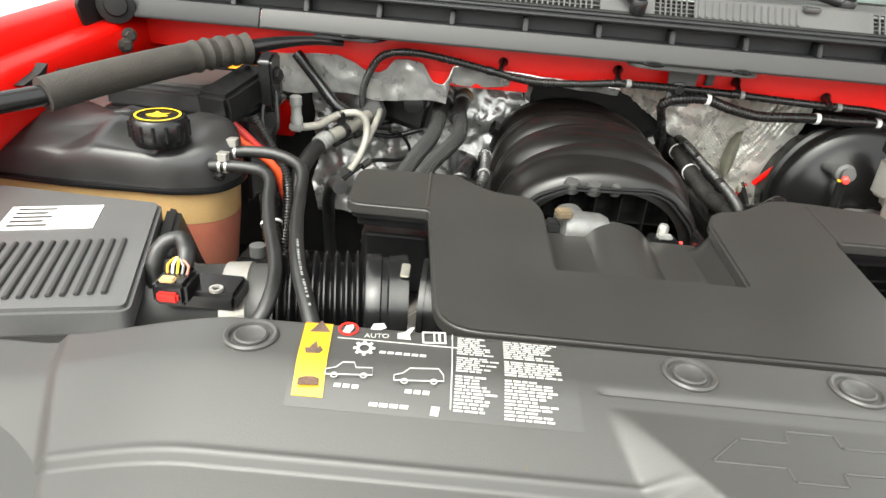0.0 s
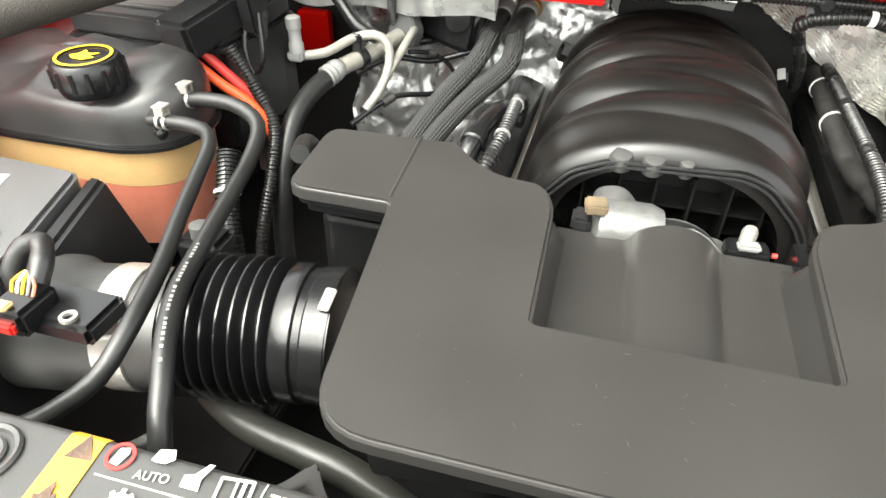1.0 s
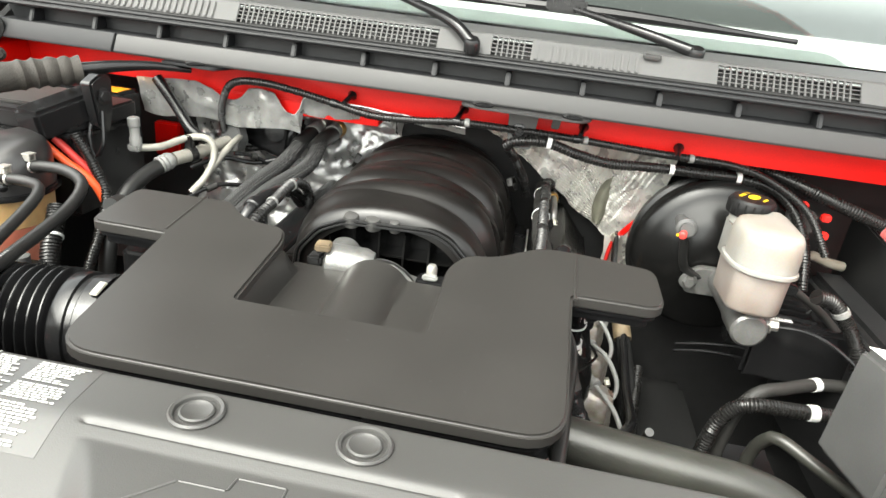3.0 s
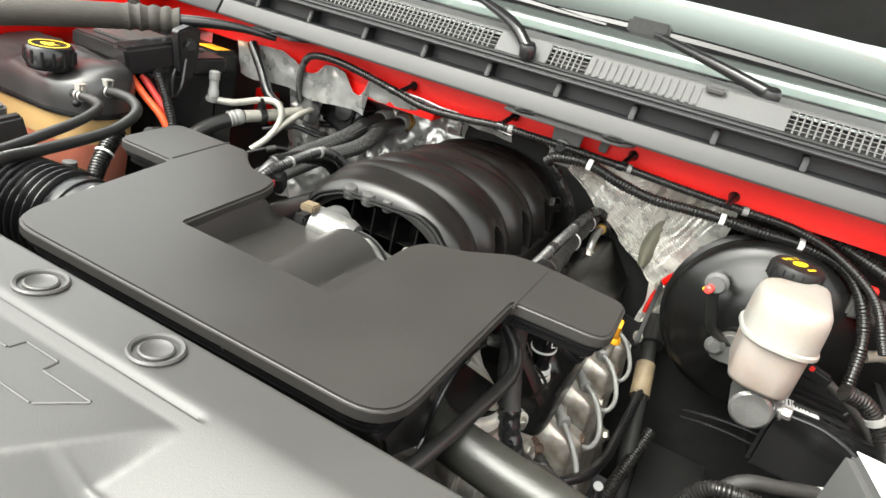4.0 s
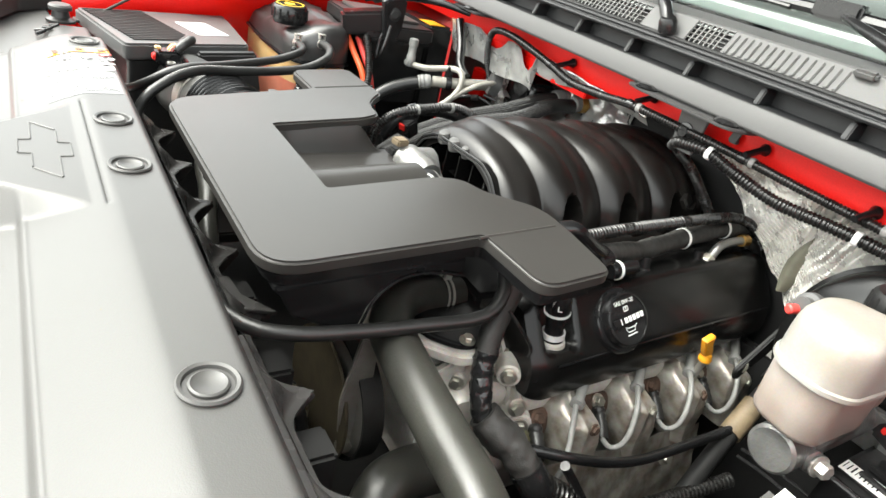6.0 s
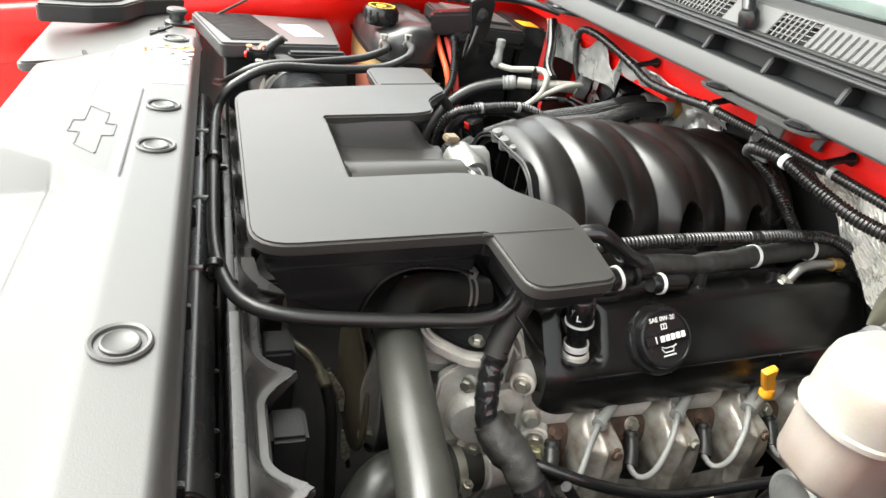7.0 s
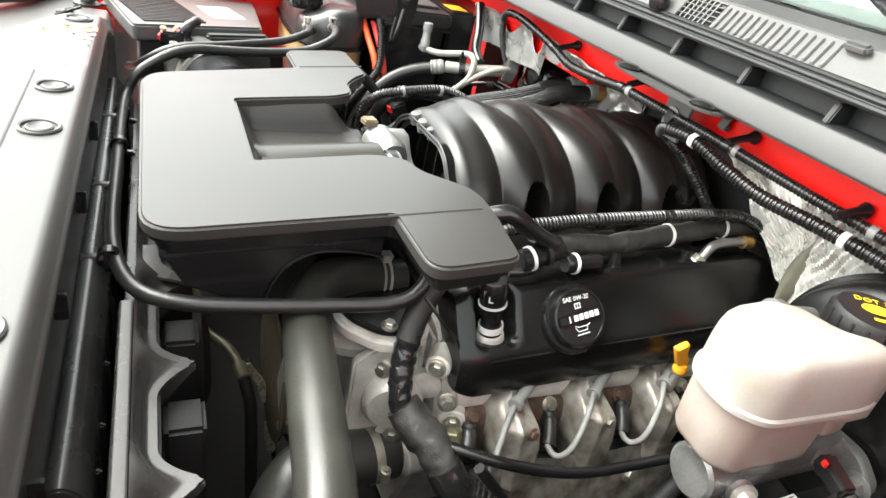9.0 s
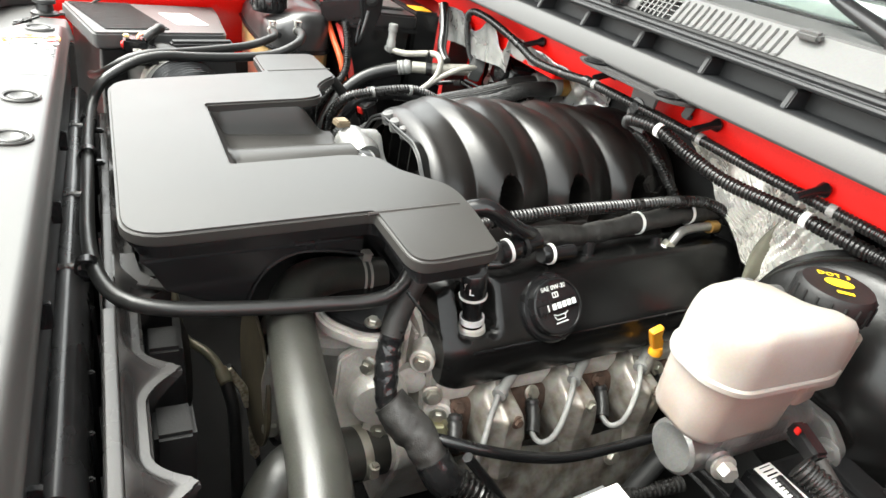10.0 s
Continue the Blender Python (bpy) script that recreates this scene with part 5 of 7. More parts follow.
# ---- heat shields and foil on the bulkhead ----
def scalloped_shield():
    s = thing("heat_shield", (-0.30, 0.78, 1.03), "silver heat shield with a scalloped upper edge", "heat shield")
    top = [(-0.546, 1.172), (-0.430, 1.180), (-0.405, 1.169), (-0.381, 1.156), (-0.356, 1.156), (-0.345, 1.163), (-0.333, 1.179), (-0.310, 1.182), (-0.286, 1.179), (-0.276, 1.162), (-0.266, 1.147), (-0.251, 1.144), (-0.241, 1.149), (-0.232, 1.177), (-0.215, 1.182), (-0.12, 1.176), (0.06, 1.166)]

    def f(u, v):
        x = -0.545 + 0.60 * u
        for (a, za), (b, zb) in zip(top, top[1:]):
            if a <= x <= b + 1e-6:
                zt = za + (zb - za) * (x - a) / (b - a)
                break
        low = 1.110 if x < -0.24 else 1.148
        z = zt + min(-0.004, max(low + 0.004 * math.sin(x * 40), zt - 0.014 if x > -0.13 else 0.0) - zt) * v
        y = 0.734 + 0.012 * v
        y += 0.004 * noise.noise(Vector((x * 45, z * 40, 1.0))) + 0.003 * math.sin(x * 90)
        return (x, y, z)

    part("sheet", sheet(f, 130, 16), SHIELD, s, sharp=60)
    part("rolled_edge", tube([f(u / 90, 0.0) for u in range(91)], 0.0016, 6, smooth=False), SHIELD, s)
    part("support_strut", tube([(-0.500, 0.725, 1.178), (-0.46, 0.715, 1.135), (-0.425, 0.70, 1.10), (-0.395, 0.70, 1.085)], 0.0098, 10), SATIN, s, "black strut")


scalloped_shield()


def crumpled(name, fn, nu, nv, amp, freq, label, seed, crease, material):
    """Foil with large folds and small sharp facets."""
    rnd = random.Random(int(seed) + 3)
    jit = {}

    def f(u, v):
        p = Vector(fn(u, v))
        q = p * freq + Vector((seed, 0, 0))
        k = (round(u * nu), round(v * nv))
        j = jit.setdefault(k, (rnd.uniform(-1, 1), rnd.uniform(-1, 1), rnd.uniform(-1, 1)))
        return p + Vector((noise.noise(q), noise.noise(q + Vector((9, 0, 0))), noise.noise(q + Vector((0, 7, 0))))) * amp + Vector((0, 1, 0.3)) * amp * 0.45 * noise.noise(q * 2.7) + Vector((j[0] * 0.6, j[1], j[2] * 0.6)) * crease

    return solo(name, sheet(f, nu, nv), material, label, "heat shield", sharp=40)


crumpled("foil_insulation", lambda u, v: (-0.50 + 0.42 * u, 0.872 - 0.03 * v, 1.135 - 0.29 * v), 90, 60, 0.016, 17, "crumpled silver foil insulation on the bulkhead", 0, 0.0012, DULLFOIL)


def flap(u, v):
    a = 0.016 * math.sin(math.pi * min(0.97, 0.12 + v)) ** 0.7
    return (0.314 + 0.014 * v ** 2 + a * (2 * u - 1) * 0.9, 0.842 - 0.012 * math.sin(math.pi * u), 1.002 + 0.106 * v)


solo("rubber_flap", sheet(flap, 12, 20, 0.002), LEAF, "olive grey-green rubber flap hanging on the bulkhead", "flap")


def pleated(u, v):
    left = min(0.06 + 0.40 * v, 0.34)
    x = left + (0.422 - left) * u
    # pleats fan out and run slantwise, broken up by broader creases
    q = x * 520 + 55 * v + 2.6 * math.sin(v * 6 + x * 14) + 1.8 * noise.noise(Vector((x * 18, v * 3, 3.0)))
    w = (abs(math.sin(q * 0.5)) * 2 - 1) + 0.35 * math.sin(q * 1.7 - 9 * v)
    k = smoothstep(0.285, 0.345, x)
    y = 0.868 - k * (0.062 - 0.055 * v)
    return (x, y - 0.0034 * w * (0.55 + 0.45 * math.sin(3 + x * 31 + v * 5)), 1.158 - 0.27 * v + 0.0014 * w)


crumpled("foil_insulation", pleated, 340, 60, 0.008, 17, "pleated silver foil blanket between manifold and brake booster", 5, 0.0003, FOIL)


def shield_plate():
    s = thing("bracket_plate", (0.36, 0.77, 0.92), "dark bracket with a red edge seal by the brake booster", "bracket")
    poly = [(0.745, 0.885), (0.80, 0.925), (0.862, 0.975), (0.85, 0.995), (0.80, 0.965), (0.735, 0.905)]
    part("plate", prism(rounded(poly, 0.008), 0.353, 0.360, "x", 0.002), MATTE, s)
    part("red_seal", tube([(0.347, 0.846, 0.918), (0.350, 0.846, 0.950), (0.355, 0.843, 0.972), (0.362, 0.836, 0.986)], 0.0040, 10), REDPLASTIC, s, "red edge seal")
    part("red_edge", tube([(0.360, 0.806, 0.998), (0.372, 0.800, 1.018), (0.398, 0.780, 1.060), (0.414, 0.770, 1.086)], 0.0055, 10), RED, s, "red painted edge")
    for y, z in ((0.758, 0.908), (0.838, 0.976)):
        part("bolt", hexbolt((0.356, y, z), (-0.6, -0.8, 0.1), 0.007, 0.007), BOLT, s)


shield_plate()


# ---- harnesses along the bulkhead ----
A = [(-0.392, 0.765, 1.075), (-0.385, 0.735, 1.13), (-0.362, 0.712, 1.178), (-0.335, 0.704, 1.196), (-0.290, 0.704, 1.199), (-0.235, 0.708, 1.192), (-0.169, 0.712, 1.180), (-0.10, 0.706, 1.170), (-0.02, 0.702, 1.174), (0.042, 0.704, 1.180), (0.14, 0.710, 1.180), (0.24, 0.719, 1.177), (0.335, 0.727, 1.172), (0.429, 0.738, 1.168), (0.50, 0.742, 1.165), (0.56, 0.735, 1.150), (0.62, 0.71, 1.115), (0.65, 0.67, 1.06)]
hA = conduit("wiring_conduit", A, 0.0066, "long black corrugated conduit clipped along the red bulkhead", bands=[((-0.169, 0.712, 1.180), (1, 0, -0.15), 0.016, SATIN), ((0.042, 0.704, 1.181), (1, 0.05, 0), 0.016, SATIN), ((0.060, 0.705, 1.181), (1, 0.05, 0), 0.012, WIRE), ((0.24, 0.719, 1.177), (1, 0.09, 0), 0.016, SATIN), ((0.255, 0.7205, 1.1765), (1, 0.09, 0), 0.010, WIRE), ((0.429, 0.738, 1.168), (1, 0.1, 0), 0.012, WIRE)])
for x, z in ((-0.155, 1.186), (0.041, 1.190), (0.243, 1.188), (0.40, 1.176)):
    part("clip_post", tube([(x + 0.002, 0.712, z - 0.004), (x + 0.006, 0.735, z + 0.004), (x + 0.008, 0.752, z + 0.006)], 0.0058, 10, swell=lambda t: 0.8 + 0.7 * smoothstep(0.6, 0.7, t) * (1 - smoothstep(0.85, 0.95, t))), SATIN, hA)
B = [(0.128, 0.722, 1.150), (0.137, 0.714, 1.158), (0.152, 0.710, 1.163), (0.195, 0.711, 1.166), (0.245, 0.722, 1.152), (0.30, 0.732, 1.142), (0.36, 0.741, 1.143), (0.404, 0.746, 1.144), (0.46, 0.752, 1.143), (0.516, 0.758, 1.143), (0.57, 0.75, 1.135), (0.605, 0.73, 1.11), (0.628, 0.70, 1.06), (0.63, 0.66, 1.0)]
conduit("wiring_conduit", B, 0.0088, "thick black corrugated conduit with white tape bands", 0.17, 0.0052, bands=[((0.197, 0.7115, 1.1655), (1, 0.1, -0.1), 0.011, WHITE), ((0.404, 0.746, 1.144), (1, 0.1, 0), 0.011, WHITE), ((0.516, 0.758, 1.143), (1, 0.05, 0), 0.011, WHITE)])
conduit("wiring_conduit", [(0.196, 0.425, 0.990), (0.199, 0.448, 1.025), (0.204, 0.490, 1.048), (0.207, 0.54, 1.056), (0.207, 0.60, 1.060), (0.207, 0.70, 1.064), (0.208, 0.778, 1.067), (0.210, 0.835, 1.064), (0.222, 0.872, 1.050), (0.236, 0.892, 1.02)], 0.0085, "straight black corrugated conduit above the valve cover", 0.13, 0.005)
conduit("wiring_conduit", [(0.175, 0.835, 1.035), (0.165, 0.80, 1.075), (0.145, 0.765, 1.118), (0.132, 0.735, 1.143), (0.133, 0.718, 1.153)], 0.0078, "thin corrugated branch behind the manifold", 0.12, 0.0045)
conduit("wiring_conduit", [(-0.372, 0.80, 1.05), (-0.32, 0.82, 1.058), (-0.285, 0.825, 1.06)], 0.007, "short thin conduit by the air conditioning block")
conduit("wiring_conduit", [(0.60, 0.55, 1.04), (0.63, 0.56, 1.03), (0.66, 0.56, 1.0), (0.68, 0.54, 0.96), (0.69, 0.52, 0.90)], 0.011, "black corrugated conduit beside the brake reservoir", bands=[((0.645, 0.56, 1.017), (0.6, 0, -0.8), 0.012, WIRE)])
conduit("wiring_conduit", [(0.545, 0.80, 1.16), (0.60, 0.76, 1.15), (0.67, 0.73, 1.13), (0.74, 0.72, 1.11)], 0.011, "black corrugated conduit towards the fender")


def brackets():
    b = thing("cowl_bracket", (0.14, 0.70, 1.19), "dark grey bracket plate with two rubber studs under the cowl", "bracket")
    part("plate", prism(rounded([(0.050, 0.715), (0.050, 0.668), (0.085, 0.656), (0.240, 0.656), (0.256, 0.68), (0.256, 0.715)], 0.012), 1.2140, 1.2182, "z", 0.0012), FLANGE, b)
    for x in (0.085, 0.226):
        part("stud", lathe([(0.016, 0), (0.017, 0.002), (0.013, 0.0045), (0.010, 0.006), (0.0, 0.0065)], (x, 0.672, 1.2183)), SATIN, b)
    part("web", prism([(0.13, 1.150), (0.125, 1.209), (0.175, 1.209), (0.168, 1.150)], 0.712, 0.717, "y", 0.001), GRILLE, b, "pale grey metal web")
    part("web_bolt", hexbolt((0.146, 0.711, 1.178), (0, -1, 0), 0.009, 0.007), SATIN, b)
    c = thing("cowl_bracket", (-0.40, 0.68, 1.20), "dark grey bracket plate under the cowl", "bracket")
    part("plate", prism(rounded([(-0.46, 0.72), (-0.46, 0.672), (-0.36, 0.662), (-0.34, 0.72)], 0.01), 1.2140, 1.2180, "z", 0.001), COWL, c)
    part("stud", lathe([(0.016, 0), (0.017, 0.002), (0.012, 0.005), (0.0, 0.006)], (-0.40, 0.680, 1.2181)), SATIN, c)
    t = thing("cable_tag", (0.203, 0.735, 1.19), "small grey printed tag on the bulkhead", "tag")
    part("tag", moved(block(-0.007, 0.007, -0.001, 0.001, 0, 0.026, 0.001), pose(0.203, 0.738, 1.186, -14, 8, 0)), GRILLE, t)
    part("foot", block(0.197, 0.209, 0.739, 0.7475, 1.184, 1.19, 0.001), GRILLE, t)


brackets()


# ---- air conditioning and heater lines ----
def ac_lines():
    a = thing("air_conditioning_line", (-0.42, 0.63, 1.0), "silver air conditioning pipes with a black hose and crimped collars", "pipe")
    part("service_port", lathe([(0.0095, 0), (0.0095, 0.012), (0.008, 0.014), (0.008, 0.030), (0.0095, 0.031), (0.0095, 0.044), (0.007, 0.046), (0, 0.046)], (-0.470, 0.606, 1.088), (-0.04, 0.02, 1), 20), WIRE, a, "pale capped service port")
    part("port_foot", block(-0.481, -0.460, 0.596, 0.616, 1.078, 1.091, 0.003), WIRE, a)
    part("thin_pipe", tube([(-0.468, 0.608, 1.083), (-0.440, 0.628, 1.084), (-0.418, 0.665, 1.093), (-0.390, 0.675, 1.098), (-0.372, 0.676, 1.088), (-0.368, 0.670, 1.062), (-0.374, 0.650, 1.035), (-0.388, 0.625, 1.012)], 0.0062, 12), PALE, a)
    part("wide_pipe", tube([(-0.425, 0.640, 1.062), (-0.400, 0.690, 1.068), (-0.378, 0.745, 1.076)], 0.0115, 14), PALE, a)
    part("block", moved(prism(rounded([(-0.026, -0.02), (0.018, -0.024), (0.026, 0.002), (0.012, 0.026), (-0.02, 0.022)], 0.007), 0, 0.022, "z", 0.002), facing((-0.370, 0.768, 1.080), (-0.3, -1, 0.2), (0, 0, 1))), GRILLE, a, "pale cast block")
    part("joined_pipe", tube([(-0.357, 0.752, 1.088), (-0.356, 0.715, 1.082), (-0.362, 0.680, 1.064), (-0.372, 0.655, 1.040)], 0.0056, 12), PALE, a)
    part("hose", tube([(-0.432, 0.627, 1.057), (-0.445, 0.590, 1.046), (-0.452, 0.545, 1.025), (-0.450, 0.500, 0.985), (-0.445, 0.47, 0.92), (-0.44, 0.45, 0.82), (-0.44, 0.44, 0.75)], 0.0128, 16), RUBBER, a, "black rubber hose")
    part("crimp", lathe([(0.0135, 0), (0.015, 0.002), (0.0135, 0.006), (0.015, 0.010), (0.0135, 0.014), (0.015, 0.018), (0.0135, 0.024), (0.012, 0.027)], (-0.437, 0.614, 1.055), (0.35, 0.9, 0.25), 20), WIRE, a, "pale crimped collar")
    part("saddle", join(ring((-0.412, 0.664, 1.065), (0.35, 0.9, 0.1), 0.0118, 0.015, 0.012, 20), block(-0.418, -0.404, 0.662, 0.674, 1.075, 1.10, 0.002)), SATIN, a)
    b = thing("evaporator_block", (-0.34, 0.80, 1.05), "black evaporator cover on the bulkhead", "cover")
    part("cover", moved(block(-0.055, 0.055, -0.03, 0.035, -0.04, 0.035, 0.012, 3), pose(-0.315, 0.810, 1.092, 0, 12, -12)), SATIN, b)
    part("bump", lathe([(0.02, 0), (0.018, 0.008), (0, 0.010)], (-0.30, 0.777, 1.10), (0.1, -1, 0.1)), SATIN, b)
    small_hose([(-0.355, 0.372, 1.078), (-0.372, 0.42, 1.065), (-0.392, 0.48, 1.02), (-0.40, 0.52, 0.96), (-0.40, 0.54, 0.86), (-0.40, 0.55, 0.76)], 0.0095, "black hose behind the intake box wing", name="vacuum_hose")
    for k, pts in enumerate(([(-0.43, 0.70, 1.03), (-0.39, 0.74, 1.045), (-0.34, 0.77, 1.035), (-0.28, 0.79, 1.05)], [(-0.40, 0.60, 1.00), (-0.36, 0.66, 1.02), (-0.31, 0.72, 1.01), (-0.27, 0.78, 1.03)], [(-0.36, 0.73, 1.06), (-0.33, 0.76, 1.05), (-0.305, 0.78, 1.02), (-0.30, 0.80, 0.97)])):
        w = thing("wire_bundle", pts[0], "thin black wire bundle in front of the foil", "wiring harness", "wiring conduits")
        part("wire", tube(pts, 0.0045 - 0.0006 * k, 10), SATIN, w)
        part("tape_end", tube([Vector(pts[1]) - (Vector(pts[1]) - Vector(pts[0])) * 0.25, pts[1]], 0.0062, 10, smooth=False), TAPE, w)


ac_lines()


def heater_hoses():
    for k, (x0, y0, z0) in enumerate(((-0.244, 0.828, 1.100), (-0.211, 0.850, 1.099))):
        h = thing("heater_hose", (x0, 0.62, 1.0), "braided black heater hose with a crimped end" if k == 0 else "braided black heater hose on an amber fitting", "hose", "heater hoses")
        dx = 0.036 * k
        part("sleeve", tube([(x0, y0 - 0.008, z0 - 0.004), (x0 - 0.004, 0.785, 1.089), (-0.257 + 0.044 * k, 0.71, 1.064), (-0.288 + 0.032 * k, 0.63, 1.032), (-0.318 + 0.022 * k, 0.55, 0.985), (-0.335 + 0.018 * k, 0.50, 0.94)], 0.0135, 44, flute=0.07), BRAID, h, sharp=20)
        part("rubber_end", tube([(x0, y0 - 0.010, z0 - 0.005), (x0 - 0.004, 0.790, 1.091), (x0 - 0.008, 0.760, 1.082)], 0.0143, 20), RUBBER, h, "plain black rubber end")
        if k:
            part("amber_clip", lathe([(0.013, 0), (0.017, 0.002), (0.017, 0.014), (0.0145, 0.016), (0.0145, 0.020), (0.017, 0.022), (0.017, 0.032), (0.012, 0.034)], (x0, y0 + 0.004, z0), (0.25, 1, 0.12), 20), BRASS, h, "amber plastic clip")
        part("crimp", lathe([(0.0145, -0.012), (0.016, -0.010), (0.016, -0.004), (0.0145, -0.003), (0.016, 0.002), (0.016, 0.010), (0.012, 0.012)], (x0, y0, z0), (0, 1, 0.15), 22), WIRE, h, "bright crimped end")
        part("fitting", lathe([(0.013, 0), (0.013, 0.010), (0.016, 0.012), (0.016, 0.018), (0.012, 0.02), (0.012, 0.045)], (x0, y0 + 0.012, z0 + 0.002), (0, 1, 0.15), 22), BRASS if k else STEEL, h, "amber quick-connect fitting" if k else "steel fitting")


heater_hoses()


def mid_bits():
    """Small connectors and a short conduit between manifold and hoses."""
    h = conduit("wiring_conduit", [(-0.192, 0.397, 0.985), (-0.188, 0.400, 1.035), (-0.180, 0.420, 1.068), (-0.172, 0.459, 1.082), (-0.170, 0.537, 1.090), (-0.172, 0.60, 1.06), (-0.18, 0.63, 1.02)], 0.0078, "short black conduit with bright clips beside the manifold", bands=[((-0.172, 0.462, 1.083), (0, 1, 0.2), 0.006, WIRE), ((-0.1695, 0.525, 1.090), (0, 1, 0), 0.008, WIRE)])
    c = thing("connector", (-0.20, 0.49, 1.03), "black wiring connector with a red lock", "connector")
    part("body", moved(block(-0.016, 0.016, -0.012, 0.012, 0, 0.03, 0.003), pose(-0.20, 0.47, 1.03, 20, 0, 20)), SATIN, c)
    part("lock", moved(block(-0.006, 0.006, -0.014, -0.010, 0.014, 0.026, 0.001), pose(-0.20, 0.47, 1.03, 20, 0, 20)), REDPLASTIC, c, "red lock")
    f = thing("vacuum_pipe", (-0.19, 0.44, 1.02), "black moulded pipe beside the intake box", "pipe")
    part("pipe", tube([(-0.215, 0.43, 1.02), (-0.205, 0.46, 1.065), (-0.195, 0.52, 1.075), (-0.19, 0.58, 1.06), (-0.19, 0.62, 1.03)], 0.0105, 14), SATIN, f)
    part("collar", lathe([(0.012, 0), (0.014, 0.002), (0.014, 0.014), (0.012, 0.016)], (-0.204, 0.465, 1.067), (0.1, 1, 0.2), 18), SATIN, f)
    g = thing("sensor_block", (-0.40, 0.30, 0.95), "black plastic clutter beside the bellows hose", "bracket")
    part("body", block(-0.47, -0.42, 0.30, 0.34, 0.94, 1.0, 0.006), SATIN, g)
    part("cap", lathe([(0.010, 0), (0.010, 0.014), (0, 0.016)], (-0.445, 0.315, 1.0), (0, 0, 1), 16), GRILLE, g)


mid_bits()

for poly in ([(0.386, 1.166), (0.424, 1.175), (0.444, 1.185), (0.431, 1.162)], [(0.456, 1.160), (0.482, 1.171), (0.470, 1.151)]):
    solo("fender_slot", prism(rounded(poly, 0.003), -0.768, -0.753, "x", 0.0015), MATTE, "dark pressed slot in the red inner fender", "slot", "fender slots")


# ---- engine, driver side ----
def valve_cover():
    v = thing("valve_cover", (0.27, 0.64, 0.87), "glossy black valve cover with an oil filler cap", "valve cover")
    y0, y1 = 0.405, 0.888
    sec = [(0.190, 0.972), (0.196, 0.990), (0.243, 0.9945)]
    sec += [(0.250 + 0.048 * k / 12, 0.9918 - 0.0598 * k / 12) for k in range(13)]
    sec += [(0.302, 0.922), (0.304, 0.892), (0.300, 0.880), (0.285, 0.878), (0.200, 0.955)]
    bm = bmesh.new()
    n = 96
    loops = []
    for i in range(n + 1):
        t = i / n
        y = y0 + (y1 - y0) * t
        e = min(t, 1 - t) * (y1 - y0)
        k = 1 - (1 - min(e / 0.03, 1)) ** 2 * 0.16
        cx, cz = 0.25, 0.93
        row = []
        for j, (x, z) in enumerate(sec):
            s = (j - 3) / 12
            dip = 0.0
            if 0 <= s <= 1:
                dip = 0.026 * smoothstep(0.424, 0.434, y) * (1 - smoothstep(0.468, 0.478, y)) * smoothstep(-0.05, 0.08, s) * (1 - smoothstep(0.66, 0.80, s))
            row.append(bm.verts.new((cx + (x - cx) * k - 0.75 * dip, y, cz + (z - cz) * k - 0.66 * dip)))
        loops.append(row)
    for a, b in zip(loops, loops[1:]):
        for i in range(len(sec)):
            bm.faces.new((a[i], a[(i + 1) % len(sec)], b[(i + 1) % len(sec)], b[i]))
    bm.faces.new(loops[0][::-1])
    bm.faces.new(loops[-1])
    part("shell", bm, ENAMEL, v, sharp=50)
    nrm = Vector((0.75, 0, 0.66)).normalized()
    part("crease", tube([(0.2995, 0.44, 0.930), (0.2995, 0.87, 0.930)], 0.0018, 6), SATIN, v)
    # filler cap
    c0 = Vector((0.2765, 0.550, 0.9588))
    part("cap_seat", lathe([(0.043, -0.004), (0.0425, 0.003), (0.040, 0.006), (0.037, 0.006)], c0, nrm, 44), SATIN, v)
    cap = part("oil_cap", lathe([(0.0355, 0.002), (0.0355, 0.015), (0.034, 0.0175), (0.0315, 0.018), (0.031, 0.0165), (0.0, 0.0165)], c0, nrm, 44), SATIN, v, "round black oil filler cap with white print")
    part("cap_ridge", moved(block(-0.030, 0.030, -0.006, 0.0062, 0.0165, 0.0195, 0.002), facing(c0, nrm, (-0.2, -0.12, 1)) ), SATIN, cap)
    mm = facing(c0 + nrm * 0.0170, nrm, (-0.2, -0.12, 1))
    # white print: grade, book sign, plain bar for a trade name, can sign
    letters("grade_text", "SAE 0W-20", 0.0078, mm @ pose(0.000, 0.0225, 0), WHITE, cap)
    part("book_sign", moved(join(block(-0.004, -0.0032, 0.011, 0.0165, 0, 0.0004, 0), block(0.0032, 0.004, 0.011, 0.0165, 0, 0.0004, 0), block(-0.0004, 0.0004, 0.011, 0.0165, 0, 0.0004, 0), block(-0.004, 0.004, 0.0105, 0.0115, 0, 0.0004, 0), block(-0.004, 0.004, 0.016, 0.017, 0, 0.0004, 0)), mm), WHITE, cap)
    for q in range(5):
        part("name_bar", moved(block(-0.010 + 0.0072 * q, -0.0045 + 0.0072 * q, -0.0032, 0.0038, 0.0027, 0.0031, 0.0), mm), WHITE, cap)
    part("level_bar", moved(block(-0.0165, -0.0152, -0.0035, 0.0045, 0.0027, 0.0031, 0.0), mm), WHITE, cap)
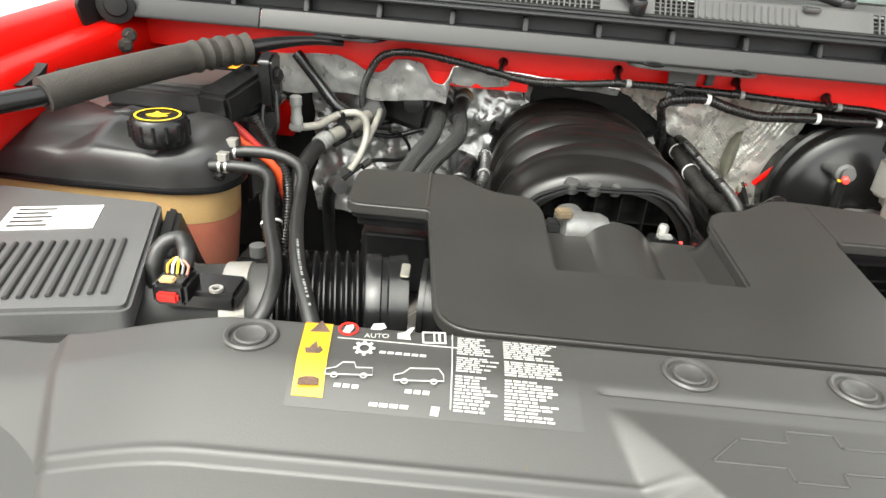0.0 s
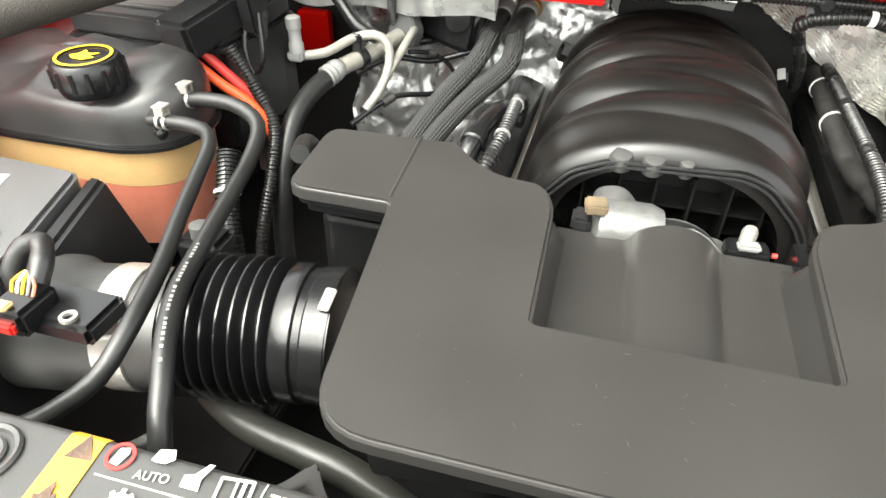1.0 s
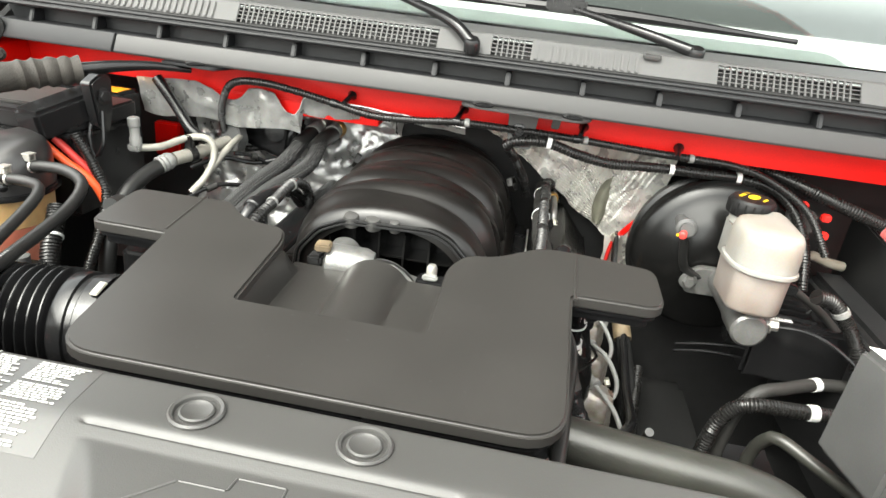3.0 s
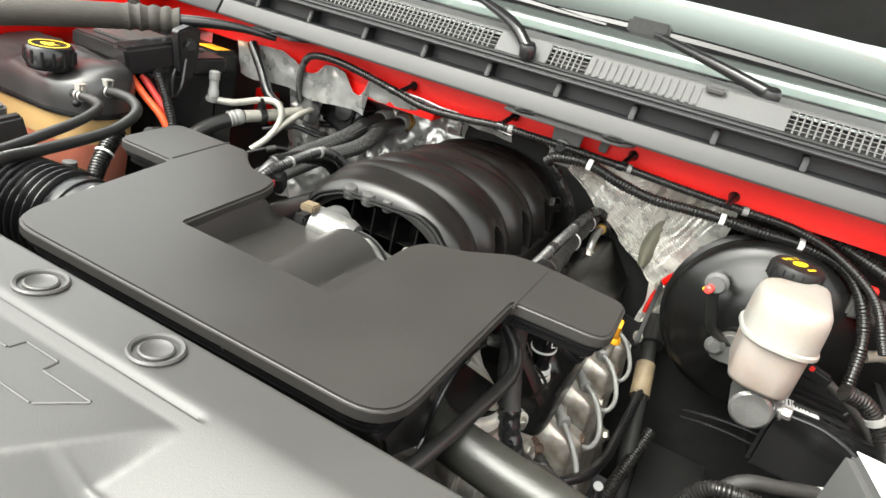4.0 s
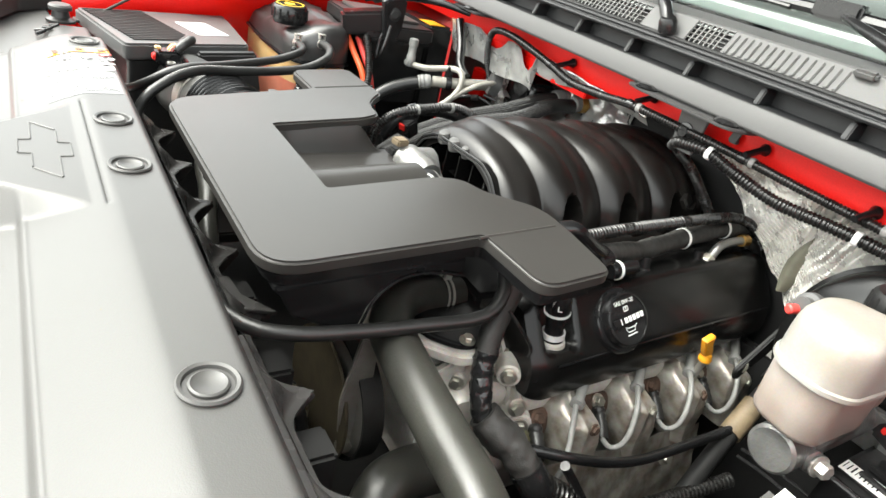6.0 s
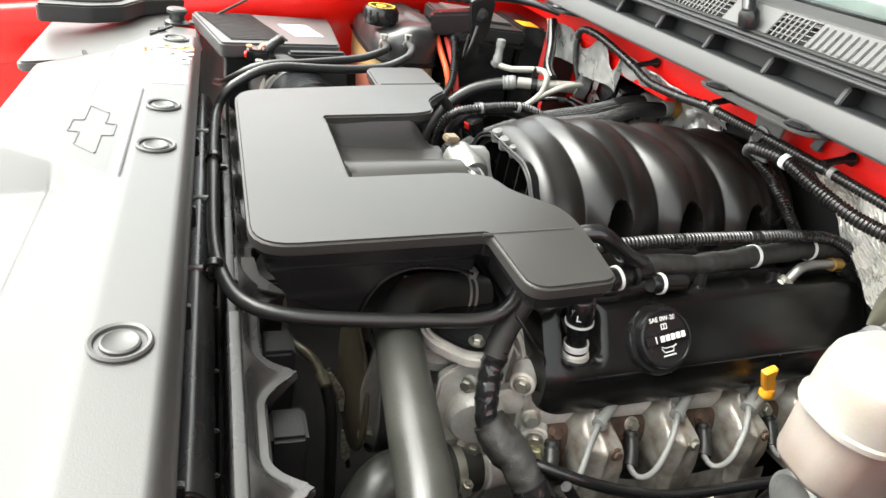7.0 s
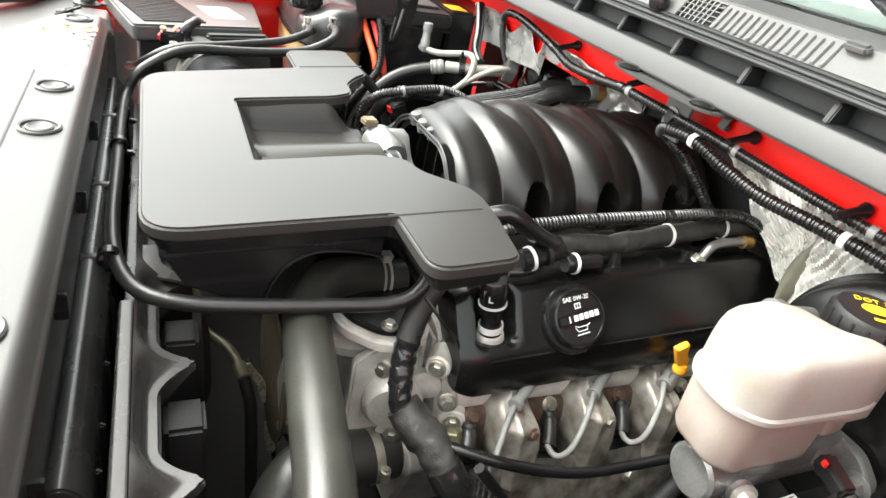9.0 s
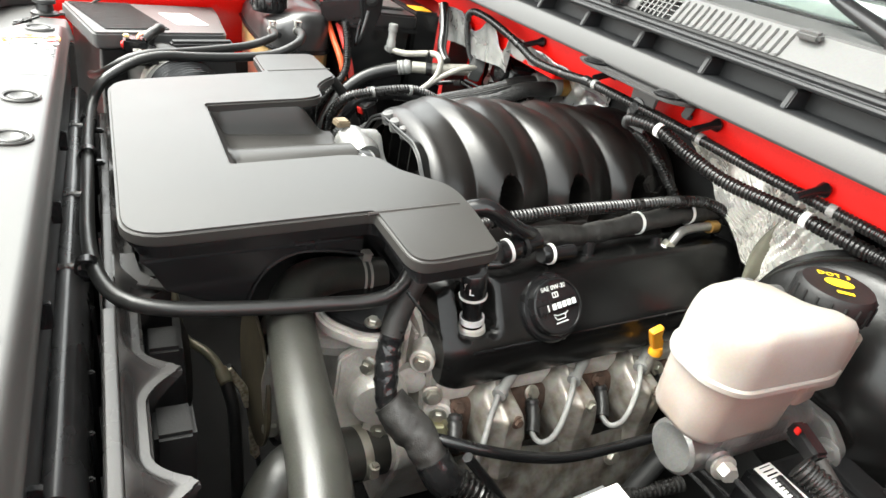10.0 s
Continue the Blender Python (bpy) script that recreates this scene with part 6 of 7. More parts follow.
    part("can_sign", moved(join(tube([(-0.009, -0.011, 0), (-0.006, -0.016, 0), (0.006, -0.016, 0), (0.0075, -0.011, 0), (-0.004, -0.011, 0), (-0.009, -0.009, 0)], 0.0006, 5, smooth=False), tube([(0.0055, -0.012, 0), (0.0115, -0.0095, 0)], 0.0006, 5, smooth=False), tube([(-0.0085 + 0.0017 * k, -0.0205 + (0.0012 if k % 2 else 0), 0) for k in range(11)], 0.0006, 5, smooth=False)), mm), WHITE, cap)
    for y in (0.484, 0.598, 0.710):
        part("bolt_ear", prism(rounded([(y - 0.013, 0.838), (y + 0.013, 0.838), (y + 0.011, 0.873), (y - 0.011, 0.873)], 0.006), 0.262, 0.280, "x", 0.002), DULLALU, v)
        part("bolt", hexbolt((0.281, y, 0.848), (1, -0.15, 0.25), 0.0072, 0.008), BOLT, v)
    part("bolt", hexbolt((0.250, 0.408, 0.915), (0.5, -0.85, 0.2), 0.008, 0.010), BOLT, v)
    part("bolt_ear", lathe([(0.016, 0), (0.016, 0.010), (0.013, 0.012)], (0.247, 0.419, 0.913), (0.5, -0.85, 0.2), 18), DULLALU, v)
    lean(v, 0.06, 0.45)
    return v


def lean(o, k, y0):
    """Tips a thing up towards the rear, as the engine sits."""
    for c in o.children_recursive:
        if c.type == "MESH":
            base = wloc(c).y
            for q in c.data.vertices:
                q.co.z += k * (q.co.y + base - y0)
        else:
            c.location.z += k * (wloc(c).y - y0)


valve_cover()


def breather():
    b = thing("breather_connector", (0.27, 0.437, 0.95), "black breather connector with white rings and a letter mark", "connector")
    ax = Vector((-0.06, -0.15, 1)).normalized()
    p = Vector((0.268, 0.448, 0.950))
    part("neck", lathe([(0.013, -0.01), (0.0135, 0.006), (0.0115, 0.010), (0.0115, 0.022), (0.0125, 0.026), (0.0125, 0.044)], p, ax, 26), SATIN, b)
    part("foot", lathe([(0.017, -0.012), (0.016, -0.004), (0.013, -0.002)], p, ax, 26), DULLALU, b)
    part("white_ring", ring(p + ax * 0.002, ax, 0.0128, 0.0146, 0.0075, 26), WHITE, b)
    body = part("body", lathe([(0.0145, 0), (0.0155, 0.003), (0.0155, 0.034), (0.014, 0.036)], p + ax * 0.034, ax, 26), SATIN, b)
    part("thin_ring", ring(p + ax * 0.037, ax, 0.0152, 0.0163, 0.003, 26), WHITE, b)
    side = Vector((0.72, -0.62, 0.15))
    m = facing(p + ax * 0.052 + (side - ax * side.dot(ax)).normalized() * 0.0158, side, ax)
    letters("letter_mark", "L", 0.013, m @ pose(0.001, 0, 0), WHITE, body)
    letters("small_mark", "ENG", 0.0055, m @ pose(-0.0055, 0.004, -0.0012, 0, -20, 90), WHITE, body)
    t = thing("quick_connector", (0.30, 0.44, 1.03), "black quick connector with white stripes beside the intake box", "connector")
    part("elbow", tube([(0.226, 0.430, 1.076), (0.233, 0.452, 1.083), (0.236, 0.468, 1.076), (0.236, 0.490, 1.060), (0.235, 0.512, 1.048), (0.230, 0.53, 1.040)], 0.0105, 18), SATIN, t)
    part("socket", lathe([(0.011, -0.006), (0.0135, -0.004), (0.0135, 0.020), (0.012, 0.022), (0.012, 0.052)], (0.240, 0.486, 1.026), (-0.1, 0.97, 0.2), 24), SATIN, t)
    part("stripe", ring((0.2395, 0.491, 1.027), (-0.1, 0.97, 0.2), 0.0136, 0.0148, 0.004, 24), WHITE, t)
    part("tie", ring((0.2375, 0.512, 1.0312), (-0.1, 0.97, 0.2), 0.0126, 0.0145, 0.005, 24), MATTE, t)
    part("arm", tube([(0.240, 0.47, 1.01), (0.244, 0.485, 1.012), (0.242, 0.51, 1.016)], 0.006, 10), SATIN, t)
    part("tail", lathe([(0.010, 0), (0.012, 0.004), (0.012, 0.014), (0.010, 0.016), (0.010, 0.05)], (0.238, 0.545, 1.017), (-0.05, 1, 0.0), 18), SATIN, t)
    part("stripe", ring((0.2375, 0.556, 1.017), (-0.05, 1, 0.0), 0.0122, 0.0133, 0.004, 22), WHITE, t)


breather()


def fuel_rail():
    r = thing("fuel_rail", (0.21, 0.65, 1.0), "cloth taped harness over the injectors with white bands", "wiring harness", "wiring conduits")
    part("taped_loom", rumple(tube([(0.225, 0.52, 1.030), (0.216, 0.56, 1.030), (0.212, 0.60, 1.026), (0.209, 0.64, 1.025), (0.206, 0.70, 1.032), (0.205, 0.76, 1.040), (0.205, 0.82, 1.046), (0.204, 0.87, 1.045)], 0.0138, 20, 0.003, swell=lambda t: 1 + 0.06 * math.sin(t * 37) + 0.05 * noise.noise(Vector((t * 60, 0, 0)))), 0.0012, 150), TAPE, r)
    for q in ((0.2055, 0.722, 1.0347), (0.2050, 0.812, 1.0455)):
        part("white_band", ring(Vector(q) - Vector((0, 0.003, 0)), (0, 1, 0), 0.0148, 0.0157, 0.0045, 22), WHITE, r)
    for y in (0.632, 0.750, 0.870):
        i = thing("injector", (0.215, y, 0.99), "black injector connector with a bright clip under the taped harness", "injector", "injectors")
        part("body", lathe([(0.010, 0), (0.010, 0.012), (0.0075, 0.014), (0.0075, 0.030)], (0.229, y, 0.992), (-0.25, 0, 1), 16), SATIN, i)
        part("clip", ring((0.2275, y, 0.998), (-0.25, 0, 1), 0.0101, 0.0112, 0.004, 16), STEEL, i)
    p = thing("fuel_pipe", (0.215, 0.80, 1.01), "bright fuel pipe with a brass collar", "pipe")
    part("pipe", tube([(0.230, 0.772, 1.012), (0.229, 0.781, 1.026), (0.228, 0.795, 1.033), (0.227, 0.835, 1.035), (0.226, 0.86, 1.031)], 0.0066, 12), ALU, p)
    part("collar", ring((0.227, 0.838, 1.0347), (-0.05, 1, -0.06), 0.0065, 0.0092, 0.016, 18), BRASS, p)
    part("nut", hexbolt((0.230, 0.764, 1.005), (0, 0.6, 0.8), 0.010, 0.012), BOLT, p)
    part("tail_hose", tube([(0.226, 0.858, 1.030), (0.230, 0.878, 1.022), (0.238, 0.888, 1.0), (0.24, 0.888, 0.97)], 0.009, 12), RUBBER, p)


fuel_rail()
d = thing("oil_dipstick", (0.32, 0.71, 0.85), "orange oil dipstick handle by the valve cover", "dipstick")
part("handle", join(moved(prism(rounded([(-0.0055, -0.002), (0.0055, -0.002), (0.0085, 0.012), (0.0055, 0.024), (0.0095, 0.040), (-0.0105, 0.040), (-0.0090, 0.015)], 0.003), -0.0048, 0.0048, "y", 0.0015), pose(0.3255, 0.706, 0.912, 0, -24, 90)), moved(lathe([(0.009, 0), (0.0095, 0.005), (0.007, 0.011), (0, 0.012)], (0, 0, -0.004), (0, 0, 1), 18), pose(0.3265, 0.704, 0.910))), ORANGE, d)
part("tube", tube([(0.3265, 0.705, 0.906), (0.320, 0.71, 0.87), (0.31, 0.72, 0.78), (0.30, 0.72, 0.70)], 0.0055, 10), STEEL, d)


def engine():
    e = thing("engine_block", (0.02, 0.62, 0.55), "dull cast aluminium engine block and cylinder heads", "engine")
    part("block", prism(rounded([(-0.17, 0.56), (-0.26, 0.80), (-0.21, 0.93), (-0.10, 0.95), (0.14, 0.95), (0.245, 0.93), (0.285, 0.80), (0.20, 0.56)], 0.02), 0.40, 0.87, "y", 0.006), DULLALU, e)
    # added slab that hides the pale block top below the manifold
    part("valley_cover", block(-0.13, 0.188, 0.384, 0.86, 0.935, 0.966, 0.006), SATIN, e, "black slab added to darken the block top")
    part("head_driver", prism(rounded([(0.19, 0.955), (0.29, 0.868), (0.285, 0.82), (0.25, 0.80), (0.14, 0.90)], 0.008), 0.412, 0.878, "y", 0.004), DULLALU, e)
    part("head_passenger", prism(rounded([(-0.17, 0.955), (-0.27, 0.868), (-0.265, 0.82), (-0.23, 0.80), (-0.12, 0.90)], 0.008), 0.412, 0.878, "y", 0.004), DULLALU, e)
    part("valve_cover_passenger", prism(rounded([(-0.17, 0.985), (-0.216, 1.0), (-0.29, 0.92), (-0.295, 0.875), (-0.18, 0.955)], 0.012), 0.43, 0.88, "y", 0.008), SATIN, e, "black valve cover")
    part("exhaust_manifold", prism(rounded([(0.262, 0.80), (0.270, 0.848), (0.296, 0.854), (0.306, 0.835), (0.303, 0.76), (0.27, 0.74)], 0.012), 0.425, 0.87, "y", 0.008), RUST, e, "rusty iron exhaust manifold")
    for k in range(5):
        y = 0.435 + 0.1118 * k * 0.96
        part("manifold_bolt", hexbolt((0.300, y, 0.849), (0.85, 0, 0.5), 0.0072, 0.009), RUST if k % 2 == 0 else BOLT, e)
    for k in range(4):
        y = 0.482 + 0.110 * k
        s = thing("heat_shield", (0.335, y, 0.775), "bright dented heat shield over a spark plug", "heat shield", "spark plug shields")

        def f(u, v, y=y, k=k):
            q = 2 * u - 1
            w = 0.0325 * math.sqrt(max(0.0, 1 - max(0.0, (v - 0.52) / 0.48) ** 2.2)) * (1 - 0.42 * smoothstep(0.45, 0.0, v))
            edge = smoothstep(0.0, 1.0, (1 - abs(q)) * 3.2)
            crown = smoothstep(0.0, 1.0, (1 - v) * 4.5)
            x = 0.296 + 0.047 * edge * crown - 0.016 * max(0.0, -0.12 - q) + 0.012 * (1 - v)
            x += 0.004 * math.exp(-((q + 0.12) / 0.16) ** 2 - ((v - 0.72) / 0.2) ** 2)
            p = Vector((x, y + w * q, 0.772 + 0.108 * v))
            return p + Vector((noise.noise(p * 32 + Vector((k, 0, 0))) + 0.5 * abs(noise.noise(p * 75 + Vector((0, k, 0)))), 0, 0)) * 0.0032

        part("shell", sheet(f, 40, 32), DENTED, s, sharp=60)
        part("bolt", hexbolt((0.3435, y + 0.012, 0.852), (0.95, 0.1, 0.2), 0.0058, 0.006), RUST if k % 2 == 0 else BOLT, s)
        y = 0.489 + 0.111 * k
        w = thing("spark_plug_wire", (0.31, y - 0.01, 0.80), "grey spark plug lead with a rubber boot", "ignition lead", "spark plug leads")
        part("boot", tube([(0.270, y + 0.048, 0.890), (0.292, y + 0.022, 0.882), (0.306, y + 0.004, 0.880), (0.320, y - 0.014, 0.876)], 0.0074, 14, swell=lambda t: 1.05 - 0.2 * t), WIRE, w)
        part("boot_rim", lathe([(0.0065, -0.003), (0.0092, -0.002), (0.0092, 0.005), (0.0065, 0.006)], (0.3165, y - 0.0095, 0.8773), (0.55, -0.8, -0.2), 16), WIRE, w)
        if k == 0:
            line = [(0.318, y - 0.013, 0.876), (0.336, y - 0.030, 0.866), (0.352, y - 0.043, 0.849), (0.362, y - 0.052, 0.825), (0.36, y - 0.056, 0.79)]
        else:
            line = [(0.318, y - 0.013, 0.880), (0.336, y - 0.028, 0.876), (0.350, y - 0.041, 0.864), (0.361, y - 0.055, 0.846), (0.362, y - 0.064, 0.830), (0.355, y - 0.072, 0.821), (0.343, y - 0.076, 0.824), (0.328, y - 0.070, 0.830)]
        part("lead", tube(line, 0.0037, 12, 0.006), WIRE, w)
        part("plug_boot", tube([(0.340, y - 0.074, 0.822), (0.326, y - 0.066, 0.830), (0.305, y - 0.058, 0.842)], 0.0088, 14, 0.004, swell=lambda t: 1 + 0.10 * math.sin(30 * t)), RUBBER, w, "black plug boot")
    x = thing("exhaust_shield", (0.345, 0.58, 0.66), "pale bare metal exhaust shield low beside the engine", "heat shield")
    part("plate", sheet(lambda u, v: (0.340 + 0.036 * v + 0.004 * noise.noise(Vector((u * 9, v * 6, 2))), 0.425 + 0.33 * u, 0.805 - 0.13 * v - 0.02 * u), 40, 16, 0.003), DENTED, x)
    part("bolt", hexbolt((0.365, 0.652, 0.772), (0.9, 0, 0.4), 0.0085, 0.009), BOLT, x)


engine()


def engine_front():
    e = thing("water_pump", (0.15, 0.34, 0.62), "cast aluminium water pump housing with bolted flanges", "water pump")
    part("housing", prism(rounded([(0.05, 0.70), (0.04, 0.86), (0.10, 0.93), (0.21, 0.925), (0.25, 0.86), (0.255, 0.72), (0.18, 0.68)], 0.03), 0.335, 0.40, "y", 0.012, 3), DULLALU, e)
    part("throttle_neck", lathe([(0.060, 0), (0.066, 0.006), (0.066, 0.020), (0.056, 0.024), (0.056, 0.03)], (0.155, 0.330, 0.890), (0.15, -0.2, 1), 30), DULLALU, e)
    part("black_flange", prism(rounded([(0.10, 0.29), (0.218, 0.287), (0.258, 0.325), (0.252, 0.372), (0.16, 0.40), (0.09, 0.36)], 0.02), 0.940, 0.950, "z", 0.003), SATIN, e)
    for x, y in ((0.248, 0.332), (0.13, 0.30)):
        part("bolt", hexbolt((x, y, 0.9505), (0, 0, 1), 0.0068, 0.007), BOLT, e)
    part("pale_flange", prism(rounded([(0.095, 0.285), (0.222, 0.280), (0.266, 0.323), (0.258, 0.38), (0.16, 0.408), (0.085, 0.365)], 0.022), 0.922, 0.9395, "z", 0.004), DULLALU, e)
    part("side_boss", lathe([(0.036, 0), (0.036, 0.05), (0.030, 0.058), (0.0, 0.06)], (0.215, 0.36, 0.845), (1, -0.25, 0), 26), DULLALU, e)
    part("web", prism(rounded([(0.30, 0.70), (0.30, 0.90), (0.345, 0.925), (0.36, 0.70)], 0.01), 0.232, 0.244, "x", 0.003), DULLALU, e)
    part("lower_neck", lathe([(0.034, -0.01), (0.034, 0.004), (0.033, 0.035), (0.030, 0.037), (0.030, 0.07)], (0.258, 0.405, 0.765), (0.12, -1, 0.0), 30), DULLALU, e)
    part("neck_rim", ring((0.2625, 0.352, 0.765), (0.12, -1, 0), 0.029, 0.0335, 0.006, 30), ALU, e)
    for p, ax in (((0.292, 0.402, 0.868), (0.9, -0.3, 0.2)), ((0.27, 0.425, 0.745), (0.9, -0.4, 0.1)), ((0.235, 0.333, 0.83), (0.3, -1, 0)), ((0.07, 0.333, 0.90), (0, -1, 0))):
        part("bolt", hexbolt(p, ax, 0.0085, 0.009), BOLT, e)
    for q, ax, r, hh in (((0.262, 0.398, 0.905), (0.8, -0.6, 0.1), 0.015, 0.016), ((0.283, 0.418, 0.84), (0.9, -0.4, 0), 0.017, 0.014), ((0.250, 0.36, 0.80), (0.9, -0.4, 0), 0.020, 0.018), ((0.236, 0.345, 0.885), (0.7, -0.7, 0.1), 0.013, 0.014), ((0.275, 0.425, 0.79), (1, -0.2, 0), 0.016, 0.012)):
        part("boss", lathe([(r * 1.2, -0.012), (r, 0), (r, hh), (r * 0.85, hh + 0.002)], q, ax, 22), DULLALU, e)
        part("bolt", hexbolt(Vector(q) + Vector(ax).normalized() * (hh + 0.002), ax, 0.0072, 0.007), BOLT, e)
    part("zinc_bolt", hexbolt((0.303, 0.412, 0.821), (0.9, -0.35, 0.2), 0.0115, 0.010), ZINC, e, "yellow zinc bolt")
    for k in range(4):
        part("rib", block(0.21, 0.24, 0.37 + 0.012 * k, 0.374 + 0.012 * k, 0.84, 0.92, 0.001), DULLALU, e)
    part("ear", lathe([(0.018, 0), (0.018, 0.014), (0.015, 0.016)], (0.245, 0.395, 0.862), (0.9, -0.4, 0.1), 20), DULLALU, e)
    p = thing("drive_pulley", (0.10, 0.24, 0.66), "steel drive pulley with a tan belt face", "pulley")
    part("disc", lathe([(0.085, 0), (0.088, 0.003), (0.088, 0.022), (0.085, 0.025), (0.06, 0.025), (0.055, 0.01), (0.02, 0.01), (0.02, 0.02), (0, 0.02)], (0.10, 0.285, 0.76), (0, -1, 0), 40), STEEL, p)
    part("belt", ring((0.10, 0.256, 0.76), (0, 1, 0), 0.0885, 0.0925, 0.03, 40), TAPE, p)
    part("dust_disc", lathe([(0.0, 0), (0.095, 0), (0.098, 0.002), (0.098, 0.006), (0.0, 0.008)], (0.075, 0.247, 0.745), (0, -1, 0), 44), DISC, p, "dusty olive steel disc")
    part("bolt", hexbolt((0.10, 0.265, 0.76), (0, -1, 0), 0.010, 0.010), BOLT, p)
    b = thing("mount_plate", (0.14, 0.26, 0.70), "bare steel mounting plate with a bolt", "bracket")
    part("plate", prism(rounded([(0.245, 0.70), (0.235, 0.80), (0.25, 0.90), (0.275, 0.88), (0.28, 0.74)], 0.01), 0.150, 0.157, "x", 0.0015), STEEL, b)
    part("bolt", hexbolt((0.158, 0.252, 0.722), (1, -0.2, 0.2), 0.0095, 0.010), BOLT, b)
    # hoses
    h = thing("radiator_hose", (0.40, 0.22, 0.90), "thick smooth grey-black upper radiator hose", "radiator hose", "hoses in the engine bay")
    part("hose", tube([(0.150, 0.375, 0.945), (0.154, 0.345, 0.950), (0.157, 0.312, 0.955), (0.170, 0.282, 0.961), (0.192, 0.260, 0.962), (0.220, 0.246, 0.957), (0.250, 0.241, 0.955), (0.31, 0.234, 0.952), (0.38, 0.226, 0.951), (0.44, 0.219, 0.950), (0.482, 0.210, 0.940), (0.505, 0.192, 0.918), (0.508, 0.155, 0.895), (0.50, 0.115, 0.880), (0.49, 0.07, 0.872)], 0.0255, 30, 0.006), HOSE, h)
    spring_clamp(h, (0.1535, 0.350, 0.9495), (0.05, -1, 0.1), 0.0252)
    l = thing("radiator_hose", (0.30, 0.24, 0.76), "thick black lower radiator hose with a bright clamp", "radiator hose", "hoses in the engine bay")
    part("hose", tube([(0.2635, 0.360, 0.765), (0.267, 0.325, 0.768), (0.271, 0.28, 0.775), (0.284, 0.242, 0.778), (0.305, 0.216, 0.757), (0.334, 0.202, 0.735), (0.35, 0.19, 0.68), (0.36, 0.17, 0.58)], 0.0325, 28, 0.008), HOSE, l)
    part("worm_clamp", ring((0.2655, 0.338, 0.7665), (0.1, -1, 0), 0.0328, 0.0342, 0.011, 32), BOLT, l, "bright worm drive clamp")
    part("clamp_screw", join(moved(block(-0.006, 0.006, -0.009, 0.009, 0, 0.009, 0.0015), facing((0.2975, 0.338, 0.770), (1, 0.1, 0.2), (0, 0, 1))), hexbolt((0.303, 0.338, 0.779), (0.1, 0.05, 1), 0.0045, 0.006)), BOLT, l)
    o = thing("cooler_pipe", (0.02, 0.19, 0.70), "thin bent olive metal pipe joined to a black hose", "pipe")
    part("pipe", tube([(-0.045, 0.147, 0.834), (-0.025, 0.150, 0.818), (-0.006, 0.152, 0.796), (0.002, 0.154, 0.779), (0.020, 0.164, 0.774), (0.045, 0.180, 0.777), (0.065, 0.192, 0.772), (0.080, 0.197, 0.767)], 0.0062, 12), OLIVE, o)
    part("crimp", lathe([(0.0080, 0), (0.0090, 0.003), (0.0090, 0.022), (0.007, 0.024)], (0.078, 0.1965, 0.768), (0.8, 0.25, -0.4), 16), OLIVE, o)
    part("hose", tube([(0.092, 0.201, 0.761), (0.103, 0.207, 0.738), (0.110, 0.211, 0.714), (0.13, 0.213, 0.647), (0.15, 0.213, 0.578), (0.155, 0.213, 0.55)], 0.0088, 12), RUBBER, o)
    g = thing("insulation_strip", (0.06, 0.23, 0.56), "narrow gold and white speckled strip of fan blade edging", "strip")
    part("upper_piece", prism(rounded([(0.206, 0.748), (0.215, 0.752), (0.238, 0.711), (0.247, 0.668), (0.235, 0.672), (0.226, 0.708)], 0.002), 0.058, 0.062, "x", 0.001), SPECKLE, g)
    part("lower_piece", prism(rounded([(0.242, 0.629), (0.251, 0.631), (0.262, 0.568), (0.255, 0.558), (0.247, 0.572)], 0.002), 0.058, 0.062, "x", 0.001), SPECKLE, g)
    part("backing", tube([(0.056, 0.212, 0.752), (0.056, 0.238, 0.690), (0.056, 0.250, 0.620), (0.056, 0.262, 0.54)], 0.004, 8), MATTE, g)
    # taped loom down the front of the head
    t = thing("taped_loom", (0.275, 0.37, 0.72), "wrinkled vinyl taped harness hanging at the engine front", "wiring harness", "wiring conduits")
    part("upper_loom", rumple(tube([(0.232, 0.400, 1.030), (0.243, 0.378, 1.003), (0.256, 0.358, 0.970), (0.267, 0.348, 0.945)], 0.0140, 26, 0.003, swell=lambda q: 1.1 - 0.12 * q), 0.0008, 120), TAPE, t, "dull cloth taped section")
    part("taped_loom", rumple(tube([(0.264, 0.351, 0.953), (0.272, 0.345, 0.930), (0.284, 0.341, 0.908), (0.297, 0.339, 0.886), (0.306, 0.344, 0.874)], 0.0132, 26, 0.0022, swell=lambda q: 1 + 0.05 * noise.noise(Vector((q * 6, 0, 0)))), 0.0019, 130), VINYL, t)
    part("elbow_wrap", rumple(tube([(0.300, 0.342, 0.880), (0.316, 0.354, 0.866), (0.334, 0.368, 0.855), (0.352, 0.376, 0.842), (0.366, 0.384, 0.826), (0.374, 0.398, 0.808)], 0.0190, 28, 0.003, swell=lambda q: 0.78 + 0.34 * math.sin(math.pi * min(1, 0.25 + q * 0.9))), 0.0030, 62), WRAP, t, "thick wrinkled wrap")
    part("wrap_strap", rumple(tube([(0.356, 0.378, 0.838), (0.366, 0.385, 0.826), (0.371, 0.394, 0.814)], 0.0208, 28, 0.003), 0.0010, 130), VINYL, t)
    part("branch_conduit", tube([(0.370, 0.400, 0.814), (0.384, 0.426, 0.800), (0.398, 0.452, 0.776), (0.405, 0.472, 0.74), (0.41, 0.485, 0.68)], 0.0180, 16, 0.012, 0.16, 0.0066), CONDUIT, t)
    part("tie", tube([(0.278, 0.352, 1.010), (0.292, 0.372, 0.985), (0.285, 0.40, 0.95), (0.262, 0.415, 0.91)], 0.002, 6), SATIN, t)
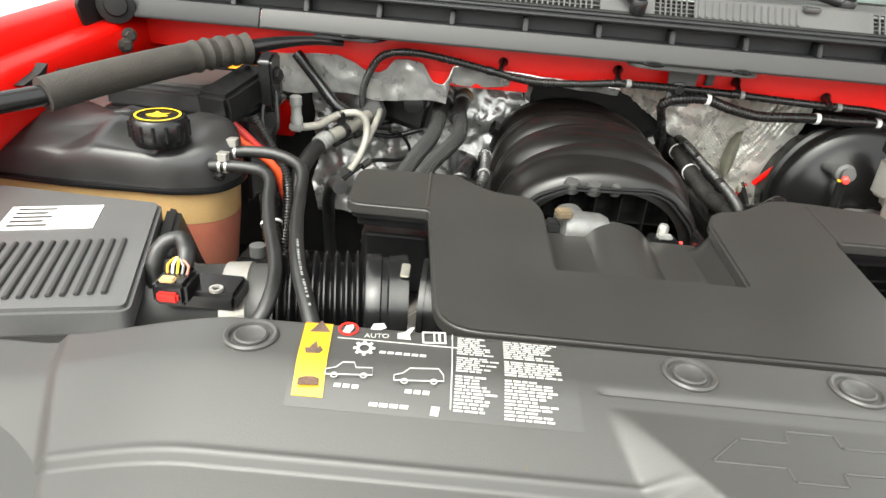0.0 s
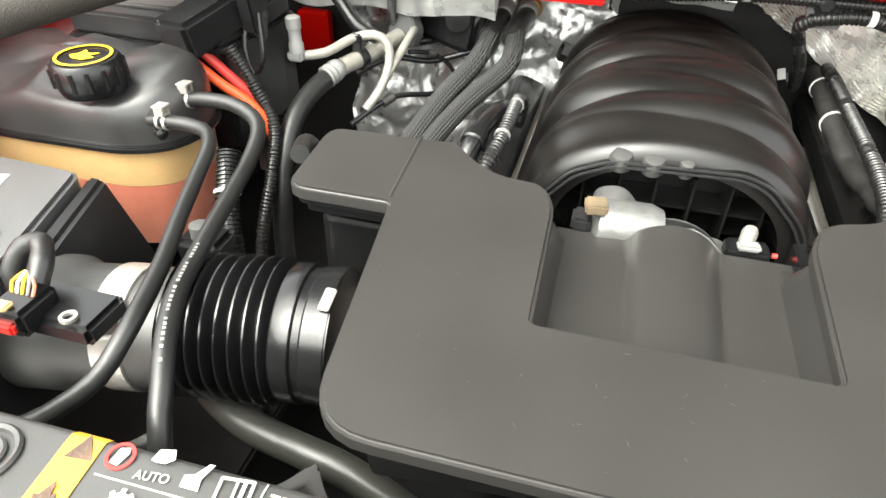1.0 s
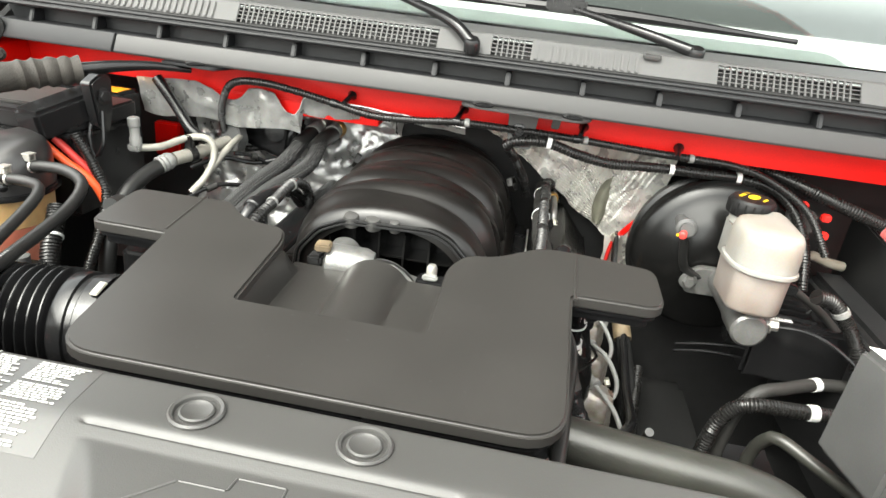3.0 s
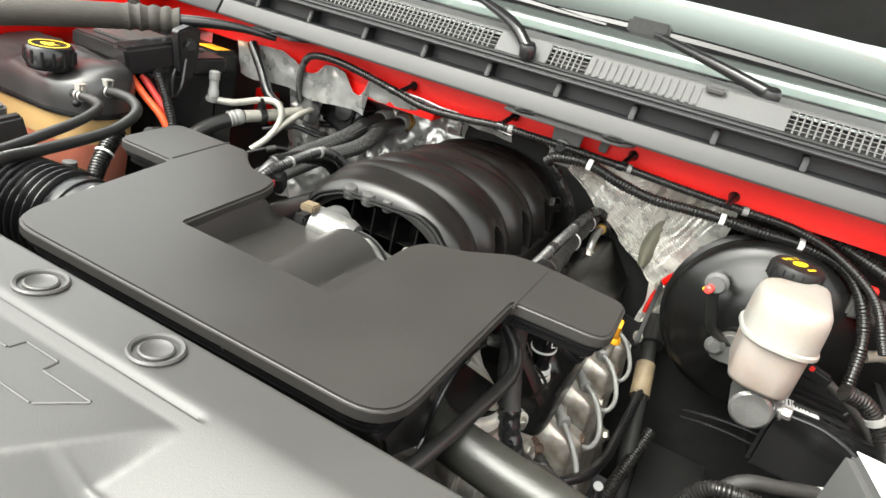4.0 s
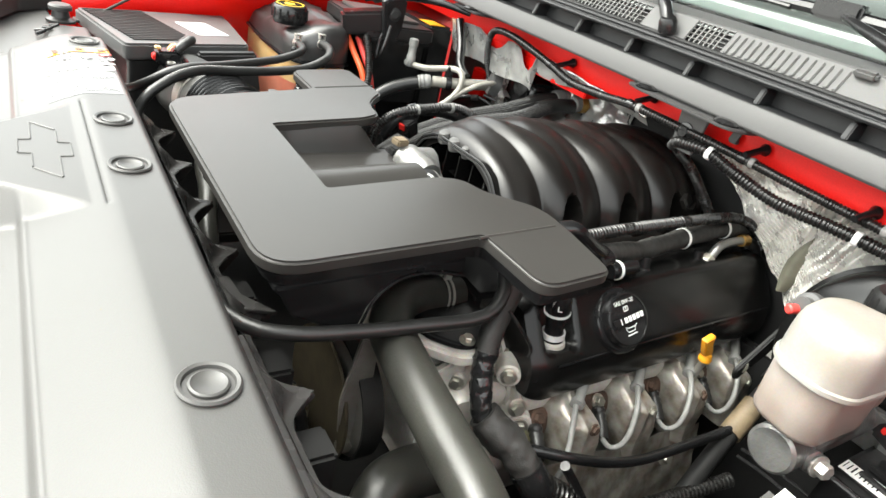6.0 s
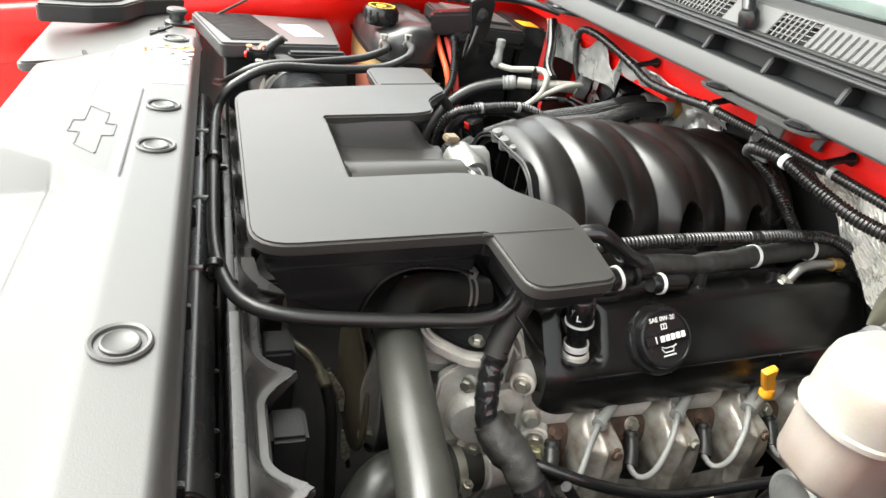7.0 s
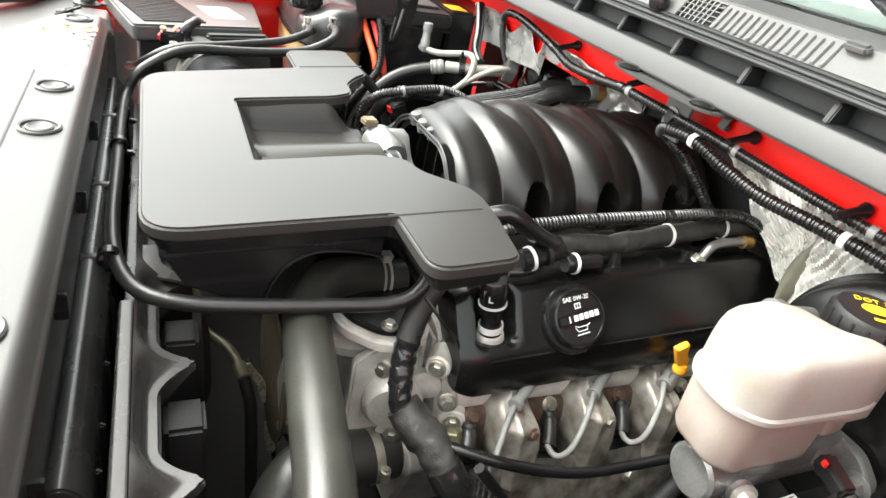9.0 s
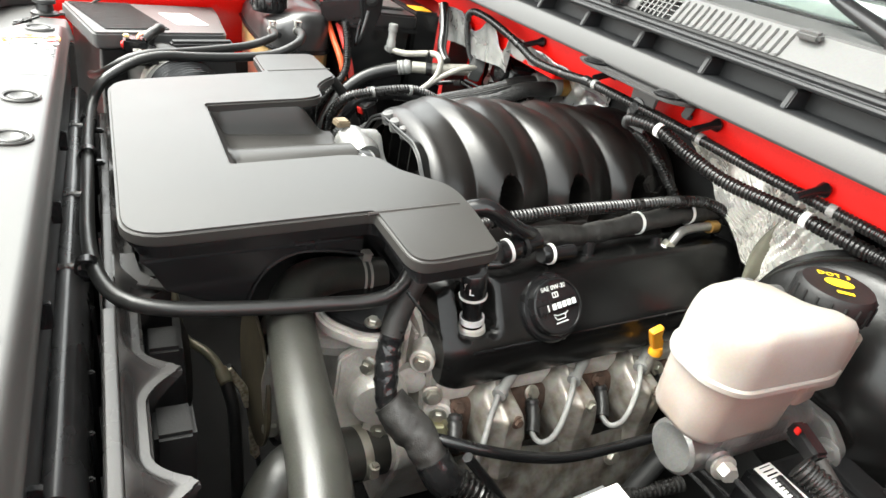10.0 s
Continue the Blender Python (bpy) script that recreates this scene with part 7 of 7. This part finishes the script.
    small_hose([(0.325, 0.365, 0.845), (0.345, 0.390, 0.853), (0.370, 0.433, 0.850), (0.380, 0.496, 0.831), (0.385, 0.564, 0.819), (0.390, 0.672, 0.823), (0.395, 0.76, 0.83)], 0.0068, "black hose passing below the spark plug leads", material=SATIN, name="breather_hose")
    conduit("wiring_conduit", [(0.40, 0.535, 0.742), (0.41, 0.60, 0.752), (0.42, 0.66, 0.760), (0.43, 0.72, 0.77)], 0.0105, "ribbed conduit low beside the engine", 0.2, 0.007)
    part("lever_rod", tube([(0.388, 0.400, 0.868), (0.392, 0.440, 0.815), (0.396, 0.488, 0.748)], 0.006, 10), SATIN, t)


engine_front()


# ---- brakes ----
def brake_booster():
    b = thing("brake_booster", (0.51, 0.80, 0.86), "large round black brake booster on the bulkhead", "brake booster")
    c = (0.512, 0.735, 1.0)
    part("shell", lathe([(0.03, -0.035), (0.055, -0.033), (0.085, -0.020), (0.105, -0.006), (0.118, 0.000), (0.132, 0.006), (0.138, 0.016), (0.140, 0.030), (0.146, 0.034), (0.146, 0.044), (0.138, 0.048), (0.13, 0.12), (0.10, 0.15)], c, (0, 1, 0), 64), ENAMEL, b)
    part("check_valve", lathe([(0.010, -0.045), (0.010, -0.004), (0.015, 0), (0.016, 0.003), (0.016, 0.014), (0.011, 0.017), (0.011, 0.026)], (0.430, 0.665, 1.076), (-0.05, -1, 0.1), 22), GRILLE, b, "grey check valve")
    part("valve_tip", lathe([(0.006, 0), (0.006, 0.01), (0.004, 0.012), (0, 0.012)], (0.424, 0.640, 1.072), (-0.3, -1, -0.1), 12), PINK, b, "pink clip")
    part("clip", block(0.414, 0.421, 0.638, 0.644, 1.066, 1.070, 0.001), YELLOW, b, "yellow clip")
    part("vacuum_hose", tube([(0.430, 0.655, 1.070), (0.434, 0.660, 1.045), (0.45, 0.68, 1.0), (0.48, 0.69, 0.985)], 0.0075, 10), RUBBER, b)
    m = thing("master_cylinder", (0.52, 0.58, 0.93), "cast aluminium brake master cylinder with a milky reservoir", "brake master cylinder")
    part("bore", lathe([(0.0, -0.001), (0.022, 0), (0.0255, 0.003), (0.0255, 0.055), (0.023, 0.060), (0.023, 0.17)], (0.516, 0.518, 0.983), (0, 1, 0.02), 30), ALU, m)
    part("mount_flange", prism(rounded([(0.46, 0.955), (0.452, 0.985), (0.475, 1.005), (0.55, 1.005), (0.575, 0.985), (0.567, 0.955)], 0.01), 0.683, 0.697, "y", 0.003), ALU, m)
    for x in (0.462, 0.563):
        part("mount_nut", hexbolt((x, 0.682, 0.978), (0, -1, 0), 0.010, 0.012), ALU, m)
    part("port_boss", lathe([(0.013, 0), (0.013, 0.014), (0.010, 0.016), (0.010, 0.020)], (0.532, 0.552, 0.983), (1, -0.25, 0.15), 18), ALU, m)
    part("port_nut", hexbolt((0.551, 0.547, 0.986), (1, -0.25, 0.15), 0.0085, 0.012), STEEL, m)
    part("brake_line", tube([(0.557, 0.552, 0.982), (0.60, 0.543, 0.986), (0.64, 0.53, 0.975), (0.68, 0.515, 0.95)], 0.0028, 8), SATIN, m)
    for k in range(2):
        part("brake_line", tube([(0.455, 0.63, 0.885 - 0.012 * k), (0.50, 0.62, 0.900 - 0.014 * k), (0.552, 0.618, 0.905 - 0.018 * k), (0.578, 0.62, 0.900 - 0.018 * k), (0.605, 0.62, 0.945 - 0.014 * k), (0.64, 0.63, 0.985)], 0.0024, 8), SATIN, m)
    part("feed_neck", prism(rounded([(0.495, 0.99), (0.495, 1.015), (0.54, 1.015), (0.54, 0.99)], 0.005), 0.545, 0.64, "y", 0.004), ALU, m)

    def loops(base, cx, cy, zs):
        bm = bmesh.new()
        out = []
        for k, z, grow in zs:
            ring_pts = []
            for p in base:
                d = Vector((p.x - cx, p.y - cy))
                d = d * k + d.normalized() * grow
                ring_pts.append(bm.verts.new((cx + d.x, cy + d.y, z)))
            out.append(ring_pts)
        for a, b2 in zip(out, out[1:]):
            for i in range(len(base)):
                bm.faces.new((a[i], a[(i + 1) % len(base)], b2[(i + 1) % len(base)], b2[i]))
        bm.faces.new(out[0][::-1])
        bm.faces.new(out[-1])
        return bm

    main = rounded([(0.474, 0.520), (0.490, 0.506), (0.530, 0.502), (0.547, 0.516), (0.548, 0.606), (0.532, 0.616), (0.486, 0.616), (0.472, 0.600)], 0.022, 5)
    whole = rounded([(0.470, 0.522), (0.490, 0.500), (0.532, 0.497), (0.553, 0.516), (0.557, 0.618), (0.553, 0.640), (0.541, 0.640), (0.522, 0.612), (0.478, 0.598), (0.466, 0.572)], 0.022, 5)
    part("reservoir_lower", loops(main, 0.511, 0.560, [(0.86, 1.012, 0), (0.95, 1.014, 0), (0.985, 1.019, 0), (1.0, 1.045, 0), (1.02, 1.0745, 0)]), FLUID, m, "milky plastic tinted by the fluid inside", sharp=60)
    part("tail_lower", prism(rounded([(0.490, 0.610), (0.546, 0.612), (0.540, 0.656), (0.500, 0.660)], 0.014), 1.030, 1.0745, "z", 0.006, 3), FLUID, m)
    part("reservoir_band", loops(whole, 0.514, 0.565, [(1.0, 1.0735, 0.001), (1.0, 1.0750, 0.003), (1.0, 1.0795, 0.003), (1.0, 1.0810, 0.001)]), RESERVOIR, m)
    part("reservoir_upper", loops(whole, 0.514, 0.565, [(1.0, 1.0805, 0), (0.995, 1.104, 0), (0.98, 1.116, 0), (0.945, 1.1245, 0), (0.88, 1.1300, 0), (0.76, 1.1330, 0), (0.4, 1.1345, 0), (0.1, 1.1350, 0)]), RESERVOIR, m, "white plastic upper half", sharp=60)
    part("reservoir_tail", prism(rounded([(0.484, 0.594), (0.546, 0.620), (0.545, 0.672), (0.520, 0.682), (0.486, 0.672)], 0.015), 1.045, 1.108, "z", 0.008, 3), RESERVOIR, m)
    part("reservoir_neck", lathe([(0.028, 0), (0.027, 0.018)], (0.512, 0.646, 1.104), (0, 0.02, 1), 26), RESERVOIR, m)
    cap = part("cap", lathe([(0.031, 0), (0.033, 0.003), (0.033, 0.022), (0.030, 0.026), (0, 0.027)], (0.512, 0.649, 1.116), (0, -0.03, 1), 32), CAPBLACK, m, "black screw cap with yellow print")
    for k in range(18):
        a = 2 * math.pi * k / 18
        part("grip", moved(block(-0.0014, 0.0014, -0.0011, 0.0011, 0.0, 0.019, 0.0005), pose(0.512 + 0.0332 * math.cos(a), 0.649 + 0.0332 * math.sin(a), 1.118)), CAPBLACK, cap)
    mm = facing((0.512, 0.6482, 1.1434), (0, -0.03, 1), (-0.8, 0.6, 0))
    part("print_ellipse", moved(lathe([(0.0125, 0), (0.0125, 0.0004)], (0, 0, 0), seg=30, flat=0.62), mm), YELLOW, cap)
    letters("fluid_text", "DOT 3", 0.0090, mm @ pose(0.0, 0.0150, 0), YELLOW, cap, 1.15)
    part("print_bar", moved(block(-0.007, 0.007, -0.019, -0.015, 0, 0.0004, 0), mm), YELLOW, cap)
    s = thing("level_sensor_plug", (0.585, 0.585, 1.02), "black sensor plug with a red lock beside the reservoir", "connector")
    part("body", moved(block(-0.008, 0.026, -0.008, 0.008, -0.008, 0.008, 0.003), pose(0.568, 0.600, 1.030, 0, 12, -10)), SATIN, s)
    part("lock", moved(block(-0.004, 0.002, -0.0095, -0.0075, 0.001, 0.0085, 0.001), pose(0.570, 0.600, 1.031, 0, 12, -10)), REDPLASTIC, s, "red lock tab")
    part("cable", tube([(0.592, 0.597, 1.024), (0.615, 0.600, 1.010), (0.645, 0.605, 0.99), (0.68, 0.60, 0.96)], 0.006, 10), TAPE, s)


brake_booster()


def driver_corner():
    m = thing("brake_module", (0.56, 0.58, 0.80), "black brake control module with a white barcode sticker", "control module")
    part("case", moved(block(-0.075, 0.085, -0.065, 0.065, -0.10, 0.0, 0.006), pose(0.625, 0.648, 0.972, 0, 2, 0)), SATIN, m)
    st = part("sticker", moved(block(-0.011, 0.011, -0.024, 0.024, 0, 0.0006, 0.0), pose(0.578, 0.602, 0.9745, 0, 2, -88)), WHITE, m, "white printed sticker")
    for k in range(9):
        part("printed_bar", moved(block(-0.008, 0.006, -0.022 + 0.0042 * k, -0.0212 + 0.0042 * k + 0.0004 * (k % 3), 0.0006, 0.0009, 0), pose(0.578, 0.602, 0.9745, 0, 2, -88)), SATIN, st)
    for k in range(4):
        part("fin", moved(block(-0.07, 0.0, -0.05 + 0.022 * k, -0.045 + 0.022 * k, 0, 0.006, 0.001), pose(0.640, 0.650, 0.9725, 0, 2, 0)), SATIN, m)
    w = thing("relay_box", (0.64, 0.50, 0.80), "pale grey relay box with a bright white label", "relay box")
    at = pose(0.635, 0.3225, 1.062, -4, 6, 7)
    part("case", moved(block(-0.050, 0.043, -0.062, 0.056, -0.14, 0, 0.008), at), GRILLE, w)
    lb = part("label", moved(block(-0.044, 0.030, -0.045, 0.050, 0.0003, 0.0013, 0.0), at), WHITE, w, "white paper label")
    part("printed_bar", moved(block(-0.008, 0.012, -0.040, -0.026, 0.0013, 0.0017, 0.0), at), PINK, lb, "faded red block")
    b = thing("washer_bottle_cover", (0.76, 0.60, 0.70), "large black plastic cover beside the fender", "cover")
    part("cover", block(0.695, 0.765, 0.30, 0.82, 0.70, 0.985, 0.015, 3), PLASTIC, b)
    part("pale_strap", tube([(0.66, 0.78, 1.01), (0.69, 0.80, 1.015), (0.72, 0.805, 1.005), (0.75, 0.81, 1.0)], 0.009, 10), RESERVOIR, b, "cream plastic clip")
    c = thing("relay", (0.66, 0.74, 1.08), "grey relay with red clips on the bulkhead", "relay")
    part("body", block(0.60, 0.645, 0.725, 0.747, 1.075, 1.11, 0.004), COVER, c)
    for x, z in ((0.61, 1.115), (0.65, 1.10), (0.655, 1.07)):
        part("clip", block(x, x + 0.014, 0.722, 0.735, z, z + 0.012, 0.002), REDPLASTIC, c)
    conduit("wiring_conduit", [(0.470, 0.445, 0.76), (0.480, 0.442, 0.86), (0.497, 0.440, 0.902), (0.523, 0.437, 0.916), (0.594, 0.444, 0.915), (0.66, 0.455, 0.91), (0.70, 0.46, 0.90)], 0.0105, "black conduit with a white tape band by the relay box", bands=[((0.598, 0.4445, 0.915), (1, 0.12, 0), 0.018, WHITE)])
    conduit("wiring_conduit", [(0.500, 0.462, 0.76), (0.510, 0.464, 0.87), (0.532, 0.468, 0.915), (0.575, 0.490, 0.918), (0.626, 0.519, 0.916), (0.68, 0.54, 0.91)], 0.0095, "taped black conduit with a white band below the reservoir", 0.0, 0.006, bands=[((0.627, 0.5195, 0.916), (1, 0.5, 0), 0.018, WHITE)], material=TAPE)
    small_hose([(0.528, 0.430, 0.74), (0.528, 0.418, 0.85), (0.534, 0.404, 0.888), (0.545, 0.392, 0.900), (0.583, 0.363, 0.890), (0.64, 0.33, 0.87), (0.70, 0.30, 0.85)], 0.0085, "dark hose passing low beside the relay box", material=HOSE, name="power_hose")
    f = thing("steering_shaft", (0.40, 0.66, 0.70), "dark steering shaft with a tan coupling", "shaft")
    part("shaft", tube([(0.37, 0.87, 0.90), (0.385, 0.78, 0.85), (0.41, 0.66, 0.76), (0.43, 0.58, 0.66)], 0.013, 12), MATTE, f)
    part("coupling", tube([(0.384, 0.785, 0.853), (0.394, 0.735, 0.818)], 0.0165, 14), TAN, f, "tan coupling sleeve")
    part("dark_boot", tube([(0.365, 0.90, 0.92), (0.38, 0.82, 0.875)], 0.021, 14), RUBBER, f)
    t = thing("frame_rail", (0.55, 0.45, 0.52), "dark painted frame rail low in the bay", "frame rail")
    part("rail", block(0.42, 0.56, -0.05, 0.86, 0.53, 0.68, 0.015), MATTE, t)
    j = thing("dash_liner", (0.55, 0.875, 0.55), "dark sound liner on the lower bulkhead", "liner")
    part("liner", block(0.17, 0.80, 0.862, 0.878, 0.54, 0.89, 0.006), MATTE, j)
    k = thing("suspension_tower", (0.62, 0.40, 0.6), "dark inner fender panel in the bay", "inner panel")
    part("panel", prism(rounded([(-0.14, 0.54), (-0.14, 1.02), (0.70, 1.07), (0.87, 1.09), (0.87, 0.54)], 0.03), 0.764, 0.772, "x", 0.003), MATTE, k)
    g = thing("inner_panel", (-0.72, 0.3, 0.6), "dark inner panel under the coolant tank", "inner panel")
    part("panel", block(-0.76, -0.40, 0.02, 0.86, 0.72, 0.74, 0.004), MATTE, g)
    part("side_panel", block(-0.728, -0.715, -0.10, 0.86, 0.53, 0.985, 0.004), MATTE, g)


driver_corner()
